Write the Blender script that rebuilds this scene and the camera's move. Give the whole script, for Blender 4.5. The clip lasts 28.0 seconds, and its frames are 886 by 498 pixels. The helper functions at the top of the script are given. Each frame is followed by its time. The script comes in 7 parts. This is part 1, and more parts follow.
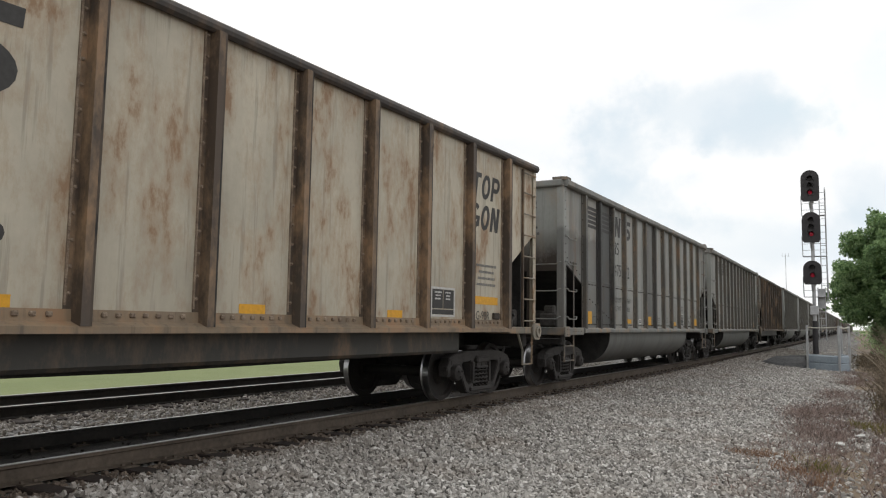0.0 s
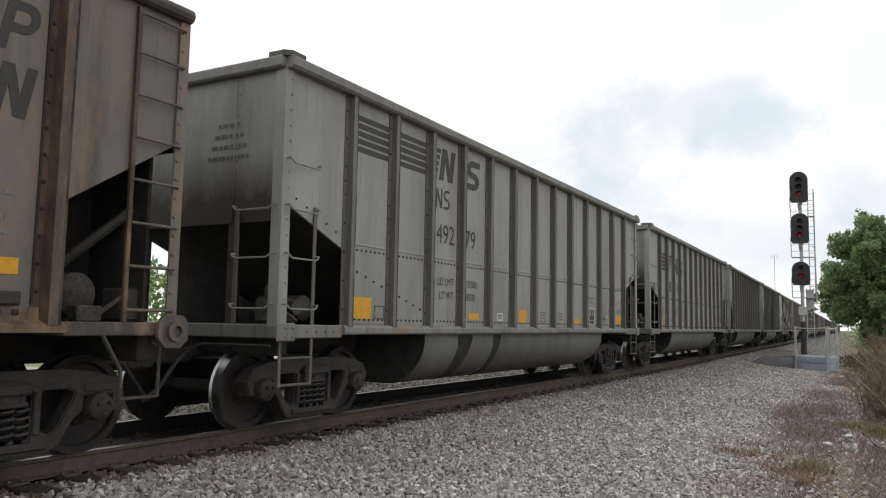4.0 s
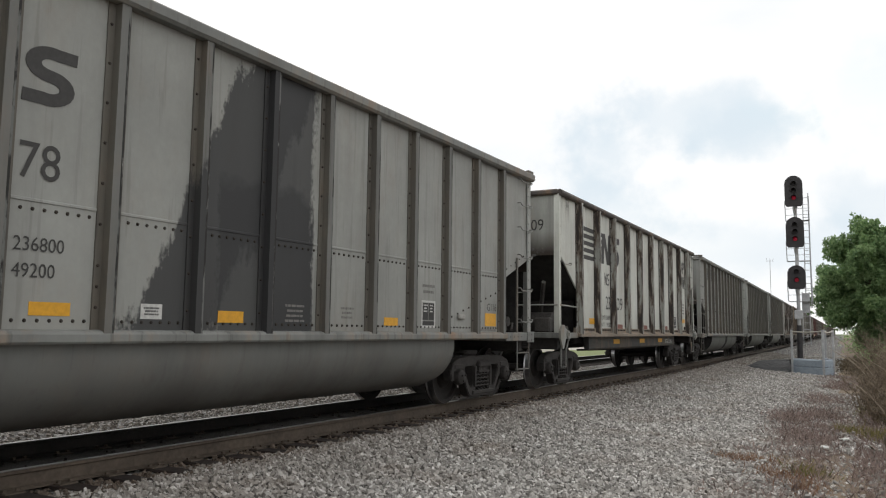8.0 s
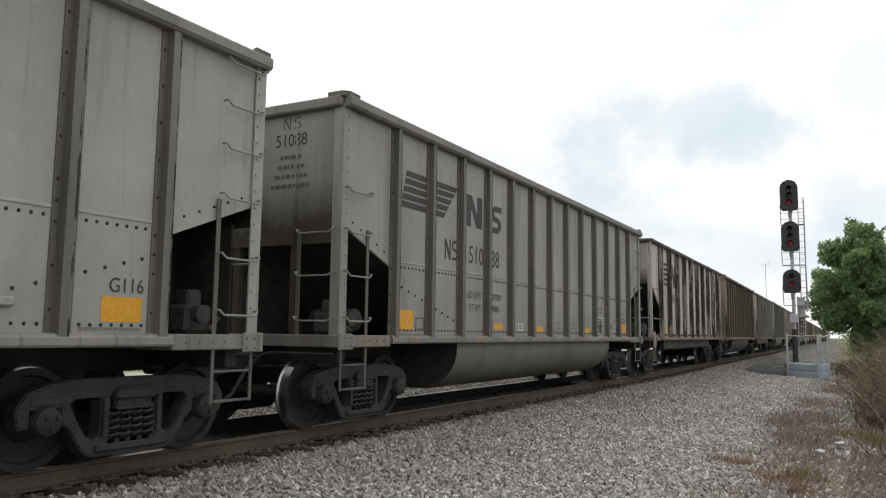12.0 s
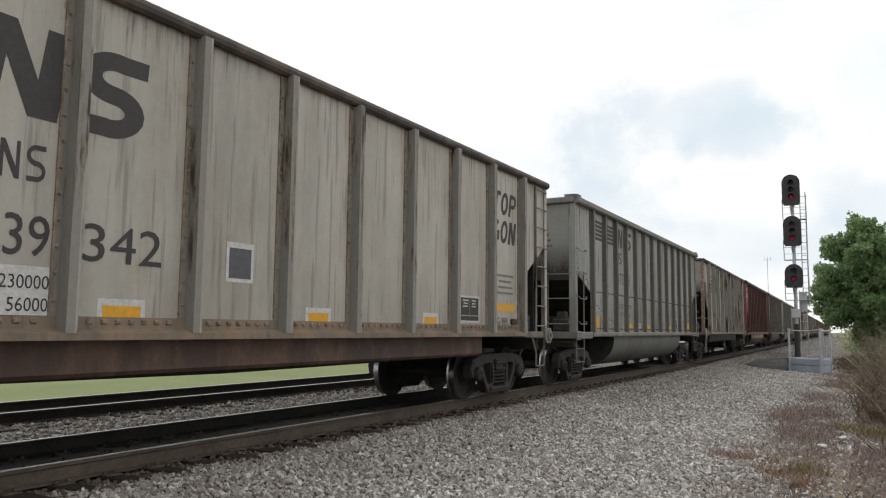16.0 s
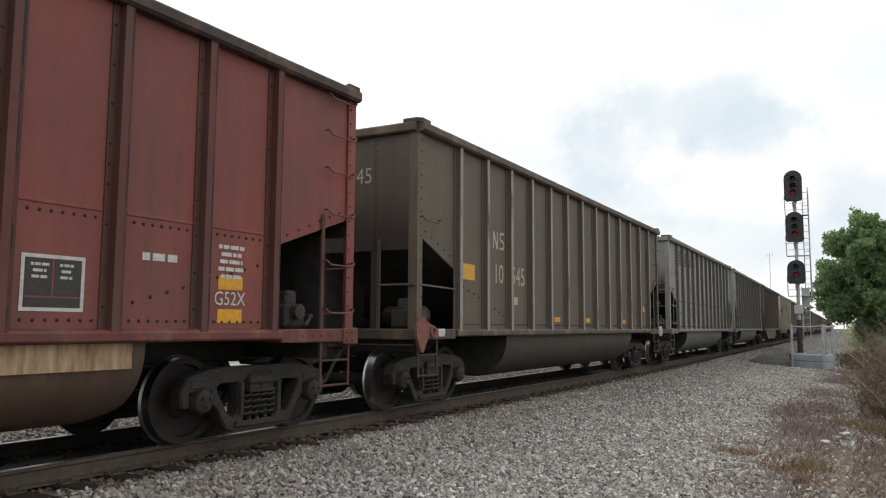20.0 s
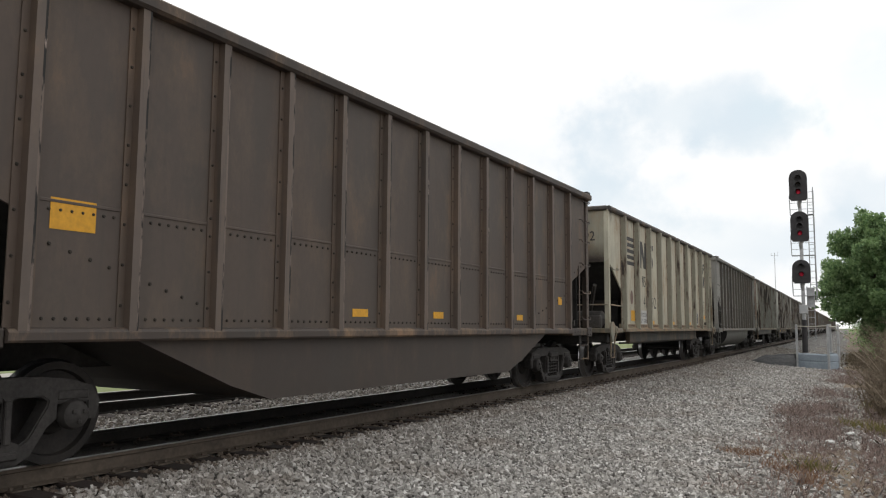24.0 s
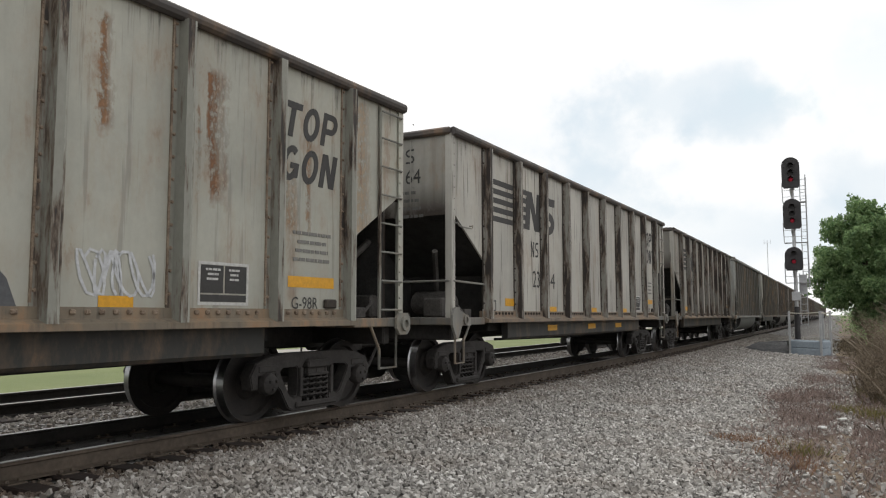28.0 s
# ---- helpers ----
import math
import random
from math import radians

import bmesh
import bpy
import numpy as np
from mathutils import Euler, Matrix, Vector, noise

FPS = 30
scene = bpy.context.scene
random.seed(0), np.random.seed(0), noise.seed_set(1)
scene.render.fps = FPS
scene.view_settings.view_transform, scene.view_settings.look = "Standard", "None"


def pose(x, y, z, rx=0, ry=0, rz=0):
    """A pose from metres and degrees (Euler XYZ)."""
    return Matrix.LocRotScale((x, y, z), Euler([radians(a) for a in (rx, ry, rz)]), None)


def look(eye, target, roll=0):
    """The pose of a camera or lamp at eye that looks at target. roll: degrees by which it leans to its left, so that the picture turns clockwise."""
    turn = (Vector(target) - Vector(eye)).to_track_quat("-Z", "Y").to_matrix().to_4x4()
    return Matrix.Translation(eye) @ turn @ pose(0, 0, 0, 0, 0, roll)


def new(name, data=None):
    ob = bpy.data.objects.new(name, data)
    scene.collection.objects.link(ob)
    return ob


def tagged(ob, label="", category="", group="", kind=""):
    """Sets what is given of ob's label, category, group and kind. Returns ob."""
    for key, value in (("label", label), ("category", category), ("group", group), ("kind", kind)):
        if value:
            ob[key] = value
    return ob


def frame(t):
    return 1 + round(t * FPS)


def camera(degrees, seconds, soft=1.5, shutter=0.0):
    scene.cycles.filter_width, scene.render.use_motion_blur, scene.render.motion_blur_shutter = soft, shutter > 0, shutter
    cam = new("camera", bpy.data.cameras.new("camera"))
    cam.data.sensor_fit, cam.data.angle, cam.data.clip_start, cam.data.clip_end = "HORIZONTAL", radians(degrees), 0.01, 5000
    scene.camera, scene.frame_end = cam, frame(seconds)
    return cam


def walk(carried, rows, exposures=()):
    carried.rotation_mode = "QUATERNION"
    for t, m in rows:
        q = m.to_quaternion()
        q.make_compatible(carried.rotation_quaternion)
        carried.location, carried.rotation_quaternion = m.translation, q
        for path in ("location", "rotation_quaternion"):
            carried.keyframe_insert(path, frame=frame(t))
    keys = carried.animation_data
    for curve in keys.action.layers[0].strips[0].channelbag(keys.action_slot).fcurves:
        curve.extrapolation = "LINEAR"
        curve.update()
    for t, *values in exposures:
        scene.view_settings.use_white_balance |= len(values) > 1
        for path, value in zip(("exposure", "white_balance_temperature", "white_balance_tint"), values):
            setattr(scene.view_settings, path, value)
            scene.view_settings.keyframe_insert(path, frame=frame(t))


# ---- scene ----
# Camera: hand-held beside the line, it only turns a little. World: origin under the camera, rail top z = 0.
FOV, EYE = 59.95, (0.0, 0.0, 1.258)
SPEED = 14.0                      # train, m/s towards the camera
TRACK_X, CURVE, CURVE_END = -7.39, 0.0011, 40.9
TURNS = (
    (0.0, 30.915, 5.546, -0.875), (0.5, 30.844, 5.697, -0.910), (1.0, 30.767, 5.850, -0.814), (1.5, 30.647, 5.992, -0.968),
    (2.0, 30.460, 5.992, -1.103), (2.5, 30.403, 5.973, -1.011), (4.5, 30.094, 5.451, -1.030), (5.0, 29.962, 5.473, -0.995),
    (5.5, 29.934, 5.679, -0.839), (6.0, 29.962, 5.951, -0.924), (6.5, 30.011, 5.948, -0.915), (7.0, 30.003, 5.896, -0.793),
    (7.5, 29.975, 5.944, -0.828), (8.0, 29.953, 5.971, -0.668), (8.5, 29.976, 5.969, -0.471), (9.0, 29.815, 5.993, -0.493),
    (9.5, 29.790, 6.011, -0.491), (10.0, 29.722, 6.254, -0.461), (10.5, 29.759, 6.391, -0.416), (11.0, 29.639, 6.478, -0.564),
    (11.5, 29.594, 6.427, -0.744), (12.0, 29.653, 6.237, -0.726), (12.5, 29.645, 6.206, -0.778), (14.5, 29.601, 6.011, -0.523),
    (15.0, 29.665, 5.959, -0.626), (15.5, 29.779, 5.869, -0.724), (16.0, 29.794, 5.914, -0.575), (16.5, 29.785, 5.923, -0.795),
    (17.0, 29.830, 5.895, -0.642), (17.5, 29.998, 5.680, -0.559), (18.0, 30.053, 5.625, -0.540), (18.5, 30.159, 5.640, -0.520),
    (19.0, 30.125, 5.781, -0.367), (19.5, 30.071, 5.894, -0.307), (20.0, 29.965, 5.740, -0.315), (20.5, 29.960, 5.606, -0.255),
    (21.0, 29.982, 5.548, -0.344), (21.5, 30.090, 5.481, -0.342), (22.0, 30.117, 5.488, -0.476), (22.5, 30.083, 5.556, -0.363),
    (24.5, 30.382, 5.713, -0.343), (25.0, 30.453, 5.804, 0.373), (25.5, 30.290, 5.812, -0.304), (26.0, 30.273, 5.612, -0.036),
    (26.5, 30.300, 5.158, -0.190), (27.0, 30.053, 5.029, -0.298), (27.5, 29.946, 5.008, -0.207), (28.0, 29.848, 4.920, 0.046),
)
cam = camera(FOV, 28.0, soft=1.15)
walk(cam, [(t, pose(*EYE, 90 + p, r, y)) for t, y, p, r in TURNS], [(0, 0.0), (28, 0.0)])


def track(s, off=0.0, z=0.0):
    """A point beside the line: s metres along it, off metres to its right."""
    c = min(max(s, 0.0), CURVE_END)
    h = CURVE * c
    return Vector((TRACK_X - CURVE * c * c / 2 - h * max(s - CURVE_END, 0) + off * math.cos(h), s + off * math.sin(h), z))


def heading(s):
    return CURVE * min(max(s, 0.0), CURVE_END)


# ---- sky and light: a bright overcast day ----
world = bpy.data.worlds.new("world")
scene.world = world
world.use_nodes = True
wn, wl = world.node_tree.nodes, world.node_tree.links
wn.clear()
w_out, w_bg = wn.new("ShaderNodeOutputWorld"), wn.new("ShaderNodeBackground")
w_sky = wn.new("ShaderNodeTexSky")
w_sky.sky_type, w_sky.sun_disc = "NISHITA", False
w_sky.sun_elevation, w_sky.sun_rotation = radians(58), radians(-60)
w_co, w_map = wn.new("ShaderNodeTexCoord"), wn.new("ShaderNodeMapping")
w_map.inputs["Scale"].default_value = (1.0, 1.0, 2.6)
w_noise = wn.new("ShaderNodeTexNoise")
w_noise.inputs["Scale"].default_value, w_noise.inputs["Detail"].default_value = 2.6, 6
w_ramp = wn.new("ShaderNodeValToRGB")
w_ramp.color_ramp.elements[0].position, w_ramp.color_ramp.elements[1].position = 0.36, 0.62
w_ramp.color_ramp.elements[0].color = (1.02, 1.04, 1.06, 1)
w_ramp.color_ramp.elements[1].color = (1.20, 1.17, 1.13, 1)
w_dim = wn.new("ShaderNodeVectorMath")
w_dim.operation = "SCALE"
w_dim.inputs["Scale"].default_value = 0.06
w_mix = wn.new("ShaderNodeMixRGB")
w_mix.inputs["Fac"].default_value = 0.93


def w_math(op, a, b=0.0, c=0.0):
    m = wn.new("ShaderNodeMath")
    m.operation = op
    for k, v in enumerate((a, b, c)):
        if isinstance(v, (int, float)):
            m.inputs[k].default_value = v
        else:
            wl.new(v, m.inputs[k])
    return m.outputs["Value"]


w_billow = wn.new("ShaderNodeTexNoise")
w_billow.inputs["Scale"].default_value, w_billow.inputs["Detail"].default_value, w_billow.inputs["Roughness"].default_value = 13.0, 7, 0.55
wl.new(w_co.outputs["Generated"], w_billow.inputs["Vector"])


def cloud(direction, wide, high, depth, base, tone=(0.70, 0.82, 0.91, 1)):
    """A soft blue-grey bank in the bright overcast, wide and high in degrees about a direction."""
    c = Vector(direction).normalized()
    side = c.cross(Vector((0, 0, 1))).normalized()
    up = side.cross(c)
    total = None
    for axis, size in ((side, math.sin(radians(wide))), (up, math.sin(radians(high))), (c, 0.3)):
        dot = wn.new("ShaderNodeVectorMath")
        dot.operation = "DOT_PRODUCT"
        dot.inputs[1].default_value = axis / size
        wl.new(w_co.outputs["Generated"], dot.inputs[0])
        off = w_math("SUBTRACT", dot.outputs["Value"], float(c.dot(axis)) / size)
        sq = w_math("MULTIPLY", off, off)
        total = sq if total is None else w_math("ADD", total, sq)
    rag = w_math("MULTIPLY_ADD", w_billow.outputs["Fac"], 2.6, -1.3)
    edge = w_math("ADD", w_math("SQRT", total), rag)
    span = wn.new("ShaderNodeMapRange")
    span.interpolation_type = "SMOOTHSTEP"
    span.inputs["From Min"].default_value, span.inputs["From Max"].default_value = 1.25, 0.25
    wl.new(edge, span.inputs["Value"])
    mix = wn.new("ShaderNodeMixRGB")
    wl.new(w_math("MULTIPLY", span.outputs["Result"], depth), mix.inputs["Fac"])
    wl.new(base, mix.inputs["Color1"])
    mix.inputs["Color2"].default_value = tone
    return mix.outputs["Color"]


wl.new(w_co.outputs["Generated"], w_map.inputs["Vector"])
wl.new(w_map.outputs["Vector"], w_noise.inputs["Vector"])
wl.new(w_noise.outputs["Fac"], w_ramp.inputs["Fac"])
wl.new(w_sky.outputs["Color"], w_dim.inputs[0])
wl.new(w_dim.outputs["Vector"], w_mix.inputs["Color1"])
w_col = cloud((-0.2050, 0.9430, 0.2600), 8.0, 2.6, 0.55, w_ramp.outputs["Color"])
w_col = cloud((-0.1400, 0.9620, 0.2330), 4.6, 2.0, 0.55, w_col)
w_col = cloud((-0.2950, 0.9320, 0.2150), 3.6, 4.4, 0.55, w_col)
w_col = cloud((-0.3000, 0.9420, 0.1650), 6.0, 3.6, 0.50, w_col)
w_col = cloud((-0.0100, 0.9611, 0.2749), 5.5, 4.0, 0.35, w_col, (0.78, 0.92, 0.97, 1))
w_col = cloud((0.0000, 0.9886, 0.1504), 4.0, 2.4, 0.45, w_col)
w_col = cloud((-0.1380, 0.9844, 0.0950), 12.0, 3.0, 0.40, w_col)
wl.new(w_col, w_mix.inputs["Color2"])
wl.new(w_mix.outputs["Color"], w_bg.inputs["Color"])
wl.new(w_bg.outputs["Background"], w_out.inputs["Surface"])
sun = new("sun", bpy.data.lights.new("sun", "SUN"))
sun.data.energy, sun.data.angle, sun.data.color = 0.7, radians(25), (1.0, 0.96, 0.9)
sun.matrix_basis = look((-40, 25, 80), (0, 0, 0))


# ---- materials ----
def nodes_of(name):
    m = bpy.data.materials.new(name)
    m.use_nodes = True
    n, l = m.node_tree.nodes, m.node_tree.links
    return m, n, l, n["Principled BSDF"]


def noise_of(n, l, vec, scale, detail=4, rough=0.55, stretch=None, shift=None):
    t = n.new("ShaderNodeTexNoise")
    t.inputs["Scale"].default_value, t.inputs["Detail"].default_value, t.inputs["Roughness"].default_value = scale, detail, rough
    if stretch or shift:
        mp = n.new("ShaderNodeMapping")
        mp.inputs["Scale"].default_value = stretch or (1, 1, 1)
        mp.inputs["Location"].default_value = shift or (0, 0, 0)
        l.new(vec, mp.inputs["Vector"])
        vec = mp.outputs["Vector"]
    l.new(vec, t.inputs["Vector"])
    return t.outputs["Fac"]


def ramp_of(n, l, fac, lo, hi, c0=(0, 0, 0, 1), c1=(1, 1, 1, 1)):
    r = n.new("ShaderNodeValToRGB")
    r.color_ramp.elements[0].position, r.color_ramp.elements[1].position = lo, hi
    r.color_ramp.elements[0].color, r.color_ramp.elements[1].color = (*c0[:3], 1), (*c1[:3], 1)
    l.new(fac, r.inputs["Fac"])
    return r.outputs["Color"]


def blend(n, l, fac, a, b, kind="MIX"):
    m = n.new("ShaderNodeMixRGB")
    m.blend_type = kind
    for key, v in (("Fac", fac), ("Color1", a), ("Color2", b)):
        if isinstance(v, (int, float)):
            m.inputs[key].default_value = v
        elif isinstance(v, tuple):
            m.inputs[key].default_value = (*v[:3], 1)
        else:
            l.new(v, m.inputs[key])
    return m.outputs["Color"]


def maths(n, l, op, a, b=0.0):
    m = n.new("ShaderNodeMath")
    m.operation, m.use_clamp = op, True
    for i, v in enumerate((a, b)):
        if isinstance(v, (int, float)):
            m.inputs[i].default_value = v
        else:
            l.new(v, m.inputs[i])
    return m.outputs["Value"]


def bump_of(n, l, bsdf, height, strength, distance):
    b = n.new("ShaderNodeBump")
    b.inputs["Strength"].default_value, b.inputs["Distance"].default_value = strength, distance
    l.new(height, b.inputs["Height"])
    l.new(b.outputs["Normal"], bsdf.inputs["Normal"])


def mottled(name, dark, light, scale, rough=0.85, metal=0.0, bump=0.3, depth=0.01, fine=9.0, per_object=0.0):
    """A surface in two tones at two scales, with fine relief."""
    m, n, l, b = nodes_of(name)
    co = n.new("ShaderNodeTexCoord").outputs["Object"]
    big, small = noise_of(n, l, co, scale, 5), noise_of(n, l, co, scale * fine, 4)
    f = blend(n, l, 0.45, big, small)
    col = ramp_of(n, l, f, 0.36, 0.66, dark, light)
    if per_object:
        rnd = n.new("ShaderNodeObjectInfo").outputs["Random"]
        col = blend(n, l, maths(n, l, "MULTIPLY", rnd, per_object), col, tuple(c * 0.4 for c in dark))
    l.new(col, b.inputs["Base Color"])
    b.inputs["Roughness"].default_value, b.inputs["Metallic"].default_value = rough, metal
    bump_of(n, l, b, f, bump, depth)
    return m


def paint(name, base, seed, rust=0.2, grime=0.3, streak=0.13, fade=0.25, stain=None, blots=None, rough=0.6, grime_tone=(0.045, 0.042, 0.038), rust_tone=(0.125, 0.062, 0.034), low=0.25, low_at=(1.1, 1.3), low_tone=(0.11, 0.09, 0.07), drips=0.0):
    """Weathered car paint: faded patches, streaks that run down, rust spots, road dirt towards the foot (mixed with
    painted shade on tubs and some ends) and a stain of its own (y0, y1, z0, z1, strength).
    """
    m, n, l, b = nodes_of(name)
    co = n.new("ShaderNodeTexCoord").outputs["Object"]
    sh = (seed * 7.3, seed * 3.1, seed * 1.7)
    patch = noise_of(n, l, co, 0.7, 5, 0.6, None, sh)
    grain = noise_of(n, l, co, 16, 5, 0.65, (1, 1, 0.7), sh)
    runs = noise_of(n, l, co, 1.7, 5, 0.6, (1, 1, 0.11), sh)
    thin = noise_of(n, l, co, 11, 4, 0.6, (1, 1, 0.05), sh)
    col = ramp_of(n, l, patch, 0.3, 0.75, tuple(c * (1 - fade) for c in base), tuple(min(c * (1 + fade * 0.35), 0.9) for c in base))
    col = blend(n, l, 0.16, col, blend(n, l, 1.0, col, ramp_of(n, l, grain, 0.3, 0.7, (0.4, 0.4, 0.4), (1, 1, 1)), "MULTIPLY"))
    g = maths(n, l, "MULTIPLY", ramp_of(n, l, runs, 0.49, 0.64), grime)
    col = blend(n, l, g, col, grime_tone)
    s = maths(n, l, "MULTIPLY", ramp_of(n, l, thin, 0.57, 0.64), min(streak * 1.35, .9))
    col = blend(n, l, s, col, grime_tone)
    spot = noise_of(n, l, co, 2.1, 8, 0.7, (1, 1, 0.45), (sh[2], sh[0], sh[1]))
    r = maths(n, l, "MULTIPLY", ramp_of(n, l, spot, 0.615 - rust * 0.075, 0.685 - rust * 0.075), min(rust * 1.9, 0.9))
    tint = blend(n, l, grain, rust_tone, tuple(min(1, c * 2.0) for c in rust_tone))
    col = blend(n, l, r, col, tint)
    halo = maths(n, l, "MULTIPLY", ramp_of(n, l, spot, 0.49 - rust * 0.06, 0.65 - rust * 0.07), min(rust * 1.3, 0.62))
    col = blend(n, l, halo, col, (0.32, 0.21, 0.12))
    sep = n.new("ShaderNodeSeparateXYZ")
    l.new(co, sep.inputs["Vector"])
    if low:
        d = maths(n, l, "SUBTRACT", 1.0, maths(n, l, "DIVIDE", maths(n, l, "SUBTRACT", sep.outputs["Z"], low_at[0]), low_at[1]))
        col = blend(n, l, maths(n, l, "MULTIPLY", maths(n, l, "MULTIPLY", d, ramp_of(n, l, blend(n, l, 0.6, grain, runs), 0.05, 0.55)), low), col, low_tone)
    if drips:
        # black drips of uneven length that run down from the top chord
        lines = noise_of(n, l, co, 4.5, 5, 0.75, (1, 1, 0.03), (sh[1], sh[2], sh[0]))
        reach, q = n.new("ShaderNodeMath"), n.new("ShaderNodeMath")
        reach.operation, q.operation = "MULTIPLY_ADD", "ADD"
        reach.inputs[1].default_value, reach.inputs[2].default_value = 4.2, -4.17 - 2.15
        l.new(lines, reach.inputs[0])
        l.new(reach.outputs["Value"], q.inputs[0])
        l.new(sep.outputs["Z"], q.inputs[1])
        d = n.new("ShaderNodeMapRange")
        d.inputs["From Min"].default_value, d.inputs["From Max"].default_value = -0.05, 0.35
        l.new(q.outputs["Value"], d.inputs["Value"])
        col = blend(n, l, maths(n, l, "MULTIPLY", maths(n, l, "MULTIPLY", d.outputs["Result"], ramp_of(n, l, grain, 0.3, 0.6)), drips), col, (0.035, 0.030, 0.026))
    for yc, zc, ry, rz, power, tone in blots or ():
        # a round blot with a soft uneven rim
        sq = []
        for v, c, r in ((sep.outputs["Y"], yc, ry), (sep.outputs["Z"], zc, rz)):
            a, q = n.new("ShaderNodeMath"), n.new("ShaderNodeMath")
            a.operation, q.operation = "MULTIPLY_ADD", "POWER"
            a.inputs[1].default_value, a.inputs[2].default_value, q.inputs[1].default_value = 1 / r, -c / r, 2.0
            l.new(v, a.inputs[0])
            l.new(a.outputs["Value"], q.inputs[0])
            sq.append(q.outputs["Value"])
        d, q = n.new("ShaderNodeMath"), n.new("ShaderNodeMath")
        l.new(sq[0], d.inputs[0])
        l.new(sq[1], d.inputs[1])
        q.operation = "MULTIPLY_ADD"
        q.inputs[1].default_value = 1.1
        l.new(runs, q.inputs[0])
        l.new(d.outputs["Value"], q.inputs[2])
        rim = n.new("ShaderNodeMapRange")
        rim.inputs["From Min"].default_value, rim.inputs["From Max"].default_value = 1.55, 1.35
        l.new(q.outputs["Value"], rim.inputs["Value"])
        col = blend(n, l, maths(n, l, "MULTIPLY", rim.outputs["Result"], power), col, tone)
    for y0, y1, z0, z1, lean, power, *tone in stain or ():
        # a slanted dark spill with ragged edges
        yy = n.new("ShaderNodeMath")
        yy.operation = "MULTIPLY_ADD"
        yy.inputs[1].default_value = lean
        l.new(sep.outputs["Z"], yy.inputs[0])
        l.new(sep.outputs["Y"], yy.inputs[2])
        wob = n.new("ShaderNodeMath")
        wob.operation = "MULTIPLY_ADD"
        wob.inputs[1].default_value = 1.3
        l.new(blend(n, l, 0.22, runs, grain), wob.inputs[0])
        l.new(yy.outputs["Value"], wob.inputs[2])
        zz = n.new("ShaderNodeMath")
        zz.operation = "MULTIPLY_ADD"
        zz.inputs[1].default_value = 1.4
        l.new(patch, zz.inputs[0])
        low_z = n.new("ShaderNodeMath")
        low_z.operation = "SUBTRACT"
        low_z.inputs[1].default_value = 0.7
        l.new(sep.outputs["Z"], low_z.inputs[0])
        l.new(low_z.outputs["Value"], zz.inputs[2])
        inside = None
        for v, a, soft in ((wob.outputs["Value"], y0, 0.07), (zz.outputs["Value"], z0, 0.12)):
            q = n.new("ShaderNodeMapRange")
            q.inputs["From Min"].default_value, q.inputs["From Max"].default_value = a, a + soft
            l.new(v, q.inputs["Value"])
            inside = q.outputs["Result"] if inside is None else maths(n, l, "MULTIPLY", inside, q.outputs["Result"])
        for v, a, soft in ((wob.outputs["Value"], y1, 0.1), (zz.outputs["Value"], z1, 0.14)):
            q = n.new("ShaderNodeMapRange")
            q.inputs["From Min"].default_value, q.inputs["From Max"].default_value = a, a - soft
            l.new(v, q.inputs["Value"])
            inside = maths(n, l, "MULTIPLY", inside, q.outputs["Result"])
        dye = tone[0] if tone else (0.022, 0.023, 0.025)
        if tone:
            inside = maths(n, l, "MULTIPLY", inside, ramp_of(n, l, grain, 0.32, 0.52))
            dye = blend(n, l, ramp_of(n, l, grain, 0.40, 0.66), tuple(c * .62 for c in dye), tuple(min(c * q, 1) for c, q in zip(dye, (1.75, 1.6, 1.4))))
        col = blend(n, l, maths(n, l, "MULTIPLY", inside, power), col, dye)
    l.new(col, b.inputs["Base Color"])
    rr = n.new("ShaderNodeMapRange")
    rr.inputs["To Min"].default_value, rr.inputs["To Max"].default_value = rough - 0.12, rough + 0.2
    l.new(patch, rr.inputs["Value"])
    l.new(rr.outputs["Result"], b.inputs["Roughness"])
    bump_of(n, l, b, blend(n, l, 0.5, patch, grain), 0.12, 0.01)
    return m


def plain(name, color, rough=0.7, metal=0.0, wear=0.25, glow=0.0):
    m, n, l, b = nodes_of(name)
    co = n.new("ShaderNodeTexCoord").outputs["Object"]
    f = noise_of(n, l, co, 18, 5, 0.65)
    l.new(ramp_of(n, l, f, 0.35, 0.7, tuple(c * (1 - wear) for c in color), color), b.inputs["Base Color"])
    b.inputs["Roughness"].default_value, b.inputs["Metallic"].default_value = rough, metal
    if glow:
        b.inputs["Emission Color"].default_value = (*color, 1)
        b.inputs["Emission Strength"].default_value = glow
    return m


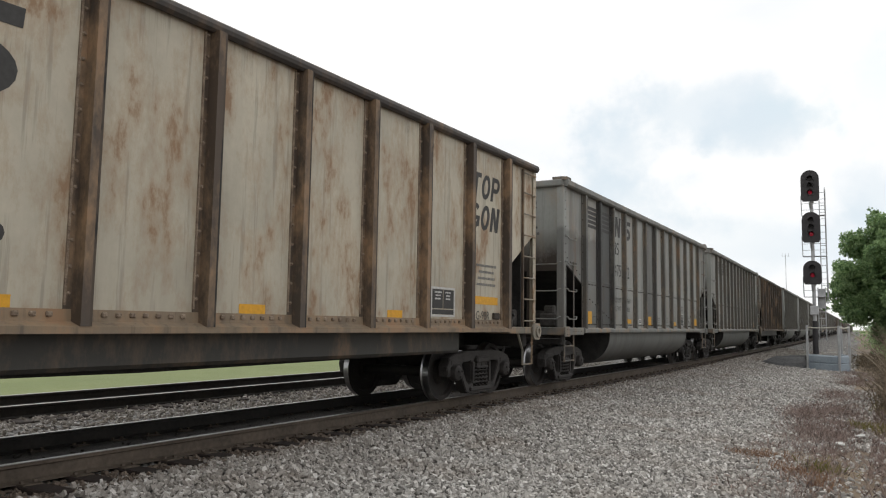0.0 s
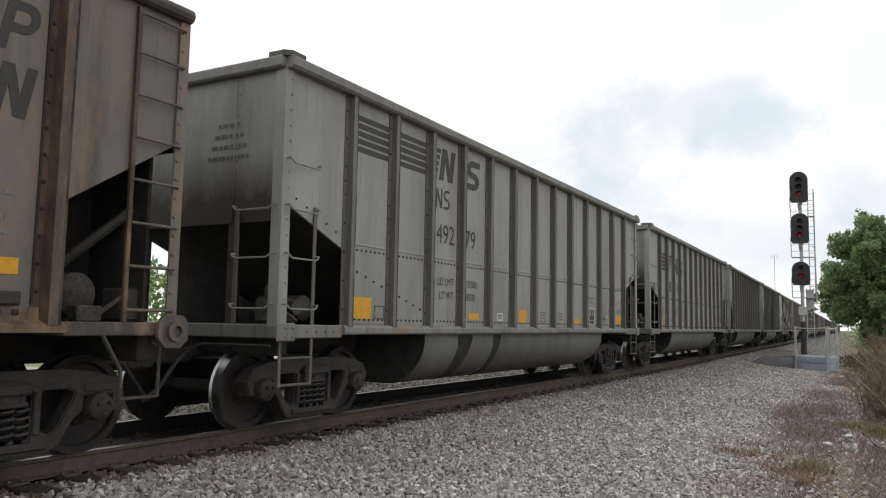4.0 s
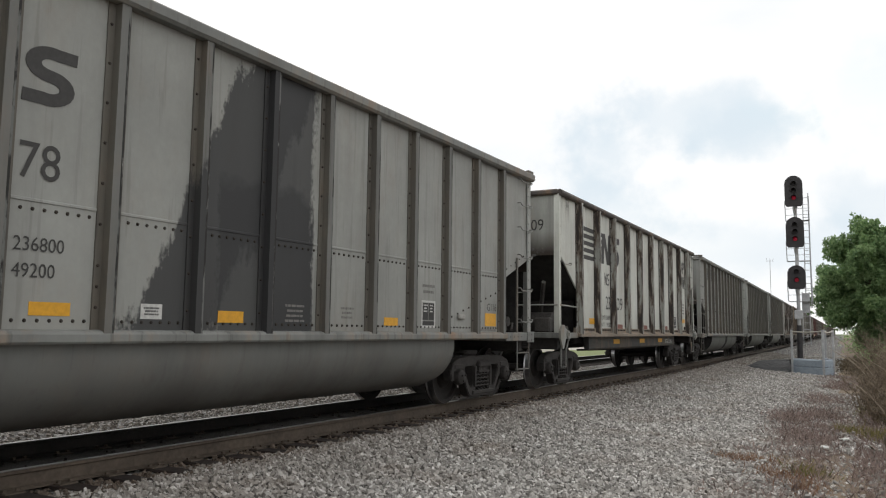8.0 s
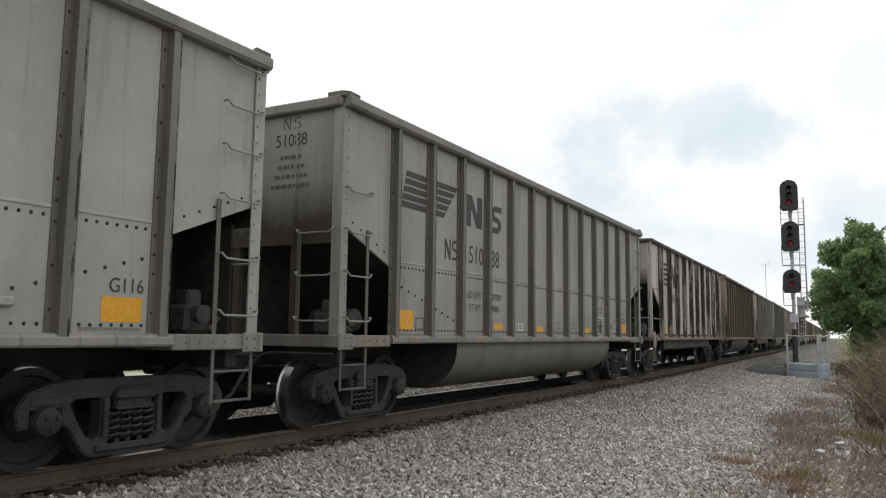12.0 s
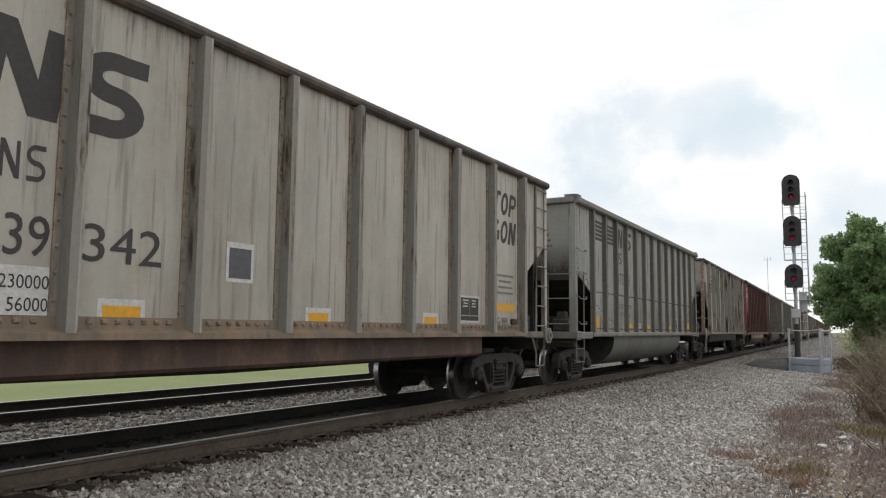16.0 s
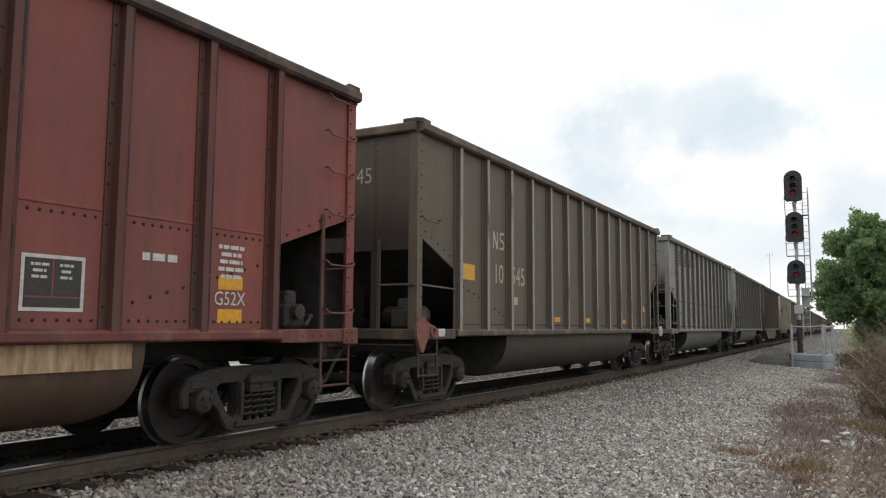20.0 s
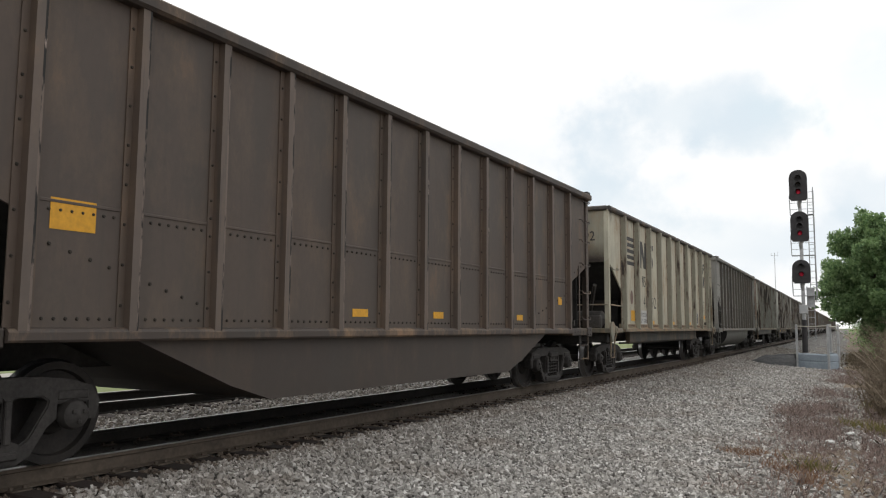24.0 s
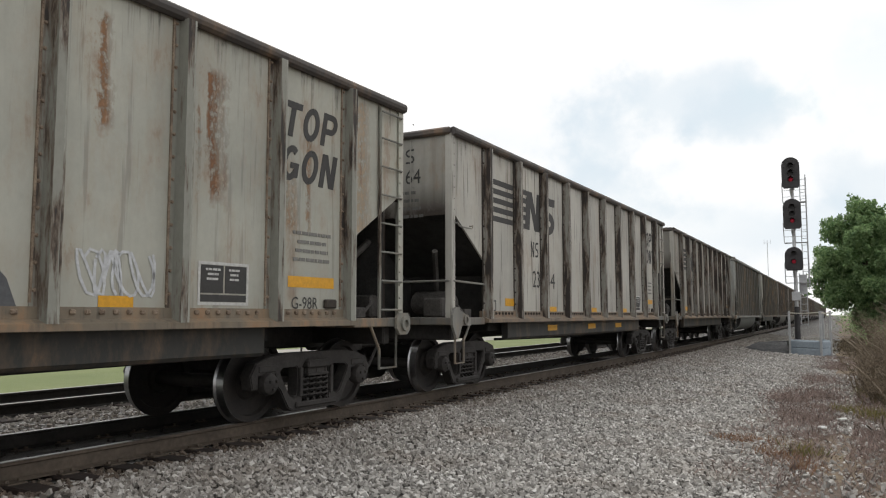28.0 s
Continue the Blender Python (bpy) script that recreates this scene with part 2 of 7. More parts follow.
# ---- mesh helpers ----
class Geo:
    """Vertices and faces of one mesh."""

    def __init__(self):
        self.v, self.f = [], []

    def add(self, vs, fs):
        k = len(self.v)
        self.v += [tuple(p) for p in vs]
        self.f += [tuple(i + k for i in q) for q in fs]
        return self

    def box(self, x0, x1, y0, y1, z0, z1):
        return self.add([(x, y, z) for x in (x0, x1) for y in (y0, y1) for z in (z0, z1)],
                        [(0, 1, 3, 2), (4, 6, 7, 5), (0, 4, 5, 1), (2, 3, 7, 6), (0, 2, 6, 4), (1, 5, 7, 3)])

    def rbox(self, x0, x1, y0, y1, z0, z1, c):
        """A box with chamfered edges."""
        vs, d = [], (c, c, c)
        b = bmesh.new()
        bmesh.ops.create_cube(b, size=1)
        for v in b.verts:
            v.co = Vector((x0 if v.co.x < 0 else x1, y0 if v.co.y < 0 else y1, z0 if v.co.z < 0 else z1))
        bmesh.ops.bevel(b, geom=b.edges[:], offset=c, segments=1, affect="EDGES")
        b.verts.index_update()
        self.add([v.co for v in b.verts], [[v.index for v in f.verts] for f in b.faces])
        b.free()
        return self

    def prism(self, poly, a, b, axis="y"):
        """A polygon drawn out from a to b. poly in (x, z) for axis y, (y, z) for axis x, (x, y) for axis z."""
        def at(p, t):
            return (p[0], t, p[1]) if axis == "y" else (t, p[0], p[1]) if axis == "x" else (p[0], p[1], t)
        n = len(poly)
        return self.add([at(p, a) for p in poly] + [at(p, b) for p in poly],
                        [tuple(range(n))[::-1], tuple(range(n, 2 * n))] + [(i, (i + 1) % n, n + (i + 1) % n, n + i) for i in range(n)])

    def ring(self, outer, inner, a, b, axis="x"):
        """A flat frame between two polygons of the same number of corners, drawn out from a to b."""
        def at(p, t):
            return (p[0], t, p[1]) if axis == "y" else (t, p[0], p[1])
        n = len(outer)
        vs = [at(p, t) for t in (a, b) for q in (outer, inner) for p in q]
        fs = []
        for i in range(n):
            j = (i + 1) % n
            fs += [(i, j, n + j, n + i), (2 * n + i, 3 * n + i, 3 * n + j, 2 * n + j), (i, 2 * n + i, 2 * n + j, j), (n + i, n + j, 3 * n + j, 3 * n + i)]
        return self.add(vs, fs)

    def tube(self, pts, r, n=8):
        pts = [Vector(p) for p in pts]
        vs, fs = [], []
        for i, p in enumerate(pts):
            t = (pts[min(i + 1, len(pts) - 1)] - pts[max(i - 1, 0)]).normalized()
            u = t.cross(Vector((0.31, 0.2, 0.93))).normalized()
            w = t.cross(u)
            rr = r[i] if isinstance(r, (list, tuple)) else r
            vs += [p + rr * (math.cos(2 * math.pi * k / n) * u + math.sin(2 * math.pi * k / n) * w) for k in range(n)]
        for i in range(len(pts) - 1):
            fs += [(i * n + k, i * n + (k + 1) % n, (i + 1) * n + (k + 1) % n, (i + 1) * n + k) for k in range(n)]
        fs += [tuple(range(n))[::-1], tuple(range((len(pts) - 1) * n, len(pts) * n))]
        return self.add(vs, fs)

    def lathe(self, prof, c, axis="x", n=28):
        """prof: (along, radius) about the axis through c."""
        vs, m = [], len(prof)
        for k in range(n):
            a = 2 * math.pi * k / n
            for d, r in prof:
                q = (d, r * math.cos(a), r * math.sin(a)) if axis == "x" else (r * math.cos(a), r * math.sin(a), d)
                vs.append((c[0] + q[0], c[1] + q[1], c[2] + q[2]))
        fs = [(k * m + i, k * m + i + 1, ((k + 1) % n) * m + i + 1, ((k + 1) % n) * m + i) for k in range(n) for i in range(m - 1)]
        return self.add(vs, fs)

    def mesh(self, name, mat=None, smooth=False):
        me = bpy.data.meshes.new(name)
        me.from_pydata(self.v, [], self.f)
        b = bmesh.new()
        b.from_mesh(me)
        bmesh.ops.recalc_face_normals(b, faces=b.faces[:])
        b.to_mesh(me)
        b.free()
        if smooth:
            me.polygons.foreach_set("use_smooth", [True] * len(me.polygons))
            me.set_sharp_from_angle(angle=radians(35))
        me.materials.append(mat)
        return me


def part(name, geo, material, parent, label="", smooth=False):
    ob = new(name, geo.mesh(name, material, smooth) if isinstance(geo, Geo) else geo)
    ob.parent = parent
    return tagged(ob, label)


def mirrored(poly):
    return [(-x, z) for x, z in poly][::-1]


# ---- materials in use ----
M_TRUCK = mottled("cast_steel_dirty", (0.013, 0.0115, 0.011), (0.047, 0.042, 0.039), 3.0, 0.75, 0.0, 0.4, 0.01)
M_WHEEL = mottled("wheel_steel", (0.007, 0.006, 0.006), (0.027, 0.022, 0.019), 4.0, 0.8, 0.0, 0.25, 0.006)
M_TREAD = plain("polished_tread", (0.42, 0.42, 0.43), 0.3, 1.0, 0.3)
M_GEAR = mottled("dusty_iron_gear", (0.024, 0.022, 0.021), (0.092, 0.085, 0.078), 4.0, 0.8)
M_BLACK = mottled("black_underframe", (0.016, 0.015, 0.014), (0.044, 0.040, 0.037), 2.0, 0.85)
M_COAL = mottled("coal_dust", (0.015, 0.0145, 0.014), (0.043, 0.041, 0.039), 5.0, 0.95)
M_YELLOW = plain("reflector_yellow", (0.72, 0.36, 0.01), 0.45, 0.0, 0.22)
M_WHITE = plain("stencil_white", (0.62, 0.62, 0.60), 0.6, 0.0, 0.3)
M_DARKINK = plain("stencil_black", (0.045, 0.044, 0.043), 0.65, 0.0, 0.3)
M_FADEINK = plain("faded_stencil", (0.13, 0.13, 0.125), 0.7, 0.0, 0.35)
M_TAN = plain("stencil_tan", (0.50, 0.47, 0.36), 0.65, 0.0, 0.3)
M_RAILSIDE = mottled("rusty_rail", (0.045, 0.033, 0.024), (0.105, 0.081, 0.060), 2.2, 0.8, 0.0, 0.3, 0.004)
M_RAILTOP = plain("polished_rail", (0.36, 0.34, 0.32), 0.38, 0.9, 0.3)
# near-black copy of the rusty rail: shade under the train as colour
M_RAILDARK = mottled("shade_black_rail", (0.008, 0.007, 0.006), (0.026, 0.022, 0.019), 2.2, 0.85, 0.0, 0.3, 0.004)
M_TIE = mottled("old_sleeper_wood", (0.014, 0.009, 0.007), (0.050, 0.033, 0.026), 3.0, 0.9, 0.0, 0.5, 0.015, 7, 0.5)

# ---- the train: dimensions ----
CAR = 16.18                 # over the couplers
HALF, HW = 7.29, 1.50       # half length and half width of the body sheets
SILL, TOP = 1.16, 4.27
INNER = 6.03                # first and last side post, from the middle
TRUCK_AT, AXLE_AT, WHEEL_R = 6.127, 0.889, 0.457


def cast_frame(x0, x1):
    """A cast side frame: a deep top member, diagonal arms and a spring seat, with two triangular windows and one for the springs."""
    outer = [(-1.13, .40), (-1.17, .56), (-1.08, .70), (-.86, .765), (-.55, .80), (.55, .80), (.86, .765), (1.08, .70), (1.17, .56), (1.13, .40), (1.03, .40), (1.03, .555), (.75, .555), (.75, .43),
             (.66, .36), (.52, .14), (.42, .09), (-.42, .09), (-.52, .14), (-.66, .36), (-.75, .43), (-.75, .555), (-1.03, .555), (-1.03, .40)]
    left = [(-.37, .63), (-.60, .625), (-.655, .59), (-.645, .54), (-.49, .29), (-.42, .25), (-.36, .28), (-.345, .34), (-.345, .60)]
    holes = [left, [(-y, z) for y, z in left][::-1], [(-.25, .20), (.25, .20), (.26, .62), (.22, .66), (-.22, .66), (-.26, .62)]]
    loops = [outer] + holes
    b = bmesh.new()
    rims = []
    for poly in loops:
        vs = [b.verts.new((x1, y, z)) for y, z in poly]
        rims.append([b.edges.new((vs[i], vs[(i + 1) % len(vs)])) for i in range(len(vs))])
    bmesh.ops.triangle_fill(b, edges=b.edges[:], use_beauty=True, use_dissolve=False)
    rim = [e for r in rims for e in r]
    out = bmesh.ops.extrude_face_region(b, geom=b.faces[:])
    for v in out["geom"]:
        if isinstance(v, bmesh.types.BMVert):
            v.co.x = x0
    bmesh.ops.recalc_face_normals(b, faces=b.faces[:])
    bmesh.ops.bevel(b, geom=[e for e in rim if e.is_valid], offset=.014, segments=2, affect="EDGES")
    b.verts.index_update()
    g = Geo().add([v.co for v in b.verts], [[v.index for v in f.verts] for f in b.faces])
    b.free()
    return g


def truck_meshes():
    """One truck about its centre: bolster, side frames, springs, wheelsets, bearing caps."""
    t = []
    bol = Geo().rbox(-1.12, 1.12, -0.2, 0.2, 0.50, 0.74, 0.03).lathe([(0.0, 0.0), (0.0, 0.22), (0.1, 0.22), (0.1, 0.0)], (0, 0, 0.72), "z", 16)
    t.append(("bolster", bol, M_TRUCK, None))
    for sx in (1, -1):
        x0, x1 = 0.94 * sx, 1.10 * sx
        g = cast_frame(x0, x1)
        for k in (-1, 1):
            g.rbox(min(x0, x1) - .012, max(x0, x1) + .012, k * .889 - .17, k * .889 + .17, .57, .69, .03)
            g.rbox(*sorted((x1, x1 + .03 * sx)), k * .30 - .03, k * .30 + .03, .26, .62, .01)
        g.rbox(*sorted((x0, x1 + .035 * sx)), -.40, .40, .13, .20, .015)
        t.append(("side_frame", g, M_TRUCK, None))
        g = Geo().rbox(*sorted((.98 * sx, 1.17 * sx)), -.225, .225, .60, .70, .02).rbox(*sorted((.98 * sx, 1.15 * sx)), -.21, .21, .50, .545, .012)
        for yy in (-.17, 0, .17):
            g.rbox(*sorted((1.0 * sx, 1.13 * sx)), yy - .022, yy + .022, .54, .61, .006)
        t.append(("bolster_end", g, M_TRUCK, None))
        for yy in (-.19, -.065, .065, .19):
            pts = [(1.05 * sx + .062 * math.cos(a), yy + .062 * math.sin(a), .21 + a * .0104) for a in [i * math.pi / 4 for i in range(36)]]
            t.append(("spring", Geo().tube(pts, .017, 5), M_TRUCK, None))
        t.append(("spring_plank", Geo().rbox(*sorted((.84 * sx, .98 * sx)), -.24, .24, .2, .52, .02), M_BLACK, None))
        for k in (-1, 1):
            c = Geo().lathe([(.0, .0), (.0, .125), (.06, .135), (.12, .12), (.15, .085), (.16, .0)], (1.04 * sx, k * AXLE_AT, WHEEL_R), "x", 18)
            if sx < 0:
                c.v = [(2 * 1.04 * sx - x, y, z) for x, y, z in c.v]
            for a in range(3):
                q = a * 2.094 + .5
                c.rbox(*sorted((1.19 * sx, 1.215 * sx)), k * AXLE_AT + .06 * math.cos(q) - .018, k * AXLE_AT + .06 * math.cos(q) + .018,
                       WHEEL_R + .06 * math.sin(q) - .018, WHEEL_R + .06 * math.sin(q) + .018, .005)
            t.append(("bearing_cap", c, M_TRUCK, None))
    return t


def wheelset_mesh():
    """Axle and two wheels about the axle's middle; treads polished."""
    g = Geo().lathe([(-1.1, .0), (-1.1, .07), (-.75, .085), (.75, .085), (1.1, .07), (1.1, .0)], (0, 0, 0), "x", 14)
    body = len(g.f)
    for sx in (1, -1):
        prof = [(.70, .10), (.70, .17), (.735, .19), (.745, .37), (.71, .39), (.71, .482), (.725, .484), (.745, .462), (.85, .452), (.85, .385), (.80, .37), (.785, .20), (.83, .18), (.86, .12), (.86, .08)]
        k = len(g.f)
        g.lathe([(sx * a, r) for a, r in prof], (0, 0, 0), "x", 36)
    me = g.mesh("wheelset", M_WHEEL, True)
    me.materials.append(M_TREAD)
    for p in me.polygons:
        r = math.hypot(p.center.y, p.center.z)
        if r > .45 and .73 < abs(p.center.x) < .855:
            p.material_index = 1
    return me


def hat_post(y, sx, z0, z1, w=.085, d=.10):
    """A pressed hat-section post with its flanges on the side sheet."""
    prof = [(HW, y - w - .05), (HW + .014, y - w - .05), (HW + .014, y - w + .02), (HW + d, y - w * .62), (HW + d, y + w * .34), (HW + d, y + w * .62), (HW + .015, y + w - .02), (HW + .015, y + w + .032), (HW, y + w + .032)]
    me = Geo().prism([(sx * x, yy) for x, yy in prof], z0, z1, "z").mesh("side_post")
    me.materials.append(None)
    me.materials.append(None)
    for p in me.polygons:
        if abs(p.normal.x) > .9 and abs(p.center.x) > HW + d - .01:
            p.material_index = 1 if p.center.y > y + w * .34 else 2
    return me


def rivet(g, x, y, z, r=.016, sx=1):
    """A low rivet head on a side sheet."""
    n = 6
    ring = [(x, y + r * math.cos(a), z + r * math.sin(a)) for a in [2 * math.pi * i / n for i in range(n)]]
    cap = [(x + sx * r * .8, y + .55 * r * math.cos(a), z + .55 * r * math.sin(a)) for a in [2 * math.pi * i / n for i in range(n)]]
    g.add(ring + cap, [(i, (i + 1) % n, n + (i + 1) % n, n + i) for i in range(n)] + [tuple(range(n, 2 * n))])


def rivet_end(g, x, y, z, r, k):
    """A low rivet head on an end sheet."""
    n = 6
    ring = [(x + r * math.cos(a), y, z + r * math.sin(a)) for a in [2 * math.pi * i / n for i in range(n)]]
    cap = [(x + .55 * r * math.cos(a), y + k * r * .8, z + .55 * r * math.sin(a)) for a in [2 * math.pi * i / n for i in range(n)]]
    g.add(ring + cap, [(i, (i + 1) % n, n + (i + 1) % n, n + i) for i in range(n)] + [tuple(range(n, 2 * n))])


def rung(a, b, out, r=.012):
    """A bent grab iron between two points, standing off by the vector out."""
    a, b, out = Vector(a), Vector(b), Vector(out)
    drop = Vector((0, 0, -.05))
    m = (b - a) * .12
    return Geo().tube([a, a + out * .9, a + out + drop * .6 + m * .4, a + out + drop + m, b + out + drop - m, b + out + drop * .6 - m * .4, b + out * .9, b], r, 6)


def slanted(poly, y, z, h, lean=.0, x=HW + .006, sx=1):
    """Corners (0..1) of a flat shape set on the side sheet."""
    return [(sx * x, y + (u + lean * v) * h, z + v * h) for u, v in poly]


def flat(shapes):
    g = Geo()
    for s in shapes:
        k = len(s)
        g.add(s + [(p[0] - .004 if p[0] > 0 else p[0] + .004, p[1], p[2]) for p in s], [tuple(range(k)), tuple(range(k, 2 * k))[::-1]] + [(i, (i + 1) % k, k + (i + 1) % k, k + i) for i in range(k)])
    return g


def bars(y, z, w, h, n=1, gap=.5, ragged=.0, x=HW + .006):
    """Rows of plain bars for writing that cannot be read: n rows, centred at y, top at z, w wide and h high."""
    out = []
    for i in range(n):
        ww = w * (1 - ragged * ((i * 37) % 10) / 10)
        t = z - i * h * (1 + gap)
        u = y - ww / 2
        k = 0
        while u < y + ww / 2 - h * .3:
            e = min(u + h * (1.2 + ((i * 7 + k * 5) % 4) * .8), y + ww / 2)
            out.append([(x, u, t - h), (x, e, t - h), (x, e, t), (x, u, t)])
            u = e + h * .45
            k += 1
    return flat(out)


# ---- car templates: (name, mesh, role, parent index or None, label) ----
def common(tpl):
    """Couplers, centre sill, end sills, trucks: the same under every car."""
    g = Geo().rbox(-.18, .18, -7.3, 7.3, .80, 1.10, .03)
    tpl.append(("centre_sill", g.mesh("centre_sill", M_BLACK), None, None, ""))
    for k in (-1, 1):
        g = Geo().rbox(-.13, .13, *sorted((k * 7.2, k * 7.85)), .74, .98, .03)
        g.rbox(-.17, .17, *sorted((k * 7.80, k * 8.12)), .68, 1.02, .06)
        g.prism([(.17, k * 7.82), (.24, k * 7.95), (.10, k * 8.1), (.02, k * 8.0)], .72, .98, "z")
        tpl.append(("coupler", g.mesh("coupler", M_TRUCK), None, None, "rusty knuckle coupler"))
        h = Geo().tube([(.30, k * 7.4, .9), (.36, k * 7.65, .78), (.36, k * 7.9, .48), (.30, k * 8.05, .36)], .025, 7)
        tpl.append(("air_hose", h.mesh("air_hose", M_BLACK, True), None, None, "black rubber air hose"))
        b = Geo().rbox(-1.42, 1.42, *sorted((k * 7.0, k * 7.16)), .86, 1.12, .02)
        tpl.append(("body_bolster", b.mesh("body_bolster", M_BLACK), None, None, ""))


TRUCK_TPL = [(n, g.mesh(n, m, n in ("bearing_cap", "spring", "side_frame"))) for n, g, m, _ in truck_meshes()]
WHEELSET = wheelset_mesh()


def end_gear(tpl, z_end, w=.12):
    """Corner posts, end ladders and grab irons on both ends; the lower stiles carry rungs over the open end."""
    for k in (-1, 1):
        for sx in (-1, 1):
            y = k * HALF
            g = Geo().prism([(sx * (HW + .012), y - k * w), (sx * (HW + .03), y - k * w), (sx * (HW + .03), y + k * .03), (sx * (HW - w), y + k * .03), (sx * (HW - w), y + k * .012), (sx * (HW - .0), y + k * .012)], SILL + .02, TOP - .1, "z")
            for i in range(15):
                rivet(g, sx * (HW + .03), y - k * w * .65, 1.5 + i * .18, .02, sx)
            tpl.append(("corner_post", g.mesh("corner_post"), "paint", None, ""))


def side_steps(tpl, z_top, front, rear):
    for k, rungs in ((-1, front), (1, rear)):
        for sx in (-1, 1):
            y0, y1 = k * (HALF - .04), k * (HALF - .58)
            x = sx * (HW + .03)
            if rungs:
                st = Geo().rbox(*sorted((x - sx * .015, x)), *sorted((y1 - .03, y1 + .03)), SILL, z_top, .004)
                tpl.append(("ladder_stile", st.mesh("ladder_stile"), "post", None, ""))
            else:
                tpl.append(("hand_rail", Geo().tube([(x, y0, 1.86), (x, k * (INNER + .1), 1.84)], .017, 6).mesh("hand_rail", None, True), "iron", None, ""))
                tpl.append(("hand_rail", Geo().tube([(sx * HW, k * (HALF + .05), 1.86), (sx * .86, k * (HALF + .05), 1.86)], .017, 6).mesh("hand_rail", None, True), "iron", None, ""))
                tpl.append(("grab_iron", rung((x, y0, 2.86), (x, y1, 2.86), (sx * .07, 0, 0)).mesh("grab_iron", None, True), "iron", None, ""))
            for z in rungs:
                tpl.append(("grab_iron", rung((x, y0, z), (x, y1, z), (sx * .07, 0, 0)).mesh("grab_iron", None, True), "iron", None, ""))
            g = Geo().rbox(*sorted((x - sx * .02, x)), *sorted((y0 - .02, y0 + .02)), .52, SILL + .05, .004)
            g.rbox(*sorted((x - sx * .02, x)), *sorted((y1 - .02, y1 + .02)), .52, SILL + .05, .004)
            for z in (.54, .84):
                g.rbox(*sorted((x - sx * .05, x)), *sorted((y0, y1)), z - .012, z + .012, .004)
            tpl.append(("step", g.mesh("step"), "deck", None, ""))
            # ladder on the end sheet beside the corner
            ye = k * (HALF + .03)
            e = Geo().rbox(sx * .86 - .03, sx * .86 + .03, *sorted((ye - k * .02, ye)), SILL, z_top - .05, .004)
            tpl.append(("ladder_stile", e.mesh("ladder_stile"), "post", None, ""))
            for z in rungs[:3]:
                tpl.append(("grab_iron", rung((sx * (HW - .04), ye, z), (sx * .86, ye, z), (0, k * .07, 0)).mesh("grab_iron", None, True), "iron", None, ""))


def gon_ends(t):
    """Full-height ladder at the far end, hand rails and a step at the front end."""
    for sx in (-1, 1):
        x = sx * (HW + .03)
        y0, y1 = HALF - .03, HALF - .55
        st = Geo().rbox(*sorted((x - sx * .02, x + sx * .02)), y1 - .022, y1 + .022, SILL + .05, TOP - .16, .006)
        t.append(("ladder_stile", st.mesh("ladder_stile"), "post", None, ""))
        for z in (1.33, 1.72, 2.11, 2.5, 2.89, 3.28, 3.67, 4.04):
            t.append(("rung", Geo().tube([(x, y0, z), (x + sx * .03, y0 - .02, z), (x + sx * .03, y1 + .02, z), (x, y1, z)], .015, 6).mesh("rung", None, True), "iron", None, ""))
        g = Geo().tube([(x, y0 - .1, SILL - .05), (x, y0 - .12, .55), (x, y1, .55), (x, y1, .8), (x, y1 - .2, SILL - .05)], .022, 6)
        t.append(("step", g.mesh("step"), "deck", None, ""))
        yf = -HALF + .03
        g = Geo().tube([(x, yf + .04, SILL - .05), (x, yf + .04, .5), (x, yf + .34, .5), (x, yf + .34, .85), (x, yf + .55, SILL - .05)], .02, 6)
        t.append(("step", g.mesh("step"), "deck", None, ""))
        t.append(("hand_rail", Geo().tube([(x, yf, 1.80), (x, -INNER - .1, 1.78)], .018, 6).mesh("hand_rail", None, True), "iron", None, ""))
        t.append(("grab_iron", rung((x, yf + .02, 2.72), (x, yf + .56, 2.72), (sx * .07, 0, 0)).mesh("grab_iron", None, True), "iron", None, ""))
    t.append(("hand_rail", Geo().tube([(-HW, -HALF - .06, 1.78), (HW, -HALF - .06, 1.80)], .018, 6).mesh("hand_rail", None, True), "iron", None, ""))


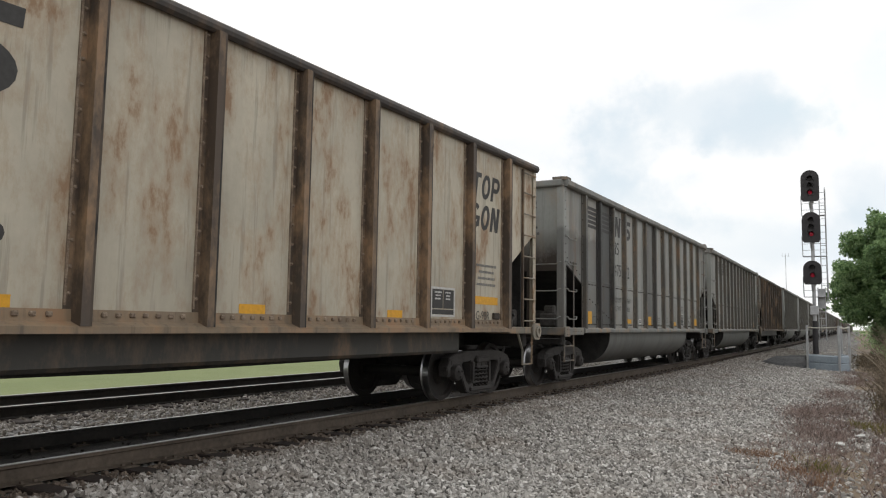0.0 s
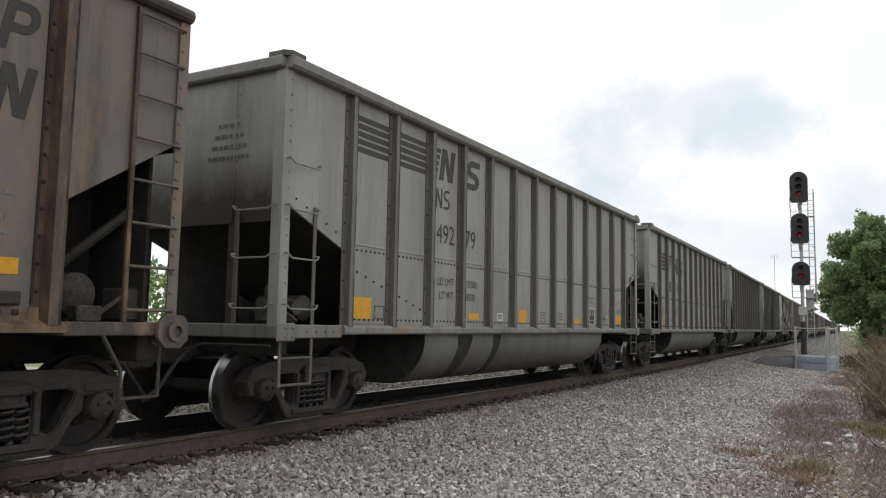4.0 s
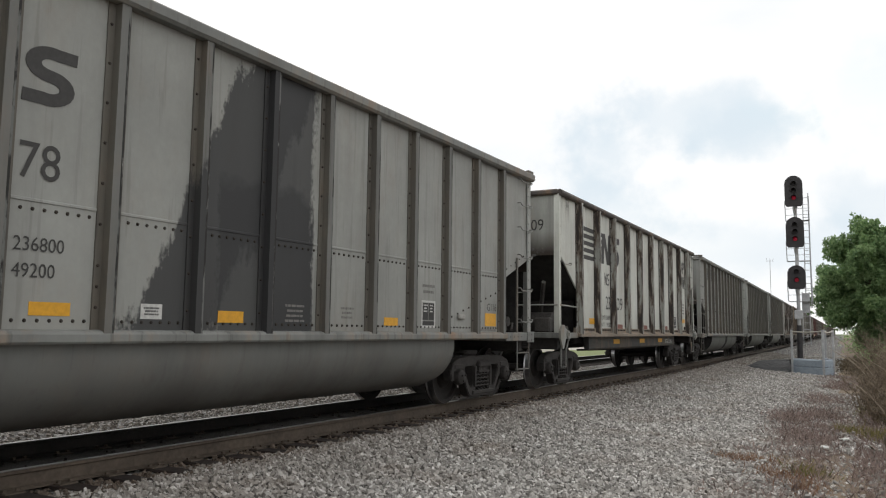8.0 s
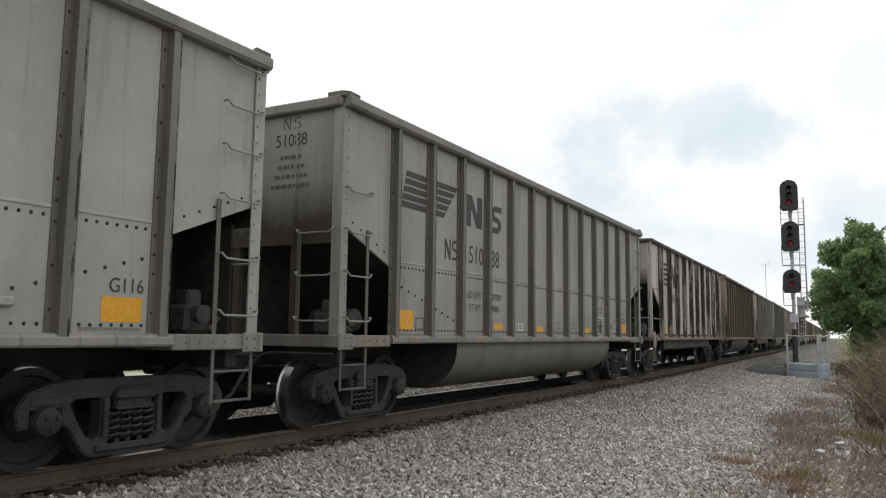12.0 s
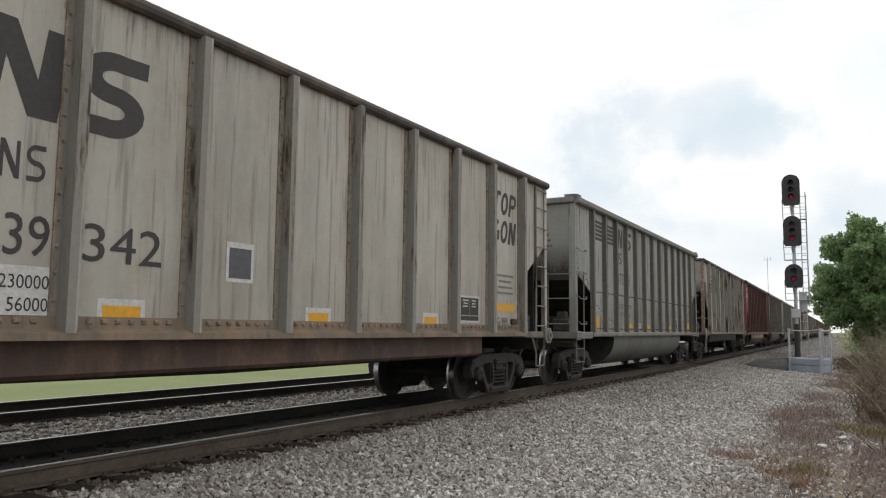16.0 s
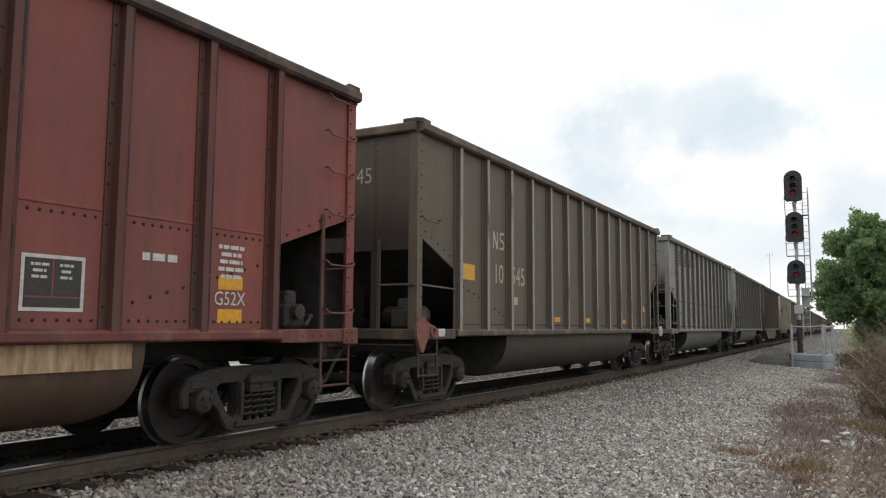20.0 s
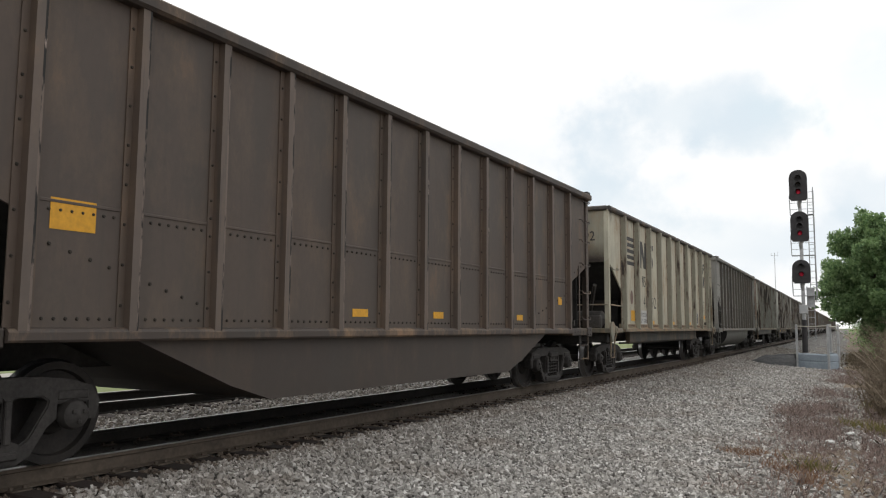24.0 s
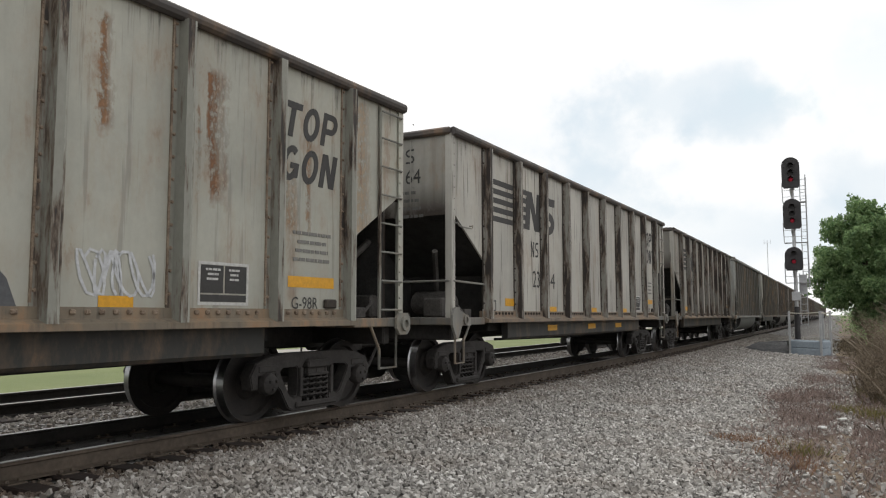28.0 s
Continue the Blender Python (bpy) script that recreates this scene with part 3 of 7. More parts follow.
def body_shell(t, inner, cut_corner, cut_first, end_bottom):
    """Sheets of the open-topped body: two sides with slanted lower corners, two ends, slope sheets running down and inwards, a floor."""
    side = [(-HALF, cut_corner), (-inner, cut_first), (-inner, SILL), (inner, SILL), (inner, cut_first), (HALF, cut_corner), (HALF, TOP - .1), (-HALF, TOP - .1)]
    for sx in (1, -1):
        t.append(("side_sheet", Geo().prism(side, sx * HW, sx * (HW - .03), "x").mesh("side_sheet"), "paint", None, ""))
    for k in (-1, 1):
        e = Geo().box(-HW + .03, HW - .03, *sorted((k * HALF, k * (HALF - .03))), end_bottom, TOP - .1)
        for x in (-.75, .75):
            e.rbox(x - .012, x + .012, *sorted((k * (HALF - .01), k * (HALF + .012))), end_bottom, TOP - .1, .004)
        for i in range(12):
            for x in (-.75, .75):
                rivet_end(e, x + .05, k * HALF, end_bottom + .1 + i * .13, .015, k)
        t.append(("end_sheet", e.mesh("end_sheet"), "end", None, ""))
        y0, y1 = k * (HALF - .03), k * (inner - (cut_first - SILL) * (HALF - inner) / (cut_corner - cut_first))
        top = cut_corner + .05
        w = HW - .032
        g = Geo().add([(-w, y0, top), (w, y0, top), (w, y1, SILL + .05), (-w, y1, SILL + .05),
                       (-w, y0, top - .05), (w, y0, top - .05), (w, y1, SILL), (-w, y1, SILL)],
                      [(0, 1, 2, 3), (4, 7, 6, 5), (0, 4, 5, 1), (2, 6, 7, 3), (0, 3, 7, 4), (1, 5, 6, 2)])
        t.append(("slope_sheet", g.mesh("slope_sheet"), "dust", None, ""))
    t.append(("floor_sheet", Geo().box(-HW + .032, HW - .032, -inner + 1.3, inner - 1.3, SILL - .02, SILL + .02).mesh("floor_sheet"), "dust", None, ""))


def tub_gondola(deep=False, old=False):
    """Steel coal gondola with two rounded tubs hanging between the trucks, or one deep slanting belly."""
    t = []
    body_shell(t, INNER, 2.62, 2.12, 2.38)
    ch = Geo()
    prof = [(HW - .04, TOP - .14), (HW + .10, TOP - .14), (HW + .13, TOP - .11), (HW + .13, TOP - .02), (HW + .11, TOP), (HW - .04, TOP)]
    ch.prism(prof, -HALF - .02, HALF + .02, "y").prism(mirrored(prof), -HALF - .02, HALF + .02, "y")
    for k in (-1, 1):
        ch.rbox(-HW - .02, HW + .02, *sorted((k * (HALF - .02), k * (HALF + .10))), TOP - .14, TOP - .002, .02)
    t.append(("top_chord", ch.mesh("top_chord"), "chord", None, ""))
    for k in (-1, 1):
        for sx in (-1, 1):
            c = Geo().prism([(sx * (HW + .10), k * (HALF - .22)), (sx * (HW + .10), k * (HALF + .01)), (sx * (HW + .02), k * (HALF + .08)), (sx * (HW - .2), k * (HALF + .08)), (sx * (HW - .12), k * (HALF - .12))], TOP - .01, TOP + .055, "z")
            t.append(("corner_cap", c.mesh("corner_cap"), "deck", None, ""))
    for i in range(13):
        y = -INNER + i * 2 * INNER / 12
        for sx in (-1, 1):
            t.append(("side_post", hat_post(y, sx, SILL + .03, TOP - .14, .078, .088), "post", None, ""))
    riv = Geo()
    for i in range(12):
        y = -INNER + i * 2 * INNER / 12
        for j in range(7):
            if not old:
                rivet(riv, HW, y + .20 + j * .102, 2.18, .018)
            rivet(riv, HW, y + .19 + j * .105, SILL + .13, .018)
    for i in range(13):
        y = -INNER + i * 2 * INNER / 12
        for j in range(0 if old else 16):
            if j % 2 == 0 or (j * 7 + i * 5) % 9 == 0:
                rivet(riv, HW + .014, y - .094, SILL + .25 + j * .18, .017)
    for i in range(0 if old else 12):
        y = -INNER + i * 2 * INNER / 12
        lap = Geo().add([(HW, y + .118, 2.268), (HW + .010, y + .118, 2.258), (HW + .010, y + .875, 2.258), (HW, y + .875, 2.268), (HW, y + .118, 2.236), (HW + .010, y + .118, 2.240), (HW + .010, y + .875, 2.240), (HW, y + .875, 2.236)],
                        [(0, 1, 2, 3), (1, 5, 6, 2), (5, 4, 7, 6)])
        t.append(("lap_seam", lap.mesh("lap_seam"), "paint", None, ""))
    for i in (0, 1, 10, 11):
        y = -INNER + i * 2 * INNER / 12
        for j in range(4):
            u = y + .22 + j * .19
            rivet(riv, HW, u, 1.95 - (6.0 - abs(u)) * .28, .02)
    for k in (-1, 1):
        for j in range(6):
            rivet(riv, HW, k * (HALF - .25 - j * .19), 2.66 - j * .075, .017)
    r = ("rivets", riv.mesh("rivets"), "rivet", None, "rows of dark rivet heads")
    t.append(r)
    for sx in (-1, 1):
        s = Geo().prism([(sx * (HW - .06), SILL - .06), (sx * (HW + .075), SILL - .06), (sx * (HW + .092), SILL - .04), (sx * (HW + .092), SILL + .02), (sx * (HW + .075), SILL + .045), (sx * (HW + .035), SILL + .06), (sx * (HW - .06), SILL + .06)], -INNER - .12, INNER + .12, "y")
        t.append(("side_sill", s.mesh("side_sill"), "sill", None, ""))
    for k in (-1, 1):
        e = Geo().rbox(-HW - .06, HW + .06, *sorted((k * (INNER + .13), k * (HALF + .06))), SILL - .1, SILL + .055, .012)
        for sx in (-1, 1):
            e.rbox(*sorted((sx * (HW + .055), sx * (HW + .085))), *sorted((k * (HALF - .22), k * (HALF + .08))), SILL - .13, SILL + .075, .012)
            for u in (.05, .17):
                for z in (-.08, .02):
                    rivet(e, sx * (HW + .085), k * (HALF - u), SILL + z, .02, sx)
            for u in (.45, .62, .79, .96):
                rivet(e, sx * (HW + .06), k * (HALF - u), SILL - .02, .018, sx)
        t.append(("end_platform", e.mesh("end_platform"), "ledge", None, ""))
        for sx in (-.75, -.25, .75):
            v = Geo().rbox(sx - .06, sx + .06, *sorted((k * 7.2, k * 7.28)), SILL + .03, 2.4, .01)
            t.append(("end_stanchion", v.mesh("end_stanchion"), "end", None, ""))
        # added web, only there to stop light through the open end
        cw = Geo().prism([(k * 6.1, SILL + .03), (k * 7.18, SILL + .03), (k * 7.18, 2.45), (k * 6.1, 1.9)], *((-.3, -.24) if k < 0 else (.42, .48)), "x")
        t.append(("blocking_web", cw.mesh("blocking_web"), "dust", None, ""))
        if k > 0:
            # added plate, unseen itself, that blocks the view out behind the end
            bp = Geo().rbox(-1.42, 1.32, 7.10, 7.14, SILL + .05, 2.40, .008)
            t.append(("blocking_plate", bp.mesh("blocking_plate"), "dust", None, ""))
        lev = Geo().tube([(HW, k * 7.38, .98), (.5, k * 7.40, .98), (.35, k * 7.6, .9), (.12, k * 7.9, 1.04)], .016, 6)
        t.append(("uncoupling_lever", lev.mesh("uncoupling_lever", None, True), "dust", None, ""))
        vb = Geo().rbox(.85, 1.22, *sorted((k * 6.62, k * 6.98)), SILL + .06, SILL + .36, .04).rbox(.92, 1.14, *sorted((k * 6.7, k * 6.9)), SILL + .34, SILL + .52, .03).tube([(1.1, k * 6.95, SILL + .2), (1.3, k * 6.98, SILL + .22), (1.36, k * 6.8, SILL + .10)], .024, 6)
        vb.lathe([(-.06, 0), (-.06, .09), (.06, .09), (.06, 0)], (1.26, k * 6.75, SILL + .26), "x", 12)
        t.append(("brake_valve", vb.mesh("brake_valve", M_GEAR), None, None, "dusty iron brake valve"))
        br = Geo().lathe([(-.42, 0), (-.40, .10), (-.34, .16), (.34, .16), (.40, .10), (.42, 0)], (.75, k * 6.35, SILL + .26), "x", 14)
        t.append(("air_reservoir", br.mesh("air_reservoir", M_GEAR, True), None, None, "dusty air reservoir"))
    end_gear(t, 2.58)
    side_steps(t, 2.6, (1.44, 2.01, 2.56, 3.09) if not old else (), (1.46, 2.04, 2.66, 3.18, 3.64, 4.1))
    if deep:
        g = Geo().prism([(-4.9, SILL - .05), (4.9, SILL - .05), (3.7, .62), (3.1, .44), (-3.1, .44), (-3.7, .62)], HW - .04, -HW + .04, "x")
        t.append(("belly", g.mesh("belly"), "tub", None, ""))
        common(t)
        return t
    # tubs: rounded belly with blunt ends
    for sx in (-1, 1):
        n, R = 12, .68
        prof = [(.08, SILL - .05), (HW - .06, SILL - .05), (HW - .06, .34 + R)]
        prof += [(HW - .06 - R + R * math.cos(a), .34 + R - R * math.sin(a)) for a in [math.pi / 2 * i / n for i in range(1, n + 1)]]
        prof += [(.30, .34), (.08, .60)]
        g = Geo()
        ys = [(-3.97, .97), (-3.9, 1.0), (4.2, 1.0), (4.45, .93)]
        m = len(prof)
        vs = [(sx * x, y, SILL - .05 + (z - SILL + .05) * k) for y, k in ys for x, z in prof]
        fs = [(j * m + i, j * m + (i + 1) % m, (j + 1) * m + (i + 1) % m, (j + 1) * m + i) for j in range(3) for i in range(m)]
        g.add(vs, fs)
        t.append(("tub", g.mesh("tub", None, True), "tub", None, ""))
        for j in (0, 3):
            cap = Geo().add(vs[j * m:(j + 1) * m] + [(x, y + (.04 if j == 0 else -.04), z) for x, y, z in vs[j * m:(j + 1) * m]], [tuple(range(m)), tuple(range(m, 2 * m))[::-1]])
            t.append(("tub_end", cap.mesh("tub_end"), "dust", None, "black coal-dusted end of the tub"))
    common(t)
    return t


def eye_plate(g, x, y, z, r, hole, d):
    """A round eye with a hole, on a plate at x."""
    ring = [[(y + q * math.cos(a), z + q * math.sin(a)) for a in [2 * math.pi * i / 12 for i in range(12)]] for q in (r, hole)]
    return g.ring(ring[0], ring[1], x, x + d, "x")


def jacking(k, sx):
    """The casting at a lower corner: at the front a spear-shaped plate with a gusset and a round eye, at the rear a squat block with an eye."""
    x0, x1 = sx * (HW + .06), sx * (HW + .10)
    y = k * HALF
    if k < 0:
        g = Geo().prism([(y - .13, SILL + .10), (y - .02, SILL + .22), (y + .10, SILL + .22), (y + .20, SILL + .08), (y + .20, SILL - .06), (y + .06, SILL - .28), (y + .01, SILL - .28), (y - .13, SILL - .06)], x0, x1, "x")
        g.prism([(y + .16, SILL + .17), (y + .52, SILL + .05), (y + .52, SILL - .07), (y + .16, SILL - .07)], x0 - sx * .02, x1 - sx * .012, "x")
        return eye_plate(g, x1 - sx * .012, y + .33, SILL + .02, .085, .05, sx * .03)
    g = Geo().prism([(y - .22, SILL + .06), (y - .16, SILL + .13), (y + .06, SILL + .13), (y + .12, SILL + .06), (y + .12, SILL - .10), (y + .04, SILL - .17), (y - .14, SILL - .17), (y - .22, SILL - .08)], x0, x1, "x")
    return eye_plate(g, x1, y - .03, SILL - .02, .10, .055, sx * .035)


def top_gondola():
    """Older coal gondola with deep slope ends, a straight underframe and round top tube."""
    t = []
    body_shell(t, INNER, 2.95, 2.15, 2.86)
    ch = Geo()
    prof = [(HW + .045 + .062 * math.cos(a), TOP - .07 + .07 * math.sin(a)) for a in [2 * math.pi * i / 10 for i in range(10)]]
    ch.prism(prof, -HALF - .02, HALF + .02, "y").prism(mirrored(prof), -HALF - .02, HALF + .02, "y")
    for k in (-1, 1):
        ch.rbox(-HW - .02, HW + .02, *sorted((k * (HALF - .02), k * (HALF + .08))), TOP - .12, TOP - .002, .03)
    t.append(("top_chord", ch.mesh("top_chord"), "chord", None, ""))
    for i in range(10):
        y = -INNER + i * 2 * INNER / 9
        for sx in (-1, 1):
            t.append(("side_post", hat_post(y, sx, SILL + .03, TOP - .12, .085, .13), "post", None, ""))
    riv = Geo()
    for i in range(9):
        y = -INNER + i * 2 * INNER / 9
        for j in range(7):
            u = y + .24 + j * .14
            riv.rbox(HW, HW + .04, u - .028, u + .028, SILL + .105, SILL + .15, .01)
    for i in range(10):
        y = -INNER + i * 2 * INNER / 9
        for j in range(13):
            rivet(riv, HW + .015, y - .1, SILL + .3 + j * .22, .02)
        # thin strips at the post edges: flange seams drawn with their shadow line
        riv.box(HW, HW + .018, y - .138, y - .119, SILL + .2, TOP - .13)
        riv.box(HW, HW + .016, y + .119, y + .126, SILL + .2, TOP - .13)
    t.append(("rivets", riv.mesh("rivets"), "rivet", None, "row of rusty rivet heads along the sill"))
    for sx in (-1, 1):
        s = Geo().prism([(sx * (HW - .06), SILL - .03), (sx * (HW + .12), SILL - .03), (sx * (HW + .12), SILL + .03), (sx * (HW + .02), SILL + .07), (sx * (HW + .015), SILL + .17), (sx * (HW - .06), SILL + .17)], -INNER - .12, INNER + .12, "y")
        t.append(("side_sill", s.mesh("side_sill"), "sill", None, ""))
        u = Geo().prism([(sx * 1.22, .82), (sx * 1.30, .80), (sx * 1.34, .84), (sx * 1.34, SILL - .03), (sx * 1.2, SILL - .03)], -4.75, 4.75, "y")
        t.append(("underframe_beam", u.mesh("underframe_beam"), "beam", None, ""))
    g = Geo().rbox(-1.1, 1.1, -5.1, 5.1, .96, SILL - .04, .02)
    g.tube([(1.0, -4.6, .80), (1.0, -1.0, .76), (1.0, 4.4, .80)], .025, 6)
    t.append(("underframe", g.mesh("underframe"), "dust", None, ""))
    for k in (-1, 1):
        e = Geo().rbox(-HW - .05, HW + .05, *sorted((k * (INNER + .13), k * (HALF + .06))), SILL - .06, SILL + .06, .012)
        t.append(("end_platform", e.mesh("end_platform"), "deck", None, ""))
        # added web that keeps the end opening dark
        u = Geo().prism([(k * 5.8, SILL), (k * 7.24, SILL), (k * 7.24, 2.78), (k * 5.8, 1.8)], *((-.2, -.14) if k < 0 else (.42, .48)), "x")
        t.append(("blocking_web", u.mesh("blocking_web"), "dust", None, ""))
        # added plates across both ends block the bright background
        if k > 0:
            bp = Geo().rbox(-1.42, 1.32, 7.10, 7.14, SILL + .05, 2.84, .008)
            t.append(("blocking_plate", bp.mesh("blocking_plate"), "dust", None, ""))
        else:
            bp = Geo().rbox(-1.42, -.45, -6.94, -6.90, SILL + .05, 2.84, .008)
            t.append(("blocking_plate", bp.mesh("blocking_plate"), "dust", None, ""))
        # added cross panel that shuts out the sky below the slope sheet
        w = Geo().box(-1.3, 1.3, *sorted((k * 5.72, k * 5.78)), SILL - .05, 1.95)
        t.append(("blocking_bulkhead", w.mesh("blocking_bulkhead"), "dust", None, ""))
        for sx in (-1, 1):
            t.append(("jacking_plate", jacking(k, sx).mesh("jacking_plate"), "iron", None, ""))
            if sx > 0:
                br = Geo().lathe([(-.42, 0), (-.40, .12), (-.33, .20), (.33, .20), (.40, .12), (.42, 0)], (.78, k * 6.55, SILL + .30), "x", 16)
                t.append(("air_reservoir", br.mesh("air_reservoir", M_GEAR, True), None, None, "dusty air reservoir"))
                vb = Geo().rbox(.9, 1.25, *sorted((k * 6.95, k * 7.15)), SILL + .06, SILL + .38, .03).tube([(1.2, k * 7.0, SILL + .3), (1.35, k * 6.8, SILL + .26), (1.36, k * 6.6, SILL + .12)], .022, 6)
                vb.rbox(1.26, 1.40, *sorted((k * 6.38, k * 6.62)), SILL + .06, SILL + .20, .012)
                t.append(("brake_valve", vb.mesh("brake_valve", M_GEAR), None, None, "dusty iron brake valve"))
            d = Geo().tube([(sx * .55, k * 6.0, SILL), (sx * 1.1, k * 7.1, 2.3)], .05, 6)
            t.append(("end_brace", d.mesh("end_brace", M_GEAR), None, None, ""))
            v = Geo().rbox(sx * .22 - .045, sx * .22 + .045, *sorted((k * (HALF), k * (HALF + .07))), SILL, TOP - .1, .01)
            t.append(("end_post", v.mesh("end_post"), "end", None, ""))
    end_gear(t, 2.86, .085)
    gon_ends(t)
    common(t)
    return t


TUB = tub_gondola()
DEEP = tub_gondola(True)
OLD = tub_gondola(old=True)
GON = top_gondola()
HALF = 7.48                 # a longer body
LONG = tub_gondola()
HALF = 7.29
CARS = []


SMALL = {"grab_iron", "rung", "step", "air_hose", "bearing_cap", "spring", "bolster_end", "spring_plank", "rivets", "corner_cap", "ladder_stile", "brake_valve", "hand_rail", "end_stanchion", "end_brace", "air_reservoir"}


def car(kind, gap0, gap1, roles, label, far=False, shift=0.0):
    """One coal car between two coupling points, with its own paint. A far one goes without its smallest irons."""
    mid = (gap0 + gap1) / 2 + shift
    root = new("coal_gondola")
    tagged(root, label, "coal car", "coal cars of the train")
    for name, me, role, _, lab in {"tub": TUB, "deep": DEEP, "gon": GON, "long": LONG, "old": OLD}[kind]:
        if far and name in SMALL:
            continue
        ob = new(name, me)
        ob.parent = root
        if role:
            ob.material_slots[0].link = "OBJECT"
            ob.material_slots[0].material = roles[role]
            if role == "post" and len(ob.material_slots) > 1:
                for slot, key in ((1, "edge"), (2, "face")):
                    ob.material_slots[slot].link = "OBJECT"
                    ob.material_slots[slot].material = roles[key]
        tagged(ob, lab, kind="stuff" if name == "rivets" else "")
    sets = []
    for k in (-1, 1):
        first = None
        for name, me in TRUCK_TPL:
            if far and name in SMALL:
                continue
            ob = new("truck" if first is None else name, me)
            if first is None:
                first = ob
                ob.parent = root
                ob.location = (0, k * {"gon": 5.96, "long": 6.34}.get(kind, TRUCK_AT), 0)
            else:
                ob.parent = first
        for a in (-1, 1):
            w = new("wheelset", WHEELSET)
            w.parent = first
            w.location = (0, a * AXLE_AT, WHEEL_R)
            sets.append((w, a * AXLE_AT))
    CARS.append((root, mid, sets))
    return root


# ---- the ground ----
M_GROUND, gn, gl, gb = nodes_of("dry_weedy_ground")
g_co = gn.new("ShaderNodeTexCoord").outputs["Object"]
g_big, g_fine = noise_of(gn, gl, g_co, 0.35, 6, 0.65), noise_of(gn, gl, g_co, 9.0, 6, 0.7)
g_soil = blend(gn, gl, g_fine, (0.045, 0.033, 0.026), (0.20, 0.15, 0.12))
g_dry = blend(gn, gl, g_fine, (0.12, 0.085, 0.055), (0.30, 0.24, 0.16))
g_col = blend(gn, gl, ramp_of(gn, gl, g_big, 0.42, 0.6), g_soil, g_dry)
g_sep = gn.new("ShaderNodeSeparateXYZ")
gl.new(g_co, g_sep.inputs["Vector"])
g_far = gn.new("ShaderNodeMapRange")
g_far.inputs["From Min"].default_value, g_far.inputs["From Max"].default_value = -16.0, -17.5
gl.new(g_sep.outputs["X"], g_far.inputs["Value"])
g_lawn = blend(gn, gl, blend(gn, gl, 0.5, g_fine, g_big), (0.07, 0.105, 0.03), (0.27, 0.30, 0.13))
g_col = blend(gn, gl, g_far.outputs["Result"], g_col, g_lawn)
gl.new(g_col, gb.inputs["Base Color"])
gb.inputs["Roughness"].default_value = 0.95
bump_of(gn, gl, gb, g_fine, 0.6, 0.04)


def strip(name, offs, ss, mat, jitter=0.0, seed=1):
    """A sheet along the line: offs = (offset, height) across, ss = stations along."""
    vs, fs, m = [], [], len(offs)
    for s in ss:
        for o, z in offs:
            p = track(s, o, z)
            if jitter:
                p.z += jitter * noise.noise(Vector((p.x * .45 + seed, p.y * .45, 0)))
            vs.append(p)
    for j in range(len(ss) - 1):
        fs += [(j * m + i, j * m + i + 1, (j + 1) * m + i + 1, (j + 1) * m + i) for i in range(m - 1)]
    me = bpy.data.meshes.new(name)
    me.from_pydata(vs, [], fs)
    me.materials.append(mat)
    me.polygons.foreach_set("use_smooth", [True] * len(me.polygons))
    return new(name, me)


near_s = [-1500, -600, -200, -60, -20] + [x * .5 for x in range(-20, 120)] + [x * 2.0 for x in range(30, 60)] + [130, 160, 200, 300, 500, 900, 1800, 3500]
across = [(-3500, -.8), (-900, -.8), (-200, -.8), (-60, -.75), (-20, -.7), (-9, -.62)] + [(-6 + i * .5, -.6) for i in range(20)] + [(4.0 + i * .4, -.47 - .01 * i) for i in range(14)] + [(9.6 + i * .6, -.62 - .015 * i) for i in range(20)] + [(24, -.8), (40, -.8), (200, -.8), (900, -.8), (3500, -.8)]
ground = tagged(strip("ground", across, near_s, M_GROUND, .10), "dry brown weedy ground with a green field beyond the tracks", "ground", kind="structure")

M_BALLAST, bn, bl, bb = nodes_of("grey_ballast")
b_co = bn.new("ShaderNodeTexCoord").outputs["Object"]
b_v = bn.new("ShaderNodeTexVoronoi")
b_v.inputs["Scale"].default_value = 17
bl.new(b_co, b_v.inputs["Vector"])
b_big, b_fine = noise_of(bn, bl, b_co, 0.8, 5), noise_of(bn, bl, b_co, 40, 4)
b_stone = bn.new("ShaderNodeSeparateColor")
bl.new(b_v.outputs["Color"], b_stone.inputs["Color"])
b_col = ramp_of(bn, bl, b_stone.outputs["Red"], 0.0, 1.0, (0.15, 0.145, 0.138), (0.54, 0.525, 0.50))
# gaps between the stones coloured dark, in place of their shade
b_col = blend(bn, bl, ramp_of(bn, bl, b_v.outputs["Distance"], 0.28, 0.62), b_col, (0.035, 0.032, 0.03))
b_col = blend(bn, bl, maths(bn, bl, "MULTIPLY", ramp_of(bn, bl, b_big, 0.5, 0.7), 0.3), b_col, (0.20, 0.165, 0.13))
bl.new(b_col, bb.inputs["Base Color"])
bb.inputs["Roughness"].default_value = 0.92
bump_of(bn, bl, bb, blend(bn, bl, 0.25, maths(bn, bl, "SUBTRACT", 1.0, b_v.outputs["Distance"]), b_fine), 0.9, 0.05)
BED = [(-7.6, -.62), (-6.3, -.30), (-5.4, -.21), (-4.0, -.205), (-1.5, -.205), (-.4, -.205), (.4, -.205), (.8, -.215), (1.2, -.218), (1.5, -.20), (1.9, -.222), (2.5, -.31), (3.4, -.39), (4.5, -.44), (5.4, -.46), (6.0, -.49), (6.6, -.56), (7.0, -.66)]
bed_s = [-400, -100, -30] + [x * .5 for x in range(-20, 120)] + [x * 2.0 for x in range(30, 70)] + [160, 200, 300, 500, 900]
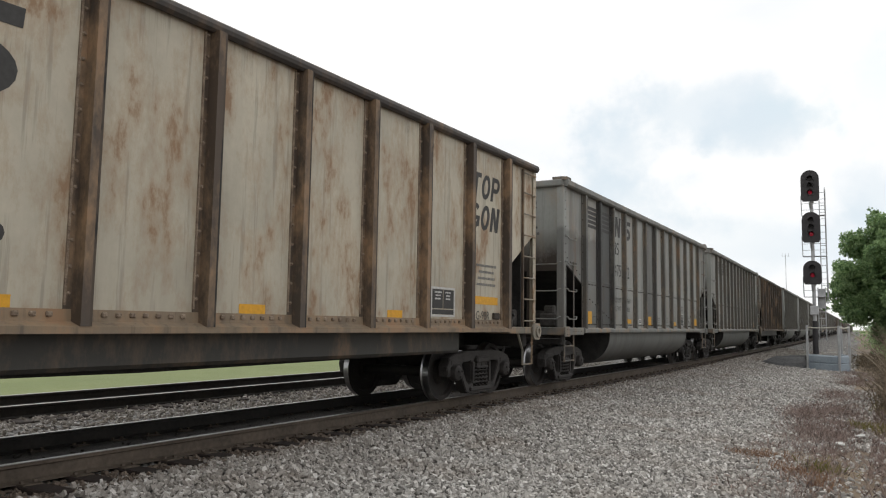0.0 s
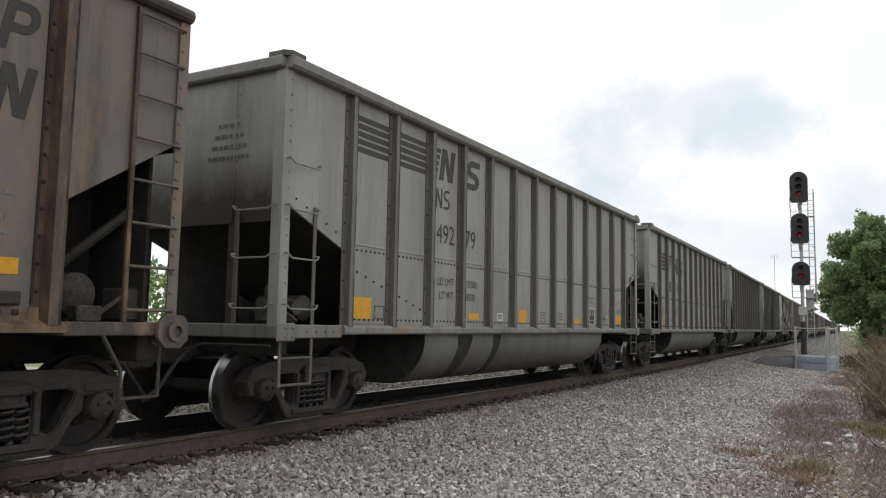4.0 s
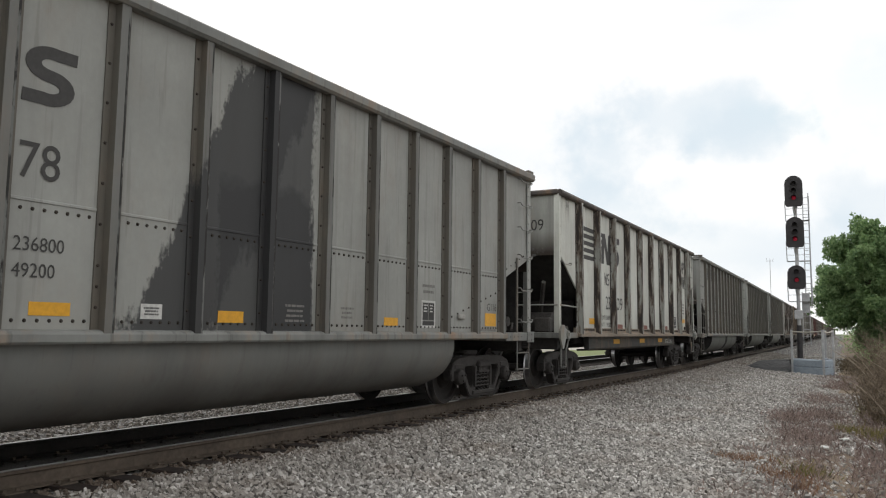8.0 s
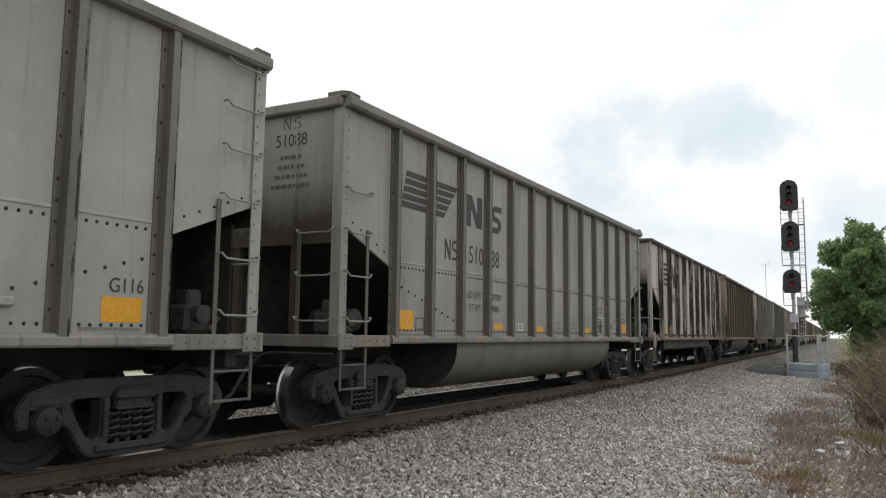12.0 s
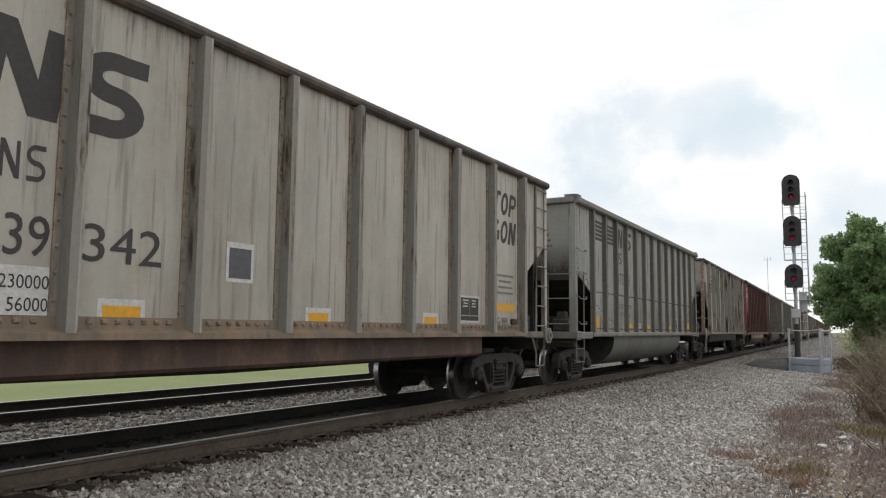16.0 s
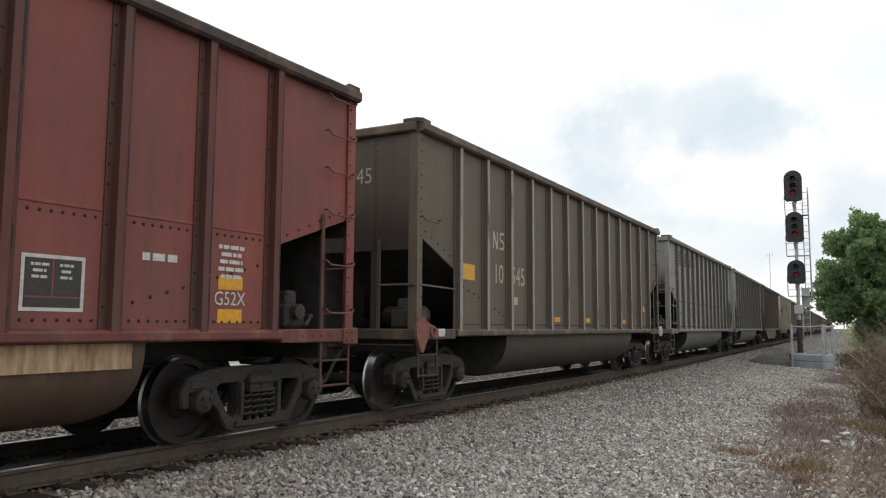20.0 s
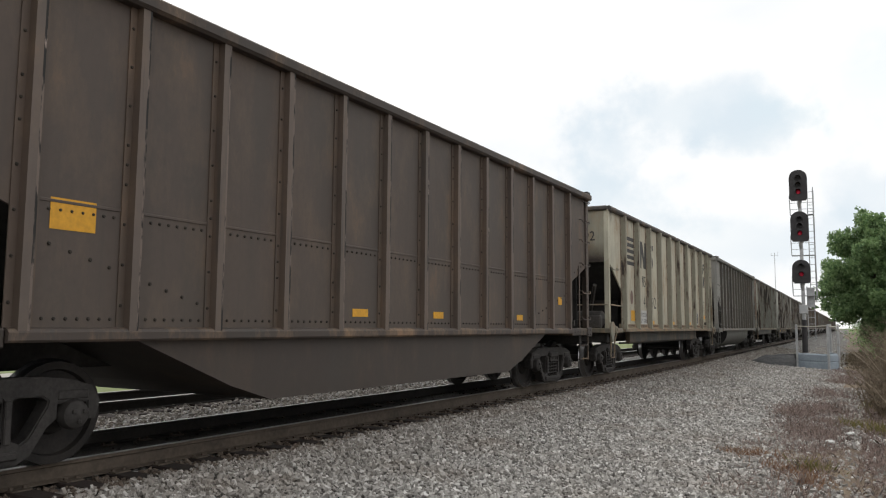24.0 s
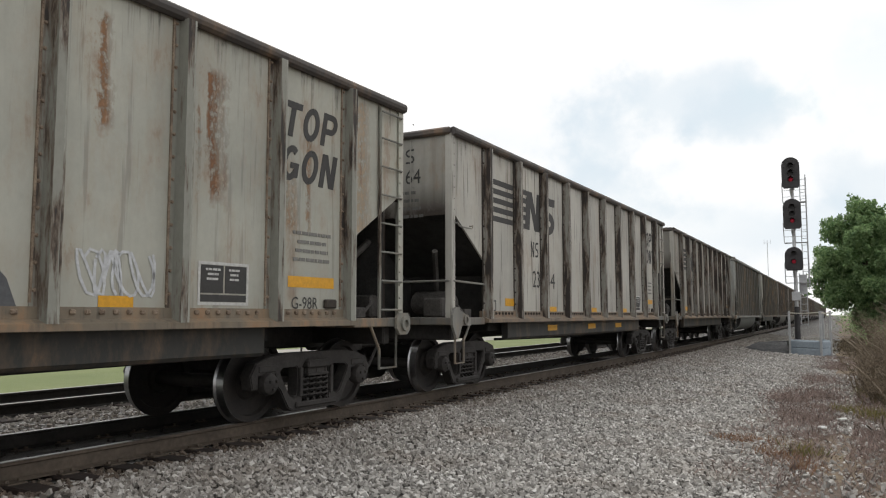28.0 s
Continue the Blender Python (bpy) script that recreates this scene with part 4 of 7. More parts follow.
bed = tagged(strip("ballast_bed", BED, bed_s, M_BALLAST, .03, 5), "grey crushed-stone ballast bed under two tracks", "ballast", kind="structure")


# between the rails: oil stains plus the train's shade, both in one colour
M_OILSHADE = mottled("oily_shaded_ballast", (0.008, 0.007, 0.006), (0.040, 0.032, 0.026), 7.0, 0.95, 0.0, 0.9, 0.03)
oily_shade = strip("oily_shaded_bed", [(-1.45, -.196), (-.95, -.176), (-.6, -.170), (0, -.168), (.5, -.170), (.66, -.174)], bed_s, M_OILSHADE, .02, 9)
tagged(oily_shade, "ballast between the rails, dark with oil and painted train shade", "ballast", kind="structure")


# dark sheet below the loose stones paints the shade in their gaps
M_GAPSHADE = mottled("dark_stone_gaps", (0.022, 0.019, 0.017), (0.09, 0.08, 0.072), 12.0, 0.95, 0.0, 0.9, 0.02)
fines = strip("gap_shade_sheet", [(1.34, -.205), (1.5, -.196), (1.9, -.218), (2.5, -.308), (3.4, -.388), (4.5, -.438), (5.4, -.458), (6.0, -.488)], [x * .5 for x in range(-12, 68)], M_GAPSHADE, .03, 5)
tagged(fines, "dark sheet under the ballast stones, standing for shaded gaps", "ballast", kind="structure")


def stones(name, cells, size, seed, gaps=False):
    """Loose crushed stones lying on the bed: many small angular lumps in one mesh."""
    rng = np.random.RandomState(seed)
    base = np.array([(x, y, z) for x in (-1, 1) for y in (-1, 1) for z in (-1, 1)], float)
    quad = np.array([(0, 1, 3, 2), (4, 6, 7, 5), (0, 4, 5, 1), (2, 3, 7, 6), (0, 2, 6, 4), (1, 5, 7, 3)])
    V, F, k = [], [], 0
    zs = sorted(BED)
    for s0, s1, o0, o1, count in cells:
        s, o = rng.uniform(s0, s1, count), rng.uniform(o0, o1, count)
        if gaps:
            keep = (np.abs((s + .25) % .5 - .25) > .125) | (np.abs(o) > 1.30 + .12 * np.sin(s * 5.1))
            s, o = s[keep], o[keep]
            count = len(s)
        z = np.interp(o, [a for a, _ in zs], [b for _, b in zs])
        z = np.where(o > 5.6, np.maximum(z, -.455 - .025 * (o - 4)), z)
        c = np.clip(s, 0, CURVE_END)
        px = TRACK_X - CURVE * c * c / 2 - CURVE * c * np.maximum(s - CURVE_END, 0) + o
        r = size * rng.uniform(.55, 1.25, count)
        sh = base[None] * rng.uniform(.5, 1.0, (count, 8, 3)) * r[:, None, None] * np.array([1.1, .72, .5])
        q = rng.normal(size=(count, 4))
        q /= np.linalg.norm(q, axis=1)[:, None]
        w, x, y, zz = q.T
        rot = np.stack([1 - 2 * (y * y + zz * zz), 2 * (x * y - zz * w), 2 * (x * zz + y * w), 2 * (x * y + zz * w), 1 - 2 * (x * x + zz * zz), 2 * (y * zz - x * w), 2 * (x * zz - y * w), 2 * (y * zz + x * w), 1 - 2 * (x * x + y * y)], 1).reshape(-1, 3, 3)
        sh = np.einsum("nij,nkj->nki", rot, sh)
        sh += np.stack([px, s, z + r * rng.uniform(-.1, .8, count)], 1)[:, None]
        V.append(sh.reshape(-1, 3))
        F.append((quad[None] + (np.arange(count) * 8)[:, None, None] + k).reshape(-1, 4))
        k += count * 8
    V, F = np.concatenate(V), np.concatenate(F)
    me = bpy.data.meshes.new(name)
    me.vertices.add(len(V))
    me.vertices.foreach_set("co", V.ravel())
    me.loops.add(F.size)
    me.loops.foreach_set("vertex_index", F.ravel().astype(np.int32))
    me.polygons.add(len(F))
    me.polygons.foreach_set("loop_start", np.arange(0, F.size, 4, dtype=np.int32))
    me.polygons.foreach_set("use_smooth", np.zeros(len(F), bool))
    me.update(calc_edges=True)
    return me


M_STONE, sn, sl, sb = nodes_of("crushed_stone")
s_co = sn.new("ShaderNodeTexCoord").outputs["Object"]
s_rnd = sn.new("ShaderNodeNewGeometry").outputs["Random Per Island"]
s_f = noise_of(sn, sl, s_co, 30, 4)
s_col = ramp_of(sn, sl, s_rnd, 0.0, 0.8, (0.135, 0.128, 0.118), (0.50, 0.482, 0.452))
s_col = blend(sn, sl, ramp_of(sn, sl, s_rnd, 0.86, 0.93), s_col, (0.70, 0.685, 0.66))
s_col = blend(sn, sl, 0.2, s_col, blend(sn, sl, s_f, (0.1, 0.09, 0.08), (0.5, 0.48, 0.45)))
s_brown = maths(sn, sl, "MULTIPLY", ramp_of(sn, sl, noise_of(sn, sl, s_co, 0.9, 5), 0.5, 0.7), 0.35)
s_col = blend(sn, sl, s_brown, s_col, (0.18, 0.13, 0.09))
s_sep, s_near = sn.new("ShaderNodeSeparateXYZ"), sn.new("ShaderNodeMapRange")
sl.new(s_co, s_sep.inputs["Vector"])
s_near.inputs["From Min"].default_value, s_near.inputs["From Max"].default_value = -4.3, -6.2
s_near.inputs["To Max"].default_value = 0.6
sl.new(s_sep.outputs["X"], s_near.inputs["Value"])
s_col = blend(sn, sl, maths(sn, sl, "MULTIPLY", s_near.outputs["Result"], ramp_of(sn, sl, s_f, 0.2, 0.6)), s_col, (0.13, 0.10, 0.075))  # brake dust beside the rail
sl.new(s_col, sb.inputs["Base Color"])
sb.inputs["Roughness"].default_value = 0.9

gravel = new("loose_ballast", stones("loose_ballast", [(-5, 4, 1.18, 6.4, 13000), (4, 16, 1.18, 6.4, 50000), (16, 34, 1.2, 6.4, 40000), (7, 26, 6.4, 7.7, 3200), (0, 30, -4.0, -1.0, 10000)], .031, 3, True))
far_gravel = new("far_ballast", stones("far_ballast", [(34, 46, 1.2, 6.2, 11000), (46, 62, 1.2, 5.6, 8000)], .044, 12, True))
far_gravel.data.materials.append(M_STONE)
tagged(far_gravel, "loose grey ballast stones beside the signal", "gravel", kind="stuff")
gravel.data.materials.append(M_STONE)
tagged(gravel, "loose angular grey and white ballast stones", "gravel", kind="stuff")

M_SOILED = mottled("soiled_stone", (0.040, 0.030, 0.024), (0.20, 0.155, 0.12), 16.0, 0.95, 0.0, 0.6, 0.02)
soiled = new("soiled_ballast", stones("soiled_ballast", [(1, 40, .84, 1.42, 9000)], .031, 8, True))
soiled.data.materials.append(M_SOILED)
tagged(soiled, "brown soiled stones between the sleeper ends", "gravel", kind="stuff")

oily_shaded_stones = new("oily_shaded_stones", stones("oily_shaded_stones", [(0, 24, -.6, .6, 2500)], .034, 9, True))
oily_shaded_stones.data.materials.append(M_OILSHADE)
tagged(oily_shaded_stones, "stones between the rails, black with oil and painted shade", "gravel", kind="stuff")

# ---- tracks ----
RAIL = [(-.07, -.178), (.07, -.178), (.07, -.168), (.012, -.150), (.010, -.045), (.036, -.034), (.037, -.006), (.030, 0), (-.030, 0), (-.037, -.006), (-.036, -.034), (-.010, -.045), (-.012, -.150), (-.07, -.168)]


def rail(parent, off, name="rail"):
    ss = [-400, -50] + [x * 2.0 for x in range(-15, 60)] + [140, 180, 240, 320, 500, 900]
    vs, fs, m = [], [], len(RAIL)
    for s in ss:
        vs += [track(s, off + x, z) for x, z in RAIL]
    for j in range(len(ss) - 1):
        fs += [(j * m + i, j * m + (i + 1) % m, (j + 1) * m + (i + 1) % m, (j + 1) * m + i) for i in range(m)]
    g = Geo().add(vs, fs)
    # rails left of the centre line get the colour with painted shade
    me = g.mesh(name, M_RAILDARK if off < 0 else M_RAILSIDE)
    me.materials.append(M_RAILTOP)
    for p in me.polygons:
        if p.center.z > -.004:
            p.material_index = 1
    ob = new(name, me)
    ob.parent = parent
    return ob


TIE = Geo().rbox(-1.30, 1.30, -.115, .115, -.36, -.178, .015).mesh("sleeper", M_TIE)
PLATE = Geo().rbox(-.19, .17, -.09, .09, -.182, -.166, .004)
for yy in (-.06, .06):
    for xx in (-.095, .095):
        PLATE.rbox(xx - .016, xx + .016, yy - .016, yy + .016, -.168, -.142, .004)
PLATE = PLATE.mesh("tie_plate", M_RAILSIDE)


def railway(label, off, stations):
    root = tagged(new("track_1" if off == 0 else "track_2"), label, "railway track", kind="structure")
    for o in (-.7535, .7535):
        rail(root, off + o)
    for i, s in enumerate(stations):
        p = track(s, off, 0)
        t = new("sleeper", TIE)
        t.parent = root
        t.matrix_basis = pose(p.x + .03 * math.sin(i * 2.3), p.y, 0, 0, 0, math.degrees(heading(s)) + .8 * math.sin(i * 1.7))
        if off == 0 and s < 45:
            for o in (-.7535, .7535):
                q = track(s, off + o, 0)
                k = new("tie_plate", PLATE)
                k.parent = root
                k.matrix_basis = pose(q.x, q.y, 0, 0, 0, math.degrees(heading(s)))
    return root


railway("main railway track with rusty steel rails on wooden sleepers", 0, [-6 + .5 * i for i in range(290)])
railway("second railway track with rusty rails in ballast", -4.3, [-2 + .52 * i for i in range(150)])


# ---- lettering: read numbers as type, emblems as plain shapes, the rest as bars ----
GAPS = {0: -2.22, 1: 13.96, 2: 30.01, 3: 45.72, 4: 61.72, 5: 77.72, 6: 93.82, 7: 110.19, 8: 126.46, 9: 142.52, 10: 158.82, 11: 175.02, 12: 190.92, 13: 207.07, 14: 223.21,
        15: 239.39, 16: 255.61, 17: 271.97, 18: 288.61, 19: 304.84, 20: 321.08, 21: 337.38, 22: 353.67, 23: 369.71, 24: 385.80, 25: 401.76}
for i in range(26, 46):
    GAPS[i] = GAPS[i - 1] + 16.15
GREY, CREAM, WHITE, DIRTY = (0.345, 0.357, 0.338), (0.58, 0.535, 0.43), (0.52, 0.51, 0.465), (0.18, 0.165, 0.145)
RED, OLIVE, DARK, BROWN = (0.25, 0.062, 0.051), (0.128, 0.103, 0.08), (0.088, 0.067, 0.056), (0.275, 0.22, 0.16)
# car: kind, paint, weathering, label, emblem, number in two parts, load limit, light weight, end number
LIST = {
    0: ("gon", CREAM, dict(rust=.5, streak=.2, grime=.12, drips=.4), "cream gondola with rust stains and brown posts", "C", ("", "76"), "", "", ""),
    1: ("tub", GREY, dict(grime=.5, stain=[(-4.6, -3.3, .9, 4.5, 0, .8), (-9, -4.6, .9, 3.3, -.2, .45), (-.4, .9, 1.1, 4.4, 0, .45)]), "grey tub gondola with broad dark streaks", "A", ("475", "22"), "237600", "48400", "47522"),
    2: ("tub", GREY, dict(grime=.25, rust=.12), "grey tub gondola with thin dark streaks", "A", ("503", "38"), "236700", "49000", "50338"),
    3: ("gon", DIRTY, dict(rust=.3, grime=.8), "dirty dark grey gondola with slope ends", "C", ("", ""), "", "", ""),
    4: ("tub", GREY, dict(grime=.2, rust=.06), "grey tub gondola with dark drips on its tubs", "A", ("492", "79"), "237500", "48500", ""),
    5: ("tub", GREY, dict(rust=.05, grime=.12, streak=.12), "clean grey tub gondola with striped emblem", "B", ("534", "88"), "237200", "48800", "53488"),
    6: ("tub", (.305, .31, .292), dict(rust=.05, grime=.15, streak=.1), "clean grey tub gondola with striped emblem", "B", ("528", "68"), "236800", "49200", "52868"),
    7: ("tub", GREY, dict(rust=.06, grime=.15, stain=[(-1.88, -.68, .9, 4.4, -.52, .9), (-.1, 1.5, .9, 2.9, 0, .85), (.45, 1.5, .9, 4.5, 0, .85)]), "grey tub gondola with a slanting black spill", "B", ("527", "78"), "236800", "49200", "52778"),
    8: ("gon", (.66, .68, .63), dict(rust=.1, streak=.12, grime=.08, drips=.85), "white gondola with black streaks running down", "C", ("23", "309"), "226500", "59500", "23309"),
    9: ("tub", GREY, dict(rust=.08, grime=.22), "grey tub gondola with a black band on its tubs", "A", ("483", "24"), "237900", "48100", "48324"),
    10: ("tub", (.40, .415, .39), dict(rust=.04, grime=.1, streak=.12), "pale grey tub gondola with a painted scrawl", "A", ("476", "61"), "237000", "49000", "47661"),
    11: ("tub", GREY, dict(rust=.06, grime=.25), "grey tub gondola with striped emblem", "B", ("510", "88"), "237000", "49000", "51088"),
    12: ("gon", (.60, .585, .55), dict(rust=.12, streak=.5, grime=.15, drips=.95), "white gondola with dark streaks", "C", ("", ""), "", "", ""),
    13: ("tub", BROWN, dict(rust=.08, grime=.2, low=.2, stain=[(-99, 99, .5, 2.45, 0, .45, (.10, .072, .056))]), "tub gondola covered in brown dust", "A", ("464", "81"), "", "", "46481"),
    14: ("gon", (.50, .485, .43), dict(rust=.14, streak=.25, grime=.15, drips=.7, stain=[(-2.82, -2.62, 1.1, 4.6, 0, .62, (.10, .085, .07))]), "pale grey gondola with slope ends", "C", ("39", "342"), "230000", "56000", "39342"),
    15: ("tub", GREY, dict(rust=.08, grime=.4, streak=.75), "grey tub gondola with dark thin streaks", "A", ("473", "18"), "237500", "48500", ""),
    16: ("gon", (.53, .535, .485), dict(rust=.30, streak=.2, drips=.6, blots=[(-6.75, 2.75, .40, .62, .9, (.055, .027, .022)), (.95, 1.75, .30, .55, .85, (.09, .05, .035))], stain=[(-7.2, -6.2, 1.0, 4.5, 0, .8, (.13, .055, .036)), (-.2, .75, 1.0, 3.6, -.3, .96), (1.5, 2.5, 1.0, 4.5, 0, .96), (-1.0, -.2, 1.1, 2.2, 0, .8, (.08, .035, .022))]), "white gondola with rust and a black patch", "C", ("42", "588"), "", "", "42588"),
    17: ("long", RED, dict(rust=.05, grime=.3, fade=.3), "dark red tub gondola with a tan band", "R", ("50", "77"), "232500", "53500", "507760"),
    18: ("old", OLIVE, dict(rust=.06, grime=.3), "dark olive tub gondola with pale numbers", "D", ("10", "545"), "", "", "10545"),
    19: ("tub", GREY, dict(rust=.12, grime=.2), "grey tub gondola with a brown dirty end", "A", ("499", "66"), "237700", "48300", "49966"),
    20: ("tub", GREY, dict(rust=.06, grime=.2), "grey tub gondola with striped emblem", "B", ("513", "74"), "", "", "51374"),
    21: ("deep", DARK, dict(rust=.1, grime=.3), "dark brown gondola with a deep black belly", "", ("", ""), "", "", ""),
    22: ("gon", (.57, .545, .43), dict(rust=.36, streak=.15, grime=.12, drips=.7, stain=[(-5.35, -5.15, 2.6, 3.9, 0, .5, (.20, .085, .04))], blots=[(-5.1, 2.05, .16, .2, .85, (.10, .04, .03))]), "cream gondola with striped emblem and rust spots", "C", ("41", "592"), "231300", "54700", "41592"),
    23: ("tub", (.335, .332, .31), dict(rust=.08, grime=.4, stain=[(-3.0, -2.2, 1.0, 3.6, 0, .35)]), "grey tub gondola with dirty streaks", "A", ("488", "04"), "237800", "48200", ""),
    24: ("gon", (.475, .48, .42), dict(rust=.2, streak=.2, grime=.12, drips=.7, stain=[(-6.78, -6.45, 1.0, 4.6, 0, .75, (.12, .058, .032)), (4.26, 4.52, 2.3, 3.75, 0, .97, (.125, .058, .022)), (2.96, 3.2, 2.8, 4.15, 0, .92, (.15, .072, .027)), (5.45, 5.62, 2.0, 2.8, 0, .75, (.18, .10, .042)), (5.78, 6.0, 2.1, 3.3, 0, .8, (.16, .085, .034)), (1.75, 1.95, 3.4, 4.2, 0, .75, (.17, .08, .032)), (6.72, 7.3, 2.3, 4.2, 0, .55, (.21, .125, .055)), (6.95, 7.08, 2.8, 3.8, 0, .8, (.13, .06, .025))]), "pale gondola with rust streaks and sprayed tags", "C", ("42", "146"), "230300", "55700", "42146"),
    25: ("gon", (.55, .54, .49), dict(rust=.12, streak=.45, grime=.2, drips=.9), "white gondola with dark streaks and slope ends", "C", ("23", "64"), "", "", "64"),
}
for i in range(26, 45):
    k = (i * 7) % 5
    LIST[i] = ((("gon", (.40, .39, .35), dict(rust=.2, streak=.6, grime=.5), "pale gondola with dark streaks") if i == 26 or k == 1 else
               ("tub", DIRTY, dict(grime=.5), "dirty dark grey tub gondola") if k in (0, 3) else ("tub", GREY, dict(grime=.4), "plain grey weathered tub gondola")) + ("C" if i == 26 or k == 1 else "A", ("", ""), "", "", ""))

WORDS = {"LD LMT", "LT WT", "G116", "G119", "G52X", "PROG-553-PO", "G113", "G117R", "G-98R", "86R", "60", "REBODY 10-90"}
for row in LIST.values():
    WORDS |= {w for w in (*row[5], *row[6:9]) if w}
TYPE = {}


def set_type():
    """Outlines of all words in the built-in font, as triangles in a unit cap height."""
    made = {}
    for w in sorted(WORDS):
        cu = bpy.data.curves.new("word", "FONT")
        cu.body, cu.size, cu.resolution_u = w, 1.0, 3
        made[w] = new("word", cu)
    dg = bpy.context.evaluated_depsgraph_get()
    for w, ob in made.items():
        me = bpy.data.meshes.new_from_object(ob.evaluated_get(dg))
        vs = np.array([v.co[:2] for v in me.vertices])
        fs = [tuple(p.vertices) for p in me.polygons]
        vs = (vs - vs.min(axis=0)) / max(np.ptp(vs[:, 1]), .01)
        TYPE[w] = (vs, fs)
        bpy.data.meshes.remove(me)
        cu = ob.data
        bpy.data.objects.remove(ob)
        bpy.data.curves.remove(cu)


set_type()


def typed(word, h, y, z, side="side", align=0.0, narrow=.9, x=HW + .006):
    """A word of cap height h with its foot at z, on the side sheet (from y onwards) or on the front end sheet."""
    vs, fs = TYPE[word]
    w = vs[:, 0].max() * h * narrow
    g = Geo()
    if side == "side":
        g.v = [(x, y - align * w + u * h * narrow, z + v * h) for u, v in vs]
    else:
        g.v = [(y - align * w + u * h * narrow, -HALF - .006, z + v * h) for u, v in vs]
    g.f = list(fs)
    return g


def q4(a, b, c, d):
    return [(a, c), (b, c), (b, d), (a, d)]


def arc(cx, cy, rx, ry, a0, a1, n=7):
    return [(cx + rx * math.cos(radians(a0 + (a1 - a0) * k / n)), cy + ry * math.sin(radians(a0 + (a1 - a0) * k / n))) for k in range(n + 1)]


def stroke(pts, w, h):
    """A band along a line, w thick where it runs up and h thick where it runs across, as one outline."""
    near, far = [], []
    for k, (x, y) in enumerate(pts):
        (ax, ay), (bx, by) = pts[max(k - 1, 0)], pts[min(k + 1, len(pts) - 1)]
        d = Vector((bx - ax, by - ay)).normalized()
        near.append((x - d.y * w / 2, y + d.x * h / 2))
        far.append((x + d.y * w / 2, y - d.x * h / 2))
    return [near + far[::-1]]


def curl(w, h):
    """The double bend, thick or thin."""
    x0, x1, y0, y1 = w / 2, 1 - w / 2, h / 2, 1 - h / 2
    ry = (y1 - .5) / 2
    return stroke([(.97, y1)] + arc(.5, .5 + ry, .5 - x0, ry, 75, 265, 12) + arc(.5, .5 - ry, x1 - .5, ry, 85, -105, 12) + [(.03, y0)], w, h)


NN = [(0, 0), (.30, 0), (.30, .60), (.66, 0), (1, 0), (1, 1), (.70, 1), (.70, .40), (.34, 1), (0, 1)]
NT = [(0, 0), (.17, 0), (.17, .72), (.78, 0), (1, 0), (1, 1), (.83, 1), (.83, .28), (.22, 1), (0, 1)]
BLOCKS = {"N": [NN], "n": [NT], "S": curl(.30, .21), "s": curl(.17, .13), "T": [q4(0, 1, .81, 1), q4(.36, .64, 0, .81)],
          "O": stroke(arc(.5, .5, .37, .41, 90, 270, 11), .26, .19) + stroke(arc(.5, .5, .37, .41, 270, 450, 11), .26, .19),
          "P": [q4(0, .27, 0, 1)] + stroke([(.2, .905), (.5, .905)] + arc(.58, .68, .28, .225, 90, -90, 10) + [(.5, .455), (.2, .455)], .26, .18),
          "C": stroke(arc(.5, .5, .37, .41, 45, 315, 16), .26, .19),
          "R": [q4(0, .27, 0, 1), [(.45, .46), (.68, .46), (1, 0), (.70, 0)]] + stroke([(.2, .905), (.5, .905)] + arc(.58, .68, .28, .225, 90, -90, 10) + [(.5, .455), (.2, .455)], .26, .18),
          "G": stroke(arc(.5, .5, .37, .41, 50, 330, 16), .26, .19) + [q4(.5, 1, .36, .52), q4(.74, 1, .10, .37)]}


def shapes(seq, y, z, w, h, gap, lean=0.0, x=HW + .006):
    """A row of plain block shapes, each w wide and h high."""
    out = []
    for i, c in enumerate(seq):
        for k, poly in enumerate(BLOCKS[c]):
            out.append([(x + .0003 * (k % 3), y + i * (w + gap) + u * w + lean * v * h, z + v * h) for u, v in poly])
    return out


def plate(y0, y1, z0, z1, x=HW + .005):
    return [(x, y0, z0), (x, y1, z0), (x, y1, z1), (x, y0, z1)]


CACHE = {}


def sticker(root, key, name, build, mat, label=""):
    """A flat painted or stuck-on part; alike ones share their mesh."""
    if key not in CACHE:
        CACHE[key] = build().mesh(name, mat)
    return tagged(part(name, CACHE[key], mat, root, label), kind="stuff" if name in ("fine_print", "small_print") else "")


def scrawl(y, z, w, h, seed, r=.012):
    """A loose sprayed line."""
    rng = random.Random(seed)
    g = Geo()
    for k in range(4):
        a, b, ph = rng.uniform(2, 4), rng.uniform(3, 6), rng.uniform(0, 6)
        pts = [(y + w * (k + .5) / 4 + w * .2 * math.sin(a * q + ph), z + h * (.5 + .48 * math.sin(b * q + ph * 2))) for q in [i * .13 for i in range(20)]]
        x, near, far = HW + .005 + k * .0008, [], []
        for q, (u, v) in enumerate(pts):
            (u0, v0), (u1, v1) = pts[max(q - 1, 0)], pts[min(q + 1, len(pts) - 1)]
            d = Vector((u1 - u0, v1 - v0)).normalized() * r
            near.append((x, u - d.y, v + d.x))
            far.append((x, u + d.y, v - d.x))
        m = len(pts)
        g.add(near + far, [(q, q + 1, m + q + 1, m + q) for q in range(m - 1)])
    return g


M_GHOST = plain("worn_stencil", (0.215, 0.212, 0.20), 0.7, 0.0, 0.35)
M_TANPATCH = plain("tan_patch", (0.34, 0.26, 0.16), 0.7, 0.0, 0.35)
M_PALEPATCH = plain("pale_patch", (0.36, 0.355, 0.33), 0.7, 0.0, 0.25)
